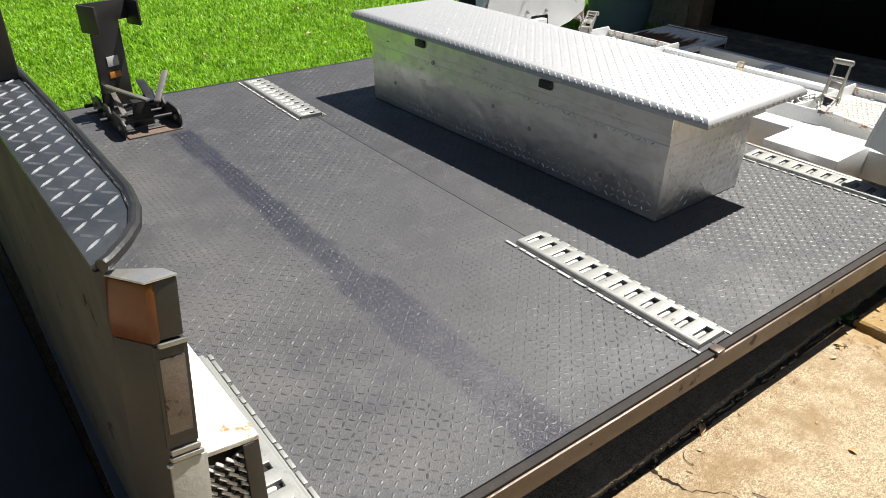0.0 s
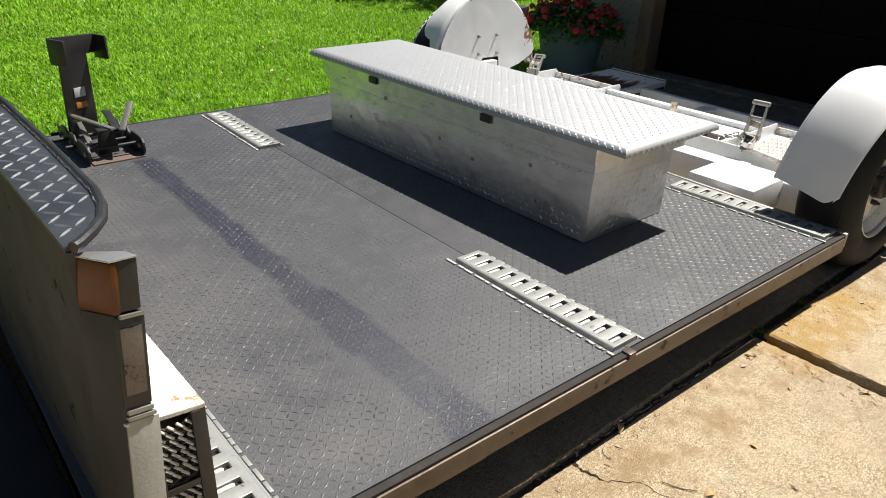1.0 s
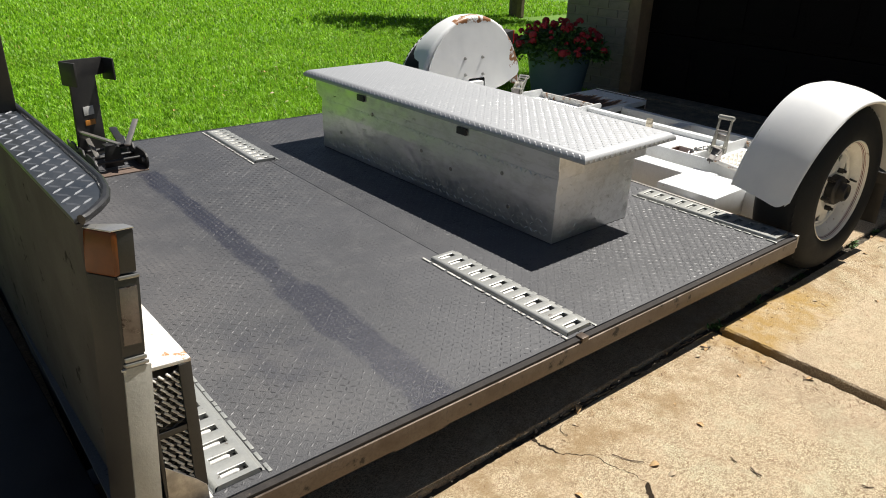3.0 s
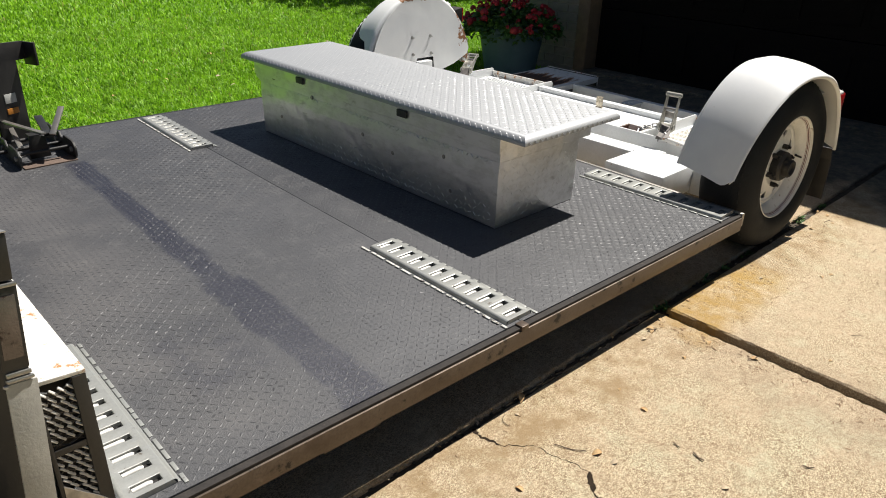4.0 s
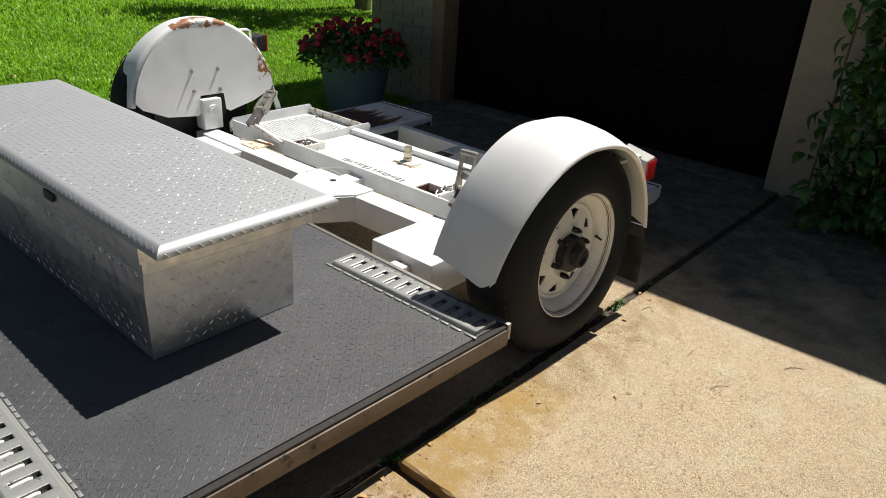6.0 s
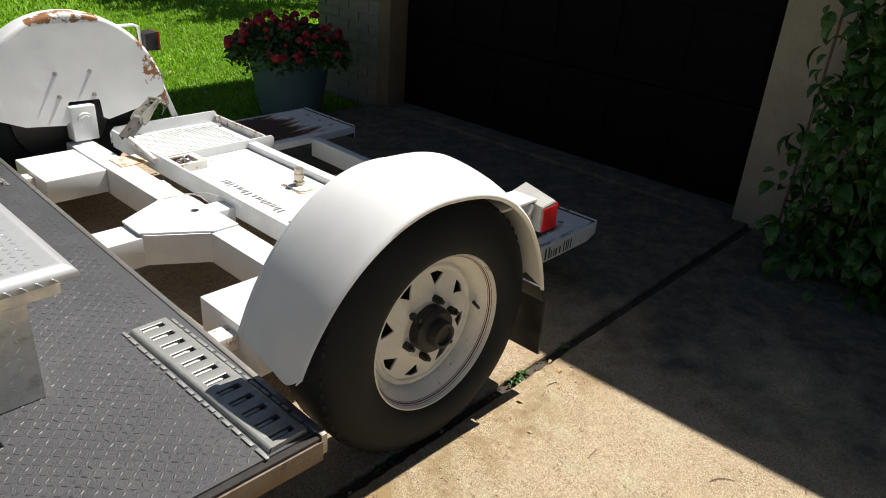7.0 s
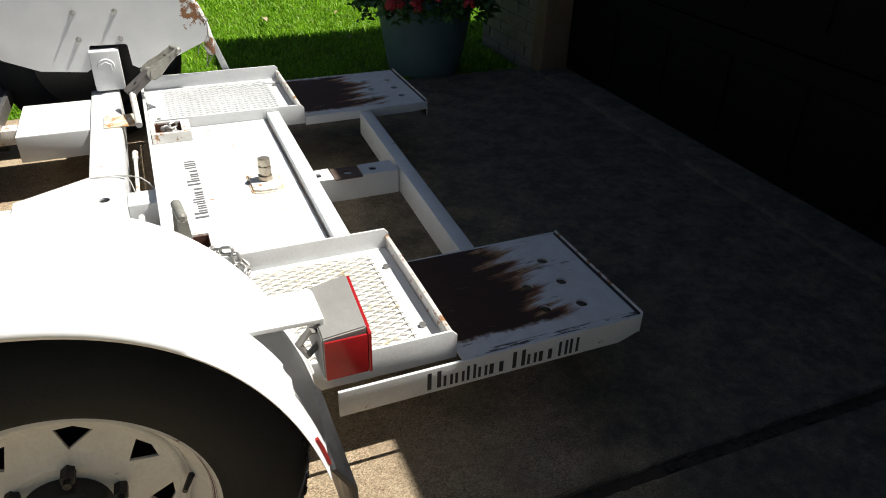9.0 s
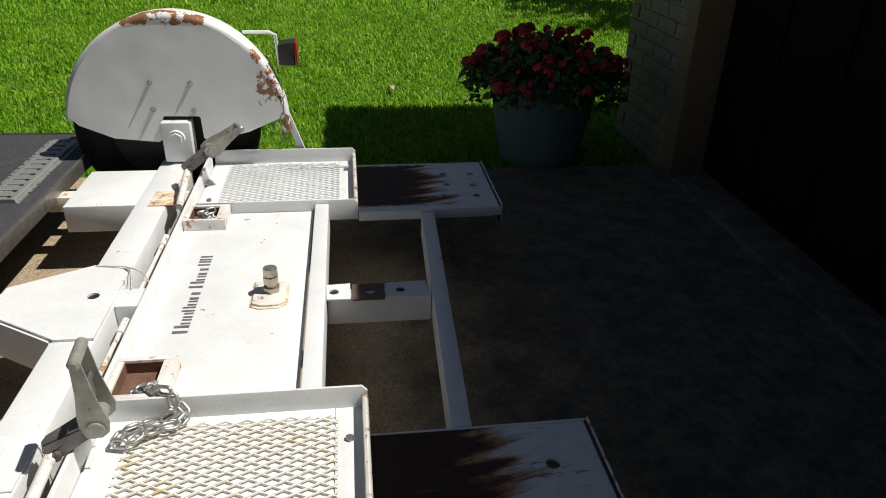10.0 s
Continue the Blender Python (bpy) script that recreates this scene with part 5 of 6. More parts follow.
# wheel pans
for near in (True, False):
    y0, y1 = (0.338, 0.800) if near else (1.806, 2.312)
    inner = y1 if near else y0
    bm = BM()
    for q in ((0.577, 0.648, y0, y1), (1.058, 1.118, y0, y1), (0.6485, 1.0575, y0, y0 + 0.03), (0.6485, 1.0575, y1 - 0.03, y1)):
        be = BM()
        box(be, *q, 0.212, 0.22, 0.0015)
        part("pan_border", be, M_WHITE, dolly)
    box(bm, 0.6487, 1.0573, y0 + 0.0305, y1 - 0.0305, 0.203, 0.2165 if near else 0.2110)
    part("pan_floor", bm, M_WHITE, dolly)
    for yy in ((y0 - 0.006, y0), (y1, y1 + 0.006)):
        bm = BM()
        prism(bm, [(0.577, 0.2), (1.128, 0.2), (1.128, 0.262), (1.116, 0.275), (0.60, 0.275), (0.577, 0.25)], "y", *yy, 0.001)
        part("pan_flange", bm, M_WHITE, dolly)
    bm = BM()
    box(bm, 1.119, 1.127, y0 + 0.001, y1 - 0.001, 0.205, 0.248, 0.002)
    pipe(bm, [(1.122, y0 + 0.002, 0.25), (1.122, (y0 + y1) / 2, 0.252), (1.122, y1 - 0.002, 0.25)], 0.007, 8)
    part("rear_lip", bm, M_WHITE_RUST, dolly)
    bm = BM()
    lx0, lx1, ly0, ly1 = 0.642, 1.064, y0 + 0.022, y1 - 0.022
    slope, step = 0.50, 0.0225
    for s in (-1, 1):
        c = ly0 - slope * 0.45
        while c < ly1 + slope * 0.45:
            pts = []
            for x in np.linspace(lx0, lx1, 30):
                y = c + s * slope * (x - (lx0 + lx1) / 2)
                if ly0 <= y <= ly1:
                    pts.append((x, y))
            if len(pts) > 1:
                (xa, ya), (xb, yb) = pts[0], pts[-1]
                d = Vector((xb - xa, yb - ya, 0))
                box(bm, 0, d.length, -0.0013, 0.0013, -0.0015, 0.0028, 0, Matrix.Translation((xa, ya, 0.2215 + 0.0012 * s)) @ Matrix.Rotation(math.atan2(d.y, d.x), 4, "Z"))
            c += step
    part("expanded_mesh", bm, M_MESH if near else M_WHITE, dolly, "white expanded metal floor, rust on its strands" if near else "white expanded metal floor")
    for bx, by in ((1.088, y0 + 0.1), (1.088, y1 - 0.1), (0.61, y0 + 0.14)):
        bm = BM()
        cyl(bm, (bx, by, 0.2195), (bx, by, 0.227), 0.009, seg=6)
        part("bolt", bm, M_ZINC, dolly)
# loading plates behind the pans
for near in (True, False):
    y0, y1 = (0.300, 0.706) if near else (1.808, 2.236)
    bm = BM()
    hs = [(1.488, 0.592, 0.0150), (1.486, 0.49, 0.0150), (1.484, 0.39, 0.0150), (1.392, 0.498, 0.0150), (1.390, 0.40, 0.0150)] if near else [(1.462, 2.128, 0.0145), (1.566, 2.121, 0.0145), (1.462, 2.022, 0.0145), (1.562, 2.014, 0.0145), (1.443, 1.921, 0.0145), (1.559, 1.913, 0.0145)]
    x1 = 1.585 if near else 1.622
    up = 0.0 if near else 0.008
    holed_plate(bm, [(1.128, y0), (x1, y0), (x1, y1), (1.128, y1)], hs, 0.213 + up, 0.2195 + up)
    part("loading_plate", bm, M_RAMP, dolly, "white loading plate burnt brown with rust and drilled")
    for yy, n in (((y0 - 0.008, y0 - 0.0005), 0), ((y1 + 0.0005, y1 + 0.008), 1)):
        bm = BM()
        prism(bm, [(0.85 if n == (0 if near else 1) else 1.13, 0.152 + 5 * up), (x1 - 0.05, 0.155 + 5 * up), (x1 + 0.006, 0.176 + 3 * up), (x1 + 0.006, 0.222 + up), (0.85 if n == (0 if near else 1) else 1.13, 0.218 + up)], "y", *yy, 0.002)
        part("side_beam", bm, M_WHITE, dolly)
    bm = BM()
    prism(bm, [(x1, 0.17), (x1 + 0.006, 0.17), (x1 + 0.006, 0.224 + up), (x1, 0.224 + up)], "y", y0, y1, 0.0015)
    lip = part("end_lip", bm, M_BLACK, dolly, "dark worn end lip")
    bm = BM()
    prism(bm, [(x1 + 0.0065, 0.17), (x1 + 0.0105, 0.17), (x1 + 0.0105, 0.229 + up), (x1 + 0.0065, 0.229 + up)], "y", y0 - 0.004, y1 + 0.004, 0.0015)
    part("lip_edge", bm, M_WHITE_RUST, lip, "chipped white edge of the lip")
bm = BM()
prism(bm, [(1.300, 0.715), (1.345, 0.715), (1.389, 1.799), (1.344, 1.799)], "z", 0.13, 0.2215, 0.004)
part("rear_beam", bm, M_WHITE, dolly)
bm = BM()
box(bm, 1.031, 1.3185, 1.262, 1.31, 0.13, 0.214, 0.004)
part("spine", bm, M_WHITE, dolly)
bm = BM()
holed_plate(bm, [(1.10, 1.245), (1.19, 1.245), (1.19, 1.327), (1.10, 1.327)], [(1.15, 1.286, 0.014)], 0.2145, 0.219)
part("lug_plate", bm, M_DARKRUST, dolly, "bare rusty lug plate")
for xa, xb, xh in ((1.031, 1.095, 1.05), (1.195, 1.309, 1.235)):
    bm = BM()
    holed_plate(bm, [(xa, 1.248), (xb, 1.244), (xb, 1.33), (xa, 1.325)], [(xh, 1.286, 0.014)], 0.216, 0.2215)
    lp = part("lug_plate", bm, M_WHITE, dolly)
    # black disc below the plate, in place of shade in its hole
    bm = BM()
    cyl(bm, (xh, 1.286, 0.2142), (xh, 1.286, 0.2155), 0.016, seg=16)
    part("hole_shade_disc", bm, M_BLACK, lp)
# pivot fitting
bm = BM()
prism(bm, [(0.832, 1.202), (0.856, 1.188), (0.91, 1.19), (0.932, 1.21), (0.930, 1.322), (0.90, 1.332), (0.832, 1.328)], "z", 0.2362, 0.2385, 0.001)
part("rust_bleed", bm, M_WEAR, dolly, "orange rust round the pivot base")
bm = BM()
prism(bm, [(0.838, 1.21), (0.86, 1.198), (0.905, 1.198), (0.924, 1.215), (0.922, 1.315), (0.838, 1.32)], "z", 0.2387, 0.244, 0.001)
base = part("pivot_base", bm, M_WHITE_RUST, dolly, "white base plate edged with rust")
bm = BM()
cyl(bm, (0.885, 1.272, 0.243), (0.885, 1.272, 0.258), 0.0235, seg=6)
cyl(bm, (0.885, 1.272, 0.258), (0.885, 1.272, 0.270), 0.015, seg=16)
cyl(bm, (0.885, 1.272, 0.268), (0.885, 1.272, 0.289), 0.0215, seg=6)
cyl(bm, (0.885, 1.272, 0.289), (0.885, 1.272, 0.294), 0.016, seg=16)
cyl(bm, (0.885, 1.272, 0.294), (0.885, 1.272, 0.313), 0.0198, 0.0185, seg=20)
cyl(bm, (0.885, 1.272, 0.313), (0.885, 1.272, 0.3145), 0.0115, seg=16)
part("pivot_fitting", bm, M_BRASS, base, "brassy threaded pivot fitting")


def marking(bm, at, ex, ey, heights, widths, gap, lift):
    """A row of plain upright bars along ex."""
    o, ex, ey = Vector(at), Vector(ex), Vector(ey)
    n = ex.cross(ey)
    u = 0.0
    for hgt, wid in zip(heights, widths):
        if hgt:
            vs = [bm.verts.new(o + ex * a + ey * b + n * lift) for a, b in ((u, 0), (u + wid, 0), (u + wid, hgt), (u, hgt))]
            bm.faces.new(vs)
        u += wid + gap


H = [1.25, .8, .8, 1.1, .8, .8, 0, 1.25, .8, .8, 0, 1.15, 1.15]
W = [.8, .55, .55, .55, .55, .85, .3, .8, .6, .85, .15, .6, .6]


def markings(at, ex, ey, hs, ws, gap, lift, material):
    """The worn lettering, as pairs of plain upright bars."""
    u = Vector(at)
    for h, w in zip(hs, ws):
        if h:
            bm = BM()
            st = 0.30 * w
            marking(bm, u, ex, ey, [h, h], [st, st], w - 2 * st, lift)
            part("marking", bm, material, dolly)
        u += Vector(ex) * (w + gap)


markings((1.043, 0.2915, 0.164), (1, 0, 0.0), (0, 0, 1), [0.037 * h for h in H], [0.040 * w for w in W], 0.0055, 0.001, M_BLACKMARK)
markings((0.695, 1.095, 0.236), (0, 1, 0), (-1, 0, 0), [0.030 * h for h in H], [0.043 * w for w in W], 0.0058, 0.0012, M_DARK)
dolly.location.x -= 0.013

# ---- wheels, fenders ----
WZ, WXC = 0.347, 0.381


def wheel_parts(root, yf, s):
    """A trailer wheel whose outer face lies at y = yf; s is +1 when the outside faces -y."""
    c = (WXC, yf, WZ)

    def prof(p):
        return [(r, s * o) for r, o in p]
    bm = BM()
    lathe(bm, prof([(0.200, 0.02), (0.212, 0.004), (0.235, -0.008), (0.270, -0.012), (0.305, -0.004), (0.330, 0.012), (0.345, 0.032), (0.352, 0.055), (0.352, 0.155), (0.345, 0.178), (0.330, 0.195), (0.29, 0.196), (0.24, 0.196), (0.205, 0.18)]), c, seg=96)
    tyre = part("tyre", bm, M_RUBBER, root, "black tyre with scuffed sidewall", 50)
    bm = BM()
    for k in range(60):
        a = 2 * math.pi * k / 60
        m = Matrix.Translation(c) @ Matrix.Rotation(a, 4, "Y") @ Matrix.Translation((0.3445, s * 0.026, 0))
        box(bm, -0.003, 0.0025, 0.001, 0.005, -0.008, 0.008, 0.0, m @ Matrix.Rotation(0.6 * s, 4, "Z"))
    part("shoulder_tread", bm, M_RUBBER, tyre, kind="stuff")
    bm = BM()
    lathe(bm, prof([(0.196, 0.19), (0.182, 0.17), (0.172, 0.10), (0.169, 0.062), (0.176, 0.048), (0.184, 0.034), (0.197, 0.026), (0.205, 0.012), (0.2085, 0.003), (0.212, 0.004), (0.2125, 0.012), (0.205, 0.024)]), c, seg=96)
    rim = part("rim", bm, M_RIM, root, "white steel rim with thin red pinstripes", 40)
    for r in (0.1985, 0.2012, 0.2036):
        bm = BM()
        o = 0.026 - 1.75 * (r - 0.197) - 0.0006
        lathe(bm, prof([(r - 0.0004, o + 0.0007), (r + 0.0004, o - 0.0007)]), c, seg=96)
        part("pinstripe", bm, M_STRIPE, rim)
    # dished centre with eight triangular windows
    bm = BM()

    def dish(r):
        return float(np.interp(r, [0.0, 0.055, 0.085, 0.10, 0.155, 0.170], [0.052, 0.052, 0.046, 0.053, 0.064, 0.060]))

    def dv(r, a):
        return bm.verts.new((c[0] + r * math.cos(a), c[1] + s * dish(r), c[2] + r * math.sin(a)))
    n, h = 8, math.pi / 8
    for k in range(n):
        a0 = 2 * math.pi * k / n - 0.25
        ri, ro = 0.098, 0.1695
        i = [dv(ri, a0 - h), dv(ri, a0), dv(ri, a0 + h)]
        o = [dv(ro, a0 + q * h) for q in (-1, -0.6, -0.2, 0.2, 0.6, 1)]
        w = [dv(0.110, a0 + 0.03), dv(0.142, a0 - 0.46 * h), dv(0.147, a0), dv(0.143, a0 + 0.44 * h)]
        for f in ((i[0], i[1], w[0]), (i[1], i[2], w[0]), (i[0], w[0], w[1], o[0]), (i[2], o[5], w[3], w[0]), (o[0], w[1], o[1]), (o[1], w[1], w[2], o[2]), (o[2], w[2], o[3]), (o[3], w[2], w[3], o[4]), (o[4], w[3], o[5])):
            bm.faces.new(f)
        j = [dv(0.085, a0 - h), dv(0.085, a0), dv(0.085, a0 + h)]
        bm.faces.new((j[0], j[1], i[1], i[0]))
        bm.faces.new((j[1], j[2], i[2], i[1]))
        q = [dv(0.05, a0 - h), dv(0.05, a0), dv(0.05, a0 + h)]
        bm.faces.new((q[0], q[1], j[1], j[0]))
        bm.faces.new((q[1], q[2], j[2], j[1]))
    bmesh.ops.remove_doubles(bm, verts=bm.verts[:], dist=0.0005)
    bmesh.ops.recalc_face_normals(bm, faces=bm.faces[:])
    ext = bmesh.ops.extrude_face_region(bm, geom=bm.faces[:])
    bmesh.ops.translate(bm, vec=(0, s * 0.005, 0), verts=[g for g in ext["geom"] if isinstance(g, bmesh.types.BMVert)])
    bmesh.ops.recalc_face_normals(bm, faces=bm.faces[:])
    part("wheel_centre", bm, M_RIM, rim, "", 28)
    bm = BM()
    lathe(bm, prof([(0.150, 0.066), (0.154, 0.0585), (0.160, 0.0555), (0.165, 0.058), (0.1695, 0.066)]), c, seg=96)
    part("centre_ridge", bm, M_RIM, rim, "", 60)
    bm = BM()
    cyl(bm, (c[0], c[1] + s * 0.10, c[2]), (c[0], c[1] + s * 0.14, c[2]), 0.165, seg=40)
    cyl(bm, (c[0], c[1] + s * 0.172, c[2]), (c[0], c[1] + s * 0.197, c[2]), 0.206, seg=48)
    part("brake_drum", bm, M_HUB, root)
    bm = BM()
    lathe(bm, prof([(0.0, 0.012), (0.052, 0.012), (0.060, 0.020), (0.063, 0.07)]), c, seg=32)
    lathe(bm, prof([(0.0, -0.004), (0.022, -0.004), (0.026, -0.014), (0.033, -0.014), (0.036, -0.006), (0.037, 0.022)]), c, seg=28)
    part("hub", bm, M_HUB, root, "greasy black hub with grease cap")
    for k in range(6):
        a = 2 * math.pi * k / 6 + 0.3
        bm = BM()
        p = Vector((c[0] + 0.079 * math.cos(a), c[1], c[2] + 0.079 * math.sin(a)))
        cyl(bm, p + Vector((0, s * 0.048, 0)), p + Vector((0, s * 0.026, 0)), 0.0105, seg=6)
        cyl(bm, p + Vector((0, s * 0.026, 0)), p + Vector((0, s * 0.016, 0)), 0.006, seg=8)
        part("lug_nut", bm, M_HUB, root)
    bm = BM()
    a = 0.04
    p = Vector((c[0] + 0.172 * math.cos(a), c[1] + s * 0.05, c[2] + 0.172 * math.sin(a)))
    cyl(bm, p, p + Vector((-0.012, -s * 0.03, 0.0)), 0.005, 0.004, seg=10)
    part("valve_stem", bm, M_TRIM, rim)


def fender_parts(root, y_out, y_in, cx, material, a_end, crest):
    """The round cover over a wheel, from the front end at 170 degrees to the back end."""
    edge, bead = (-0.012, 0.020) if crest else (-0.026, 0.006)
    s = 1 if y_in > y_out else -1
    n = 56
    a_front = 173 if crest else 154.5
    ang = [radians(a_front + (a_end - a_front) * k / n) for k in range(n + 1)]

    def rim_at(t, p, q):
        """A point of the cover: angle, width across and height over the hem's own curve."""
        u, w = math.cos(t), math.sin(t)
        if crest:
            return Vector((cx + (0.402 + 0.12 * q) * u, y_out + s * p, 0.35 + (0.442 + q) * w))
        # the trailer's cover narrows upwards, and is knocked out of line at its back
        wide, q, e = max(0.0, p) / 0.24, 0.587 * q, 0.828 if u > 0 else 1.062
        x = cx + (0.417 + 0.12 * (q + 0.073)) * math.copysign(abs(u) ** e, u) + 0.013 * wide
        z = 0.065 + (0.695 + q) * w ** e + 0.040 * abs(u) * wide
        lean = -0.119 * (x - 0.37) * (1 + 0.427 * wide) - 0.0295 * w ** 3 * (1 - 0.92 * wide)
        return Vector((x, y_out + s * 0.843 * p + lean, z))

    def hem(t, p):
        """The front corner is rounded off towards the outside."""
        return min(t, radians(a_front - (7 if crest else 4) * max(0.0, 1 - max(p, 0) / 0.05) ** 2))
    if crest:
        prof = [(0.004, -0.104), (-0.003, -0.098), (-0.004, -0.090), (0.002, -0.082), (0.010, -0.080), (0.016, -0.083), (0.022, -0.080), (0.034, -0.066), (0.055, -0.043), (0.08, -0.021), (0.11, -0.006), (0.14, 0.0), (0.17, 0.004), (0.20, 0.006), (0.222, 0.006), (0.234, 0.002), (0.24, -0.006)]
    else:
        prof = [(0.010, -0.090), (-0.001, -0.084), (-0.006, -0.073), (-0.001, -0.060), (0.006, -0.0565), (0.013, -0.0545), (0.019, -0.052), (0.026, -0.0485), (0.038, -0.043), (0.055, -0.034), (0.078, -0.025), (0.105, -0.017), (0.14, -0.011), (0.175, -0.008), (0.21, -0.007), (0.235, -0.008), (0.243, -0.015)]
    bm = BM()
    rows = []
    for t in ang:
        rows.append([bm.verts.new(rim_at(hem(t, p), p, q)) for p, q in prof])
    for r0, r1 in zip(rows, rows[1:]):
        for k in range(len(prof) - 1):
            bm.faces.new((r0[k], r1[k], r1[k + 1], r0[k + 1]))
    bmesh.ops.recalc_face_normals(bm, faces=bm.faces[:])
    bmesh.ops.solidify(bm, geom=bm.faces[:], thickness=0.003)
    skin = part("skin", bm, material, root, "", 75)
    # side sheet towards the frame, notched over the spindle bracket
    top = [(v.x, v.z) for v in (rim_at(t, 0.25, edge - 0.002) for t in ang)]
    low = [(cx + 0.375, 0.405), (cx + 0.26, 0.356), (cx + 0.11, 0.322), (cx + 0.088, 0.335), (cx + 0.084, 0.413), (cx + 0.078, 0.419), (cx - 0.048, 0.421), (cx - 0.054, 0.415), (cx - 0.058, 0.335), (cx - 0.08, 0.322), (cx - 0.24, 0.339), (cx - 0.36, 0.39)]
    bm = BM()
    top = [p for p in top if p[1] > 0.412]
    outline = top + low
    vs = [[bm.verts.new((p[0], yy, p[1])) for p in outline] for yy in (y_in - s * 0.012, y_in - s * 0.009)]
    bm.faces.new(vs[0])
    bm.faces.new(list(reversed(vs[1])))
    for k in range(len(outline)):
        q = (k + 1) % len(outline)
        bm.faces.new((vs[0][k], vs[0][q], vs[1][q], vs[1][k]))
    if crest:
        for vert in bm.verts:
            vert.co.y += s * (0.017 + 0.07 * (0.79 - vert.co.z))
    else:
        for vert in bm.verts:
            vert.co.y -= 0.170 * (vert.co.x - 0.37)
    bmesh.ops.recalc_face_normals(bm, faces=bm.faces[:])
    part("side_sheet", bm, material, root, "", 30)
    bm = BM()
    pipe(bm, [(v.x, y_in - s * 0.008 - (0 if crest else 0.170 * (v.x - 0.37)), v.z) for v in (rim_at(t, 0.25, edge + 0.002 - bead * 0.4) for t in ang)], bead, 12)
    part("inner_bead", bm, material, root, "", 60)
    if not crest:
        bm = BM()
        ring = []
        for k in range(9):
            t = radians(23.5 + 0.75 * k)
            w = 0.010 - 0.004 * abs(k - 4) / 4
            ring.append([bm.verts.new(rim_at(t, p, -0.062) + Vector((d, 0, 0.35 * d))) for p, d in ((0.012, 0.002), (0.012 + w, 0.002), (0.012 + w, 0.006), (0.012, 0.006))])
        for r0, r1 in zip(ring, ring[1:]):
            for k in range(4):
                bm.faces.new((r0[k], r0[(k + 1) % 4], r1[(k + 1) % 4], r1[k]))
        bm.faces.new(ring[0])
        bm.faces.new(list(reversed(ring[-1])))
        bmesh.ops.recalc_face_normals(bm, faces=bm.faces[:])
        part("reflector", bm, M_RED, root, "small red reflector at the back end of the hem")
    return skin


near_w = thing("road_wheel_assembly", (WXC, 0.14, 0.0), "trailer wheel with white pinstriped steel rim under a fender", "wheel", "trailer wheels")
wheel_parts(near_w, 0.011, 1)
near_w.rotation_euler[2] = radians(-1.7)
far_w = thing("road_wheel_assembly", (WXC, 2.44, 0.0), "trailer wheel, mostly hidden behind the rusty fender", "wheel", "trailer wheels")
wheel_parts(far_w, 2.565, -1)
near_f = thing("wheel_fender", (0.37, 0.1, 0.35), "round white steel fender with rolled rim over the wheel", "fender", "wheel fenders")
fender_parts(near_f, 0.016, 0.228, 0.351, M_FENDER, 22.5, False)
far_f = thing("wheel_fender", (0.44, 2.44, 0.35), "round white steel fender, rust flaking along its crest", "fender", "wheel fenders")
fender_parts(far_f, 2.570, 2.330, 0.450, M_FENDER_R, -1, True)
for fx, fz in ((0.366, 0.546), (0.512, 0.543), (0.366, 0.447), (0.514, 0.441)):
    bm = BM()
    yb = 2.324 - 0.07 * (0.79 - fz)
    cyl(bm, (fx, yb, fz), (fx, yb - 0.004, fz), 0.0115, 0.0105, 12)
    cyl(bm, (fx, yb - 0.004, fz), (fx, yb - 0.011, fz), 0.007, seg=6)
    cyl(bm, (fx, yb - 0.011, fz), (fx, yb - 0.019, fz), 0.004, seg=8)
    part("bolt", bm, M_CHAIN, far_f)
# spindle brackets
for yb, s, xc in ((0.27, 1, 0.464), (2.308, -1, 0.443)):
    bm = BM()
    box(bm, xc - 0.054, xc + 0.054, yb - 0.045, yb + 0.035, 0.2485, 0.415 if s > 0 else 0.405, 0.007)
    br = part("spindle_bracket", bm, M_WHITE, dolly)
    bm = BM()
    yy = yb + (0.035 if s > 0 else -0.045)
    cyl(bm, (xc, yy, 0.345), (xc, yy + s * 0.010, 0.345), 0.032, 0.030, 28)
    cyl(bm, (xc, yy + s * 0.010, 0.345), (xc, yy + s * 0.016, 0.345), 0.023, 0.022, 6)
    part("spindle_cap", bm, M_WHITE, br)
# mud flap, lamp brackets, lamps
bm = BM()
prism(bm, [(0.748, 0.36), (0.757, 0.36), (0.789, 0.305), (0.797, 0.115), (0.788, 0.115), (0.780, 0.30)], "y", -0.018, 0.22, 0.001)
part("mud_flap", bm, M_TRIM, near_f, "black rubber mud flap")


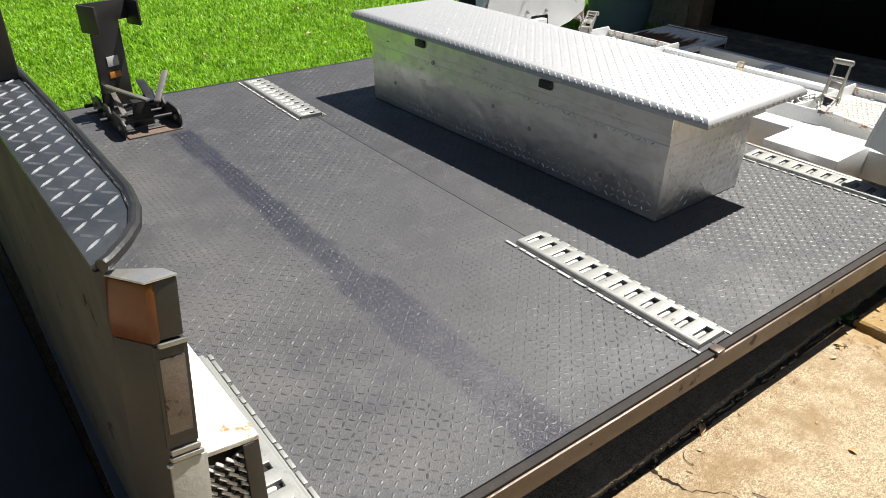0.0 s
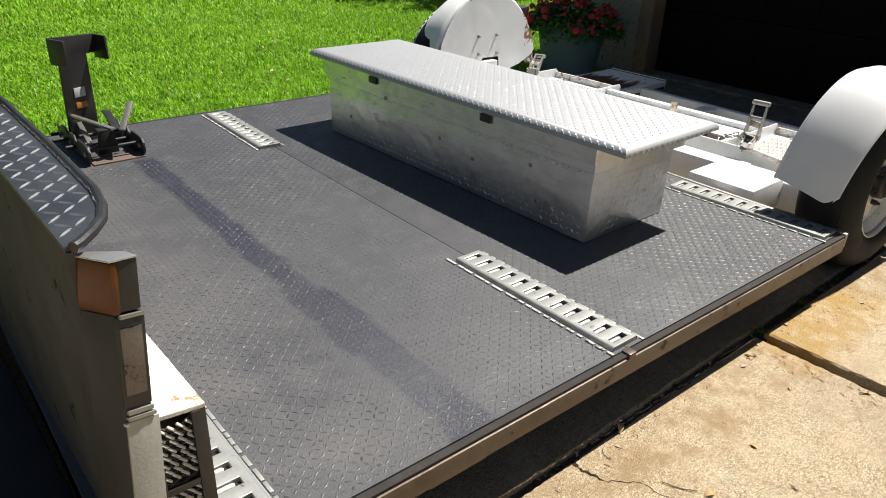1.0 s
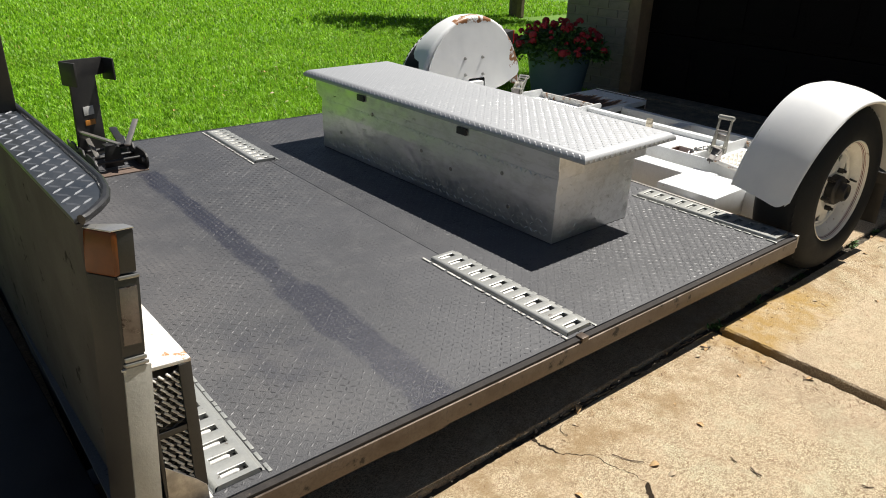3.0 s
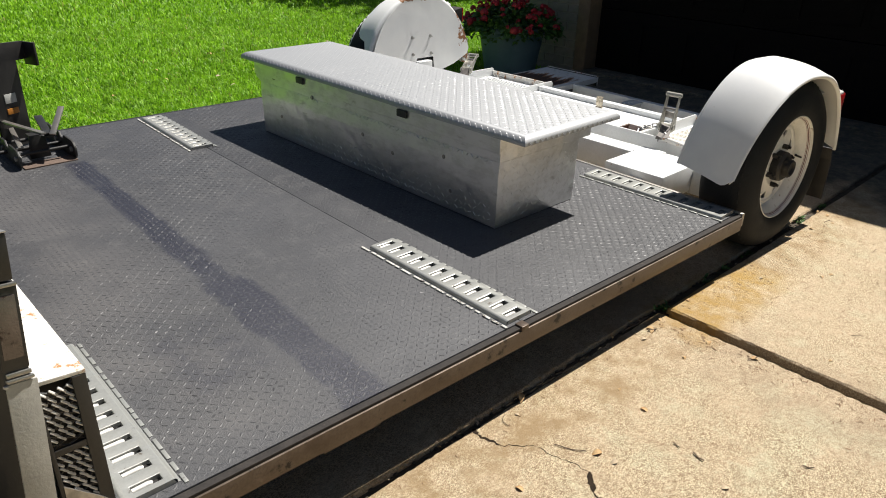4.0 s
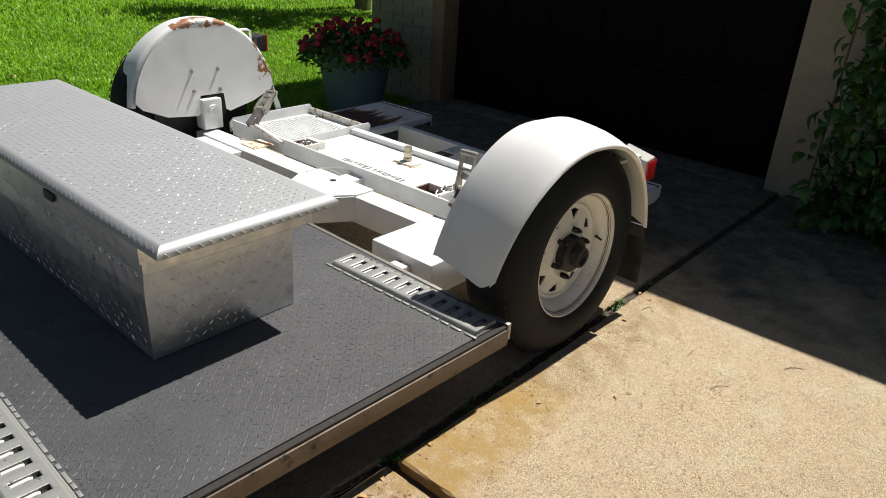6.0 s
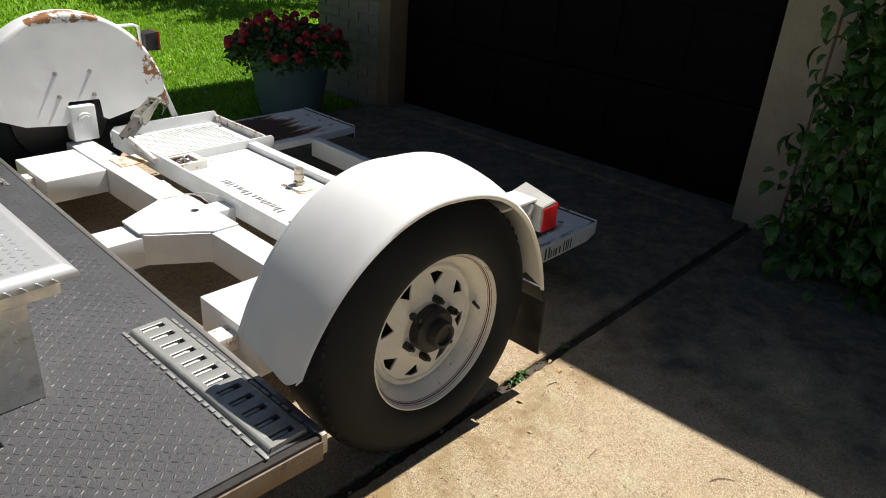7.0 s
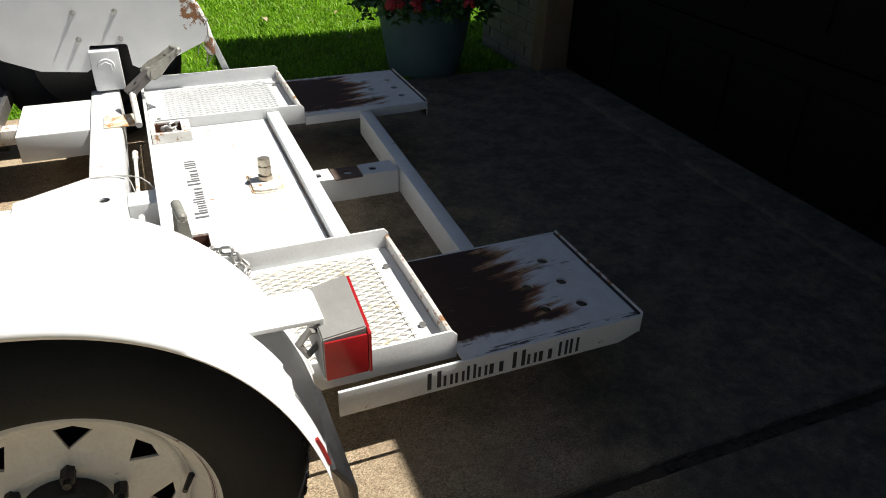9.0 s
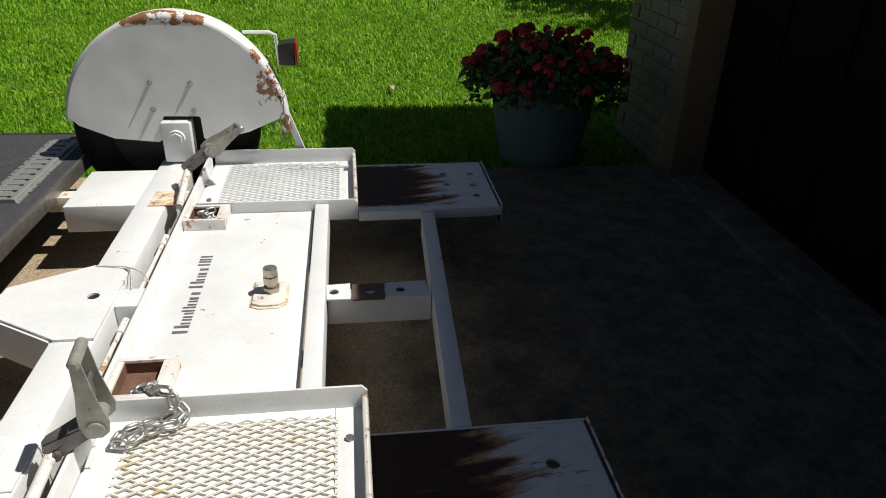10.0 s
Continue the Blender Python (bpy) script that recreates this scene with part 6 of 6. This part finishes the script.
def tail_lamp(root, x, y, z, side_lens):
    if not side_lens:
        bm = BM()
        prism(bm, [(x - 0.062, z - 0.042), (x, z - 0.045), (x, z + 0.045), (x - 0.062, z + 0.035)], "y", y - 0.045, y + 0.045, 0.004)
        lamp = part("tail_lamp", bm, M_BLACK, root, "tail lamp in a dark housing")
        bm = BM()
        box(bm, x + 0.0005, x + 0.011, y - 0.044, y + 0.044, z - 0.044, z + 0.043, 0.004)
        part("lens", bm, M_RED, lamp, "red lens")
        return
    # a housing whose grey hood leans down to a red side lens, with a thin red lens round the back
    bm = BM()
    low = [bm.verts.new((x + dx, y + dy, z - 0.042)) for dx, dy in ((-0.066, -0.056), (0, -0.056), (0, 0.056), (-0.066, 0.056))]
    high = [bm.verts.new((x + dx, y + dy, z + dz)) for dx, dy, dz in ((-0.066, -0.054, 0.031), (0, -0.052, 0.036), (0, 0.056, 0.060), (-0.066, 0.056, 0.046))]
    bm.faces.new(list(reversed(low)))
    bm.faces.new(high)
    for k in range(4):
        bm.faces.new((low[k], low[(k + 1) % 4], high[(k + 1) % 4], high[k]))
    bmesh.ops.bevel(bm, geom=bm.edges[:], offset=0.002, segments=2, affect="EDGES")
    lamp = part("tail_lamp", bm, M_LAMPGREY, root, "tail lamp in a grey housing")
    bm = BM()
    prism(bm, [(y - 0.058, z - 0.045), (y + 0.057, z - 0.045), (y + 0.057, z + 0.055), (y - 0.050, z + 0.032), (y - 0.058, z + 0.026)], "x", x + 0.0005, x + 0.006, 0.002)
    part("lens", bm, M_RED, lamp, "red lens")
    bm = BM()
    box(bm, x - 0.064, x - 0.001, y - 0.0605, y - 0.0565, z - 0.041, z + 0.028, 0.0015)
    part("lens", bm, M_RED, lamp, "red side lens")


bm = BM()
prism(bm, [(0.56, 0.609), (0.768, 0.603), (0.768, 0.485), (0.762, 0.485), (0.762, 0.596), (0.56, 0.602)], "y", 0.042, 0.122, 0.001)
part("lamp_bracket", bm, M_WHITE, near_f)
bm = BM()
pipe(bm, [(0.760, 0.055, 0.575), (0.745, 0.040, 0.588), (0.728, 0.038, 0.57), (0.74, 0.040, 0.545), (0.760, 0.055, 0.55)], 0.006, 6)
part("wire", bm, M_WIRE, near_f)
tail_lamp(near_f, 0.823, 0.069, 0.556, True)
bm = BM()
pipe(bm, [(0.70, 2.46, 0.70), (0.80, 2.46, 0.70), (0.822, 2.46, 0.69), (0.83, 2.46, 0.57)], 0.007, 8)
part("lamp_bracket", bm, M_WHITE, far_f)
tail_lamp(far_f, 0.893, 2.46, 0.625, False)
bm = BM()
prism(bm, [(0.83, 0.46), (0.85, 0.46), (0.925, 0.24), (0.895, 0.24)], "y", 2.33, 2.345, 0.001)
part("stay", bm, M_WHITE, far_f)
rnd = random.Random(3)
for k in range(4):
    pts, p = [], Vector((0.80 + 0.012 * k, 2.318, 0.56 - 0.02 * k))
    for i in range(9):
        pts.append(p.copy())
        p += Vector((rnd.uniform(-0.03, 0.018), rnd.uniform(-0.006, 0.004), -0.03 + rnd.uniform(-0.012, 0.02)))
    bm = BM()
    pipe(bm, pts, 0.0022, 5)
    part("wire", bm, M_WIRE, far_f)
bm = BM()
pipe(bm, [(0.371, 1.439, 0.249), (0.418, 1.431, 0.251), (0.454, 1.422, 0.253), (0.488, 1.396, 0.258), (0.518, 1.366, 0.260), (0.538, 1.335, 0.254), (0.552, 1.302, 0.244)], 0.0019, 6)
pipe(bm, [(0.454, 1.420, 0.252), (0.475, 1.398, 0.256), (0.486, 1.365, 0.254), (0.495, 1.318, 0.240)], 0.0016, 6)
part("wire", bm, M_ZINC_L, dolly)


# ---- ratchet binders and chains ----
def ratchet(at, top, rod_end, label, ax=(1, 0, 0), wide=0.026, gap=0.026, pin=None):
    at, top, rod_end = Vector(at), Vector(top), Vector(rod_end)
    pin = Vector(pin) if pin else at + (rod_end - at).normalized() * 0.09
    root = thing("ratchet_binder", at, label, "ratchet", "ratchet binders")
    d = (top - at).normalized()
    ax = Vector(ax)
    side = d.cross(ax).normalized()
    ln = (top - at).length
    for s in (-1, 1):
        # a plate that widens from the grip down to the spool
        bm = BM()
        off = ax * (s * gap)
        shape = [(-0.024, -0.010), (-0.018, -0.022), (0.0, -0.027), (0.030, -0.026), (ln * 0.55, -wide * 0.50), (ln * 0.85, -wide * 0.36), (ln + 0.004, -wide * 0.30), (ln + 0.010, 0.0), (ln + 0.004, wide * 0.30), (ln * 0.85, wide * 0.36), (ln * 0.55, wide * 0.46), (0.040, 0.022), (0.012, 0.027), (-0.012, 0.022), (-0.024, 0.008)]
        rows = [[bm.verts.new(at + off + ax * k + d * u + side * w) for u, w in shape] for k in (-0.0018, 0.0018)]
        bm.faces.new(rows[0])
        bm.faces.new(list(reversed(rows[1])))
        for k in range(len(shape)):
            q = (k + 1) % len(shape)
            bm.faces.new((rows[0][k], rows[0][q], rows[1][q], rows[1][k]))
        bmesh.ops.recalc_face_normals(bm, faces=bm.faces[:])
        part("side_plate", bm, M_BINDER, root)
    bm = BM()
    cyl(bm, top - ax * (gap + 0.006), top + ax * (gap + 0.006), 0.0112, seg=16)
    for k in (-1, 1):
        cyl(bm, top + ax * (k * (gap + 0.006)), top + ax * (k * (gap + 0.0105)), 0.0112, 0.0062, seg=16)
    part("grip", bm, M_BINDER, root)
    bm = BM()
    cyl(bm, at - ax * (gap + 0.008), at + ax * (gap + 0.008), 0.016, seg=18)
    cyl(bm, at - ax * (gap + 0.016), at - ax * (gap + 0.008), 0.012, seg=6)
    part("spool", bm, M_BINDER, root)
    bm = BM()
    mid = at + d * 0.09
    cyl(bm, mid - ax * 0.028, mid + ax * 0.028, 0.006, seg=10)
    slab_between(bm, at + d * 0.045, at + d * 0.075, 0.044, 0.006, ax)
    part("pawl", bm, M_STEEL, root)
    bm = BM()
    e = (pin - at).normalized()
    across = Vector((e.y, -e.x, 0.0)).normalized()
    reach = (pin - at).length + 0.016
    holed_plate(bm, [(0.0, -0.022), (reach - 0.01, -0.026), (reach, -0.016), (reach, 0.016), (reach - 0.01, 0.026), (0.0, 0.022)], [(reach * 0.62, 0.004, 0.0085)], 0.012, 0.015)
    for k in (-1, 1):
        box(bm, 0.012, reach, k * 0.021 - 0.002, k * 0.021 + 0.002, -0.012, 0.0125, 0.001)
    up = e.cross(across)
    if up.z < 0:
        across, up = -across, -up
    bmesh.ops.transform(bm, matrix=Matrix.Translation(at) @ Matrix((e, across, up)).transposed().to_4x4(), verts=bm.verts[:])
    cyl(bm, pin - across * 0.034, pin + across * 0.034, 0.009, seg=10)
    part("clevis", bm, M_CLEVIS, root, "dark worn steel clevis with a hole")
    bm = BM()
    cyl(bm, pin, rod_end, 0.0115, seg=14)
    part("rod", bm, M_WHITE_RUST, root, "pale rusty rod")
    return root


ratchet((0.606, 0.694, 0.322), (0.604, 0.680, 0.481), (0.527, 0.42, 0.262), "upright steel ratchet binder with pale rod", (0.10, -0.995, 0), 0.032, 0.030, (0.530, 0.662, 0.286))
ratchet((0.600, 2.065, 0.368), (0.700, 2.112, 0.434), (0.530, 1.80, 0.265), "steel ratchet binder leaning over a clean wheel pan", (0.42, -0.88, 0.0), 0.034, 0.024, (0.522, 2.035, 0.312))


def chain(root_label, pts, r=0.0042, ln=0.039, wd=0.026):
    pts = [Vector(p) for p in pts]
    root = thing("chain", pts[0], root_label, "chain", "chains")
    bm = BM()
    k = 14
    pipe(bm, [((ln - wd) / 2 * (1 if -math.pi / 2 < a < math.pi / 2 else -1) + (wd / 2 - r) * math.cos(a), (wd / 2 - r) * math.sin(a), 0) for a in [2 * math.pi * i / k - math.pi + 0.2 for i in range(k)]], r, 7, True)
    me = mesh_of("chain_link", bm, M_CHAIN, 60)
    odd = False
    for a, b in zip(pts, pts[1:]):
        d = b - a
        n = max(1, round(d.length / (ln * 0.72)))
        for q in range(n):
            p = a + d * ((q + 0.5) / n)
            m = Matrix.Translation(p) @ d.to_track_quat("X", "Z").to_matrix().to_4x4() @ Matrix.Rotation(radians(75 if odd else 8), 4, "X")
            piece("chain_link", me, root, m)
            odd = not odd
    return root


heap = [(0.60, 0.835, 0.252), (0.63, 0.85, 0.262), (0.615, 0.825, 0.268), (0.65, 0.838, 0.272), (0.645, 0.83, 0.275), (0.668, 0.808, 0.283), (0.70, 0.795, 0.286), (0.705, 0.775, 0.255), (0.675, 0.765, 0.238), (0.64, 0.755, 0.238), (0.61, 0.735, 0.24), (0.60, 0.705, 0.238), (0.625, 0.70, 0.238), (0.655, 0.725, 0.245), (0.685, 0.738, 0.243), (0.715, 0.748, 0.238), (0.73, 0.775, 0.24), (0.71, 0.79, 0.262)]
chain("coiled grey steel chain spilling from its box", [(px + 0.012, py + 0.008, pz + 0.002) for px, py, pz in heap])
chain("grey steel chain lying in its box", [(0.595, 1.705, 0.246), (0.635, 1.765, 0.250), (0.655, 1.715, 0.250), (0.60, 1.755, 0.258), (0.64, 1.71, 0.264), (0.605, 1.73, 0.270), (0.65, 1.76, 0.268)])

# ---- flower pot ----
pot = thing("flower_pot", (2.065, 3.0, -0.03), "blue-grey plastic planter of red flowers beside the garage", "flower pot")
bm = BM()
lathe(bm, [(0.0, 0.0), (0.195, 0.0), (0.205, 0.02), (0.268, 0.375), (0.286, 0.38), (0.289, 0.415), (0.276, 0.42), (0.255, 0.385), (0.0, 0.375)], (2.065, 3.0, -0.028), "z", 48)
part("planter", bm, M_POT, pot)


def leaf_mesh(name, material, length, width, curl):
    bm = BM()
    rows = []
    for i in range(5):
        t = i / 4
        w = width / 2 * math.sin(math.pi * min(1, t * 0.92 + 0.06)) ** 0.8
        z = curl * length * (t - t * t * 1.4)
        rows.append([bm.verts.new((t * length, q * w, z + abs(q) * w * 0.35)) for q in (-1, 0, 1)])
    for a, b in zip(rows, rows[1:]):
        for k in range(2):
            bm.faces.new((a[k], b[k], b[k + 1], a[k + 1]))
    return mesh_of(name, bm, material, 60)


def scatter(me, poses):
    """Many copies of a mesh in one: vertices and faces."""
    co = np.empty(len(me.vertices) * 3)
    me.vertices.foreach_get("co", co)
    co = co.reshape(-1, 3)
    fs = [tuple(p.vertices) for p in me.polygons]
    verts, faces = [], []
    for m in poses:
        a = np.array(m.to_3x3())
        n = len(verts)
        verts += (co @ a.T + np.array(m.translation)).tolist()
        faces += [tuple(i + n for i in f) for f in fs]
    return verts, faces


rnd = random.Random(21)
pl = leaf_mesh("leaf", M_LEAF, 0.05, 0.034, 0.5)
poses = []
for k in range(1500):
    a, r = rnd.uniform(0, 2 * math.pi), math.sqrt(rnd.random())
    rr = 0.385 * r
    z = 0.375 + 0.17 * (1 - r ** 2.2) * rnd.uniform(0.3, 1.0) + rnd.uniform(-0.03, 0.03)
    if rr > 0.29 and rnd.random() < 0.5:
        z -= rnd.uniform(0.0, 0.09)
    poses.append(pose(2.065 + rr * math.cos(a), 3.0 + rr * math.sin(a), z, rnd.uniform(-40, 40), rnd.uniform(-60, 30), math.degrees(a) + rnd.uniform(-70, 70)) @ Matrix.Scale(rnd.uniform(0.7, 1.3), 4))
raw_part("foliage", *scatter(pl, poses), M_LEAF, pot)
bm = BM()
for k in range(26):
    a, b = rnd.uniform(0, 2 * math.pi), rnd.uniform(0.1, 1.5)
    d = Vector((math.cos(a) * math.cos(b), math.sin(a) * math.cos(b), math.sin(b)))
    m = Matrix.Translation(d * 0.024) @ d.to_track_quat("Z", "Y").to_matrix().to_4x4()
    vs = [bm.verts.new(m @ Vector((0.016 * math.cos(q), 0.016 * math.sin(q), 0.004 * (i % 2)))) for i, q in enumerate([2 * math.pi * i / 6 for i in range(6)])]
    bm.faces.new(vs)
bl = mesh_of("blossom", bm, M_PETAL)
for k in range(95):
    a, r = rnd.uniform(0, 2 * math.pi), math.sqrt(rnd.random())
    z = 0.40 + 0.17 * (1 - r ** 2.4) + rnd.uniform(-0.04, 0.05)
    piece("blossom", bl, pot, pose(2.065 + 0.40 * r * math.cos(a), 3.0 + 0.40 * r * math.sin(a), z, rnd.uniform(-35, 35), rnd.uniform(-35, 35), rnd.uniform(0, 360)) @ Matrix.Scale(rnd.uniform(0.6, 1.15), 4))

# ---- vine on the stucco wall ----
vine = thing("climbing_vine", (2.45, -0.35, 0.0), "leafy green climbing vine on thin stakes by the wall", "vine")
for x, y, hgt in ((2.47, -0.12, 1.9), (2.35, -0.42, 1.7), (2.5, -0.75, 1.9)):
    bm = BM()
    cyl(bm, (x, y, 0.0), (x - 0.01, y - 0.02, hgt), 0.006, 0.005, 8)
    part("stake", bm, M_BARK, vine)
for k in range(5):
    pts, p = [], Vector((2.44 - 0.04 * k, -0.25 - 0.09 * k, 0.0))
    for i in range(14):
        pts.append(p.copy())
        p += Vector((rnd.uniform(-0.04, 0.04), rnd.uniform(-0.035, 0.045), 0.12))
    bm = BM()
    pipe(bm, pts, 0.005, 6)
    part("stem", bm, M_LEAF_V, vine)
vl = leaf_mesh("leaf", M_LEAF_V, 0.082, 0.056, 0.5)


def vine_pose(near):
    z = rnd.uniform(0.0, 1.75)
    spread = 0.42 if z < 1.2 else 0.36
    x = 2.38 + rnd.gauss(0, 0.11) - (0.05 if near else 0)
    y = -0.56 + rnd.uniform(-1, 1) * spread * rnd.uniform(0.6, 1.15)
    return pose(x, y, z, rnd.uniform(-30, 30), rnd.uniform(-10, 75), rnd.uniform(100, 280)) @ Matrix.Scale(rnd.uniform(0.5, 1.15), 4)


for k in range(290):
    piece("leaf", vl, vine, vine_pose(True))
raw_part("foliage", *scatter(vl, [vine_pose(False) for k in range(2600)]), M_LEAF_V, vine)

# ---- tree behind the house, whose shade streaks the lawn ----
tree = thing("tree", (6.3, 7.6, -0.05), "leafy tree behind the house shading the lawn", "tree")
bm = BM()
pipe(bm, [(6.3, 7.6, -0.05), (6.34, 7.62, 1.2), (6.25, 7.55, 2.3)], 0.13, 10)
part("trunk", bm, M_BARK, tree)
tl = leaf_mesh("leaf", M_LEAF, 0.17, 0.07, 0.4)
poses = []
for k in range(16):
    a, el = rnd.uniform(0, 2 * math.pi), rnd.uniform(0.1, 1.2)
    e = Vector((6.25 + 1.5 * math.cos(a) * math.cos(el), 7.55 + 1.9 * math.sin(a) * math.cos(el), 2.4 + 1.6 * math.sin(el)))
    bm = BM()
    s0 = Vector((6.25, 7.55, 2.25))
    pipe(bm, [s0, s0.lerp(e, 0.5) + Vector((0, 0, 0.15)), e], 0.03, 6)
    part("limb", bm, M_BARK, tree)
    for q in range(130):
        t = rnd.uniform(0.35, 1.1)
        p = s0.lerp(e, t) + Vector((rnd.gauss(0, 0.2), rnd.gauss(0, 0.2), rnd.gauss(0, 0.16)))
        poses.append(pose(*p, rnd.uniform(-60, 60), rnd.uniform(-60, 60), rnd.uniform(0, 360)))
raw_part("crown", *scatter(tl, poses), M_LEAF, tree)

# ---- litter ----
dl = leaf_mesh("leaf", M_DRYLEAF, 0.036, 0.02, 0.7)
pc = leaf_mesh("leaf", M_PALE, 0.03, 0.018, 0.5)


def litter(me, x, y, z, sc, cat, label, group):
    ob = new("fallen_leaf", me)
    ob.matrix_basis = pose(x, y, z, rnd.uniform(-12, 12), rnd.uniform(-12, 12), rnd.uniform(0, 360)) @ Matrix.Scale(sc, 4)
    return tagged(ob, label, cat, group)


for k in range(36):
    x = rnd.uniform(-1.9, 1.0)
    y = rnd.uniform(-1.2, 0.0) if k % 3 else rnd.uniform(-0.05, 0.06)
    base_z = 0.001 if x > -0.418 else -0.015
    if y > 0.03:
        base_z = -0.028
    litter(pc if k % 4 == 0 else dl, x, y, base_z, rnd.uniform(0.35, 0.85), "leaf", "small dry brown leaf on the concrete", "litter on the driveway")
litter(pc, 1.363, 4.284, 0.0, 2.6, "leaf", "pale fallen leaf on the lawn", "litter on the lawn")
for k in range(14):
    litter(dl if k % 2 else pc, rnd.uniform(-1.5, 2.2), rnd.uniform(3.0, 5.6), -0.012, rnd.uniform(0.8, 1.8), "leaf", "dry leaf lying in the lawn", "litter on the lawn")
for x, y, sc, me in ((-0.649, -0.017, 0.75, pc), (-0.486, -0.174, 0.7, dl), (-0.477, -0.313, 0.9, dl), (-1.253, 0.009, 0.5, pc), (-1.194, -0.296, 0.8, pc), (-0.752, 0.030, 0.6, pc), (-0.79, 0.036, 0.55, pc)):
    litter(me, x, y, -0.0145, sc, "leaf", "curled dry leaf on the concrete by the joint", "litter on the driveway")


for k in range(34):
    x = rnd.uniform(-1.95, -0.46)
    litter(pc if k % 3 else dl, x, rnd.uniform(0.044, 0.064), -0.006, rnd.uniform(0.22, 0.5), "leaf", "crumbled leaf bit caught in the joint", "litter in the joint")
litter(dl, -1.18, 0.052, -0.004, 0.95, "leaf", "curled orange-brown leaf in the joint", "litter in the joint")


def twig(x0, y0, x1, y1, r, bow):
    """A dry twig between two points of the driveway, bowed a little sideways."""
    z = 0.0015 if x0 > -0.418 else -0.0145
    bm = BM()
    pipe(bm, [(x0 + (x1 - x0) * q + (y1 - y0) * bow * math.sin(3.1 * q), y0 + (y1 - y0) * q - (x1 - x0) * bow * math.sin(3.1 * q), z + r * (1 + 0.6 * math.sin(9 * q))) for q in (0, 0.2, 0.4, 0.6, 0.8, 1)], r, 5)
    solid("twig", bm, M_BARK, "thin dry twig on the concrete", "twig")


for tw in ((-0.64, 0.052, -0.52, 0.047, 0.0022, 0.04), (-0.62, 0.058, -0.505, 0.044, 0.0016, -0.05), (-0.66, 0.049, -0.55, 0.054, 0.0018, 0.02), (-1.274, 0.026, -1.304, -0.017, 0.0009, 0.25), (-1.268, -0.145, -1.226, -0.218, 0.0014, 0.06), (-1.018, -0.412, -1.026, -0.446, 0.0022, 0.1), (-1.023, -0.357, -1.029, -0.377, 0.0018, 0.0), (-0.850, -0.628, -0.836, -0.652, 0.0018, 0.1), (-0.585, -0.003, -0.560, -0.020, 0.0030, 0.05), (-0.49, -0.31, -0.46, -0.325, 0.0022, 0.15)):
    twig(*tw)
for k in range(10):
    x, y = rnd.uniform(-0.35, 0.95), rnd.uniform(-1.0, 0.0)
    a, ln = rnd.uniform(-0.9, 0.5), rnd.uniform(0.015, 0.07)
    twig(x, y, x + ln * math.cos(a), y + ln * math.sin(a), rnd.uniform(0.0006, 0.0014), rnd.uniform(-0.2, 0.2))
wl = leaf_mesh("leaf", M_LEAF, 0.022, 0.010, 0.6)
for x in (-0.10, -0.40, -0.43, 0.06, 0.25, 0.78, 0.82, 1.05):
    wd = thing("weed", (x, 0.045, -0.03), "small green weed in the driveway joint", "weed", "weeds in the joint")
    raw_part("leaves", *scatter(wl, [pose(x + rnd.gauss(0, 0.02), 0.045 + rnd.gauss(0, 0.008), -0.03 + rnd.uniform(0, 0.02), rnd.uniform(-20, 20), rnd.uniform(-80, 0), rnd.uniform(0, 360)) for q in range(13)]), M_LEAF, wd)
bm = BM()
for k in range(500):
    x = rnd.uniform(-2.2, 2.4)
    y = rnd.uniform(0.03, 0.065)
    r = rnd.uniform(0.002, 0.007)
    bmesh.ops.create_icosphere(bm, subdivisions=1, radius=r, matrix=Matrix.Translation((x, y, -0.022 + r * 0.4)) @ Matrix.Diagonal((1.4, 1, 0.6, 1)))
solid("joint_grit", bm, M_SOIL, "loose grit and bark bits along the driveway joint", "grit", "stuff")
verts, faces = [], []
for k in range(400):
    x, y = (-0.447 - abs(rnd.gauss(0, 0.075)), rnd.uniform(-1.3, 0.0)) if k % 3 else (rnd.uniform(-2.0, 1.3), 0.018 - abs(rnd.gauss(0, 0.028)) + (0.024 if k % 2 else 0.0))
    z = -0.0145 if x < -0.44 else 0.0012
    if y > 0.022:
        z = -0.021
    if -0.46 < x < -0.40:
        continue
    a, ln, w = rnd.uniform(0, math.pi), rnd.uniform(0.002, 0.009), rnd.uniform(0.0006, 0.0016)
    n = len(verts)
    dx, dy = math.cos(a), math.sin(a)
    for p, q, hh in ((-ln, -w, 0), (ln, -w, 0.001), (ln, w, 0.001), (-ln, w, 0), (0, 0, 0.0013)):
        verts.append((x + dx * p - dy * q, y + dy * p + dx * q, z + hh))
    faces += [(n, n + 1, n + 4), (n + 1, n + 2, n + 4), (n + 2, n + 3, n + 4), (n + 3, n, n + 4)]
for k in range(520):
    x, y = rnd.uniform(-0.38, 1.35), -abs(rnd.gauss(0, 0.55))
    a, ln, w = rnd.uniform(0, math.pi), rnd.uniform(0.0015, 0.006), rnd.uniform(0.0008, 0.002)
    n = len(verts)
    dx, dy = math.cos(a), math.sin(a)
    for p, q, hh in ((-ln, -w, 0), (ln, -w, 0.001), (ln, w, 0.001), (-ln, w, 0), (0, 0, 0.0018)):
        verts.append((x + dx * p - dy * q, y + dy * p + dx * q, 0.0006 + hh))
    faces += [(n, n + 1, n + 4), (n + 1, n + 2, n + 4), (n + 2, n + 3, n + 4), (n + 3, n, n + 4)]
raw_part("bark_litter", verts, faces, M_LINT, None, "stuff", "fine brown bark and leaf bits along the slab joint")
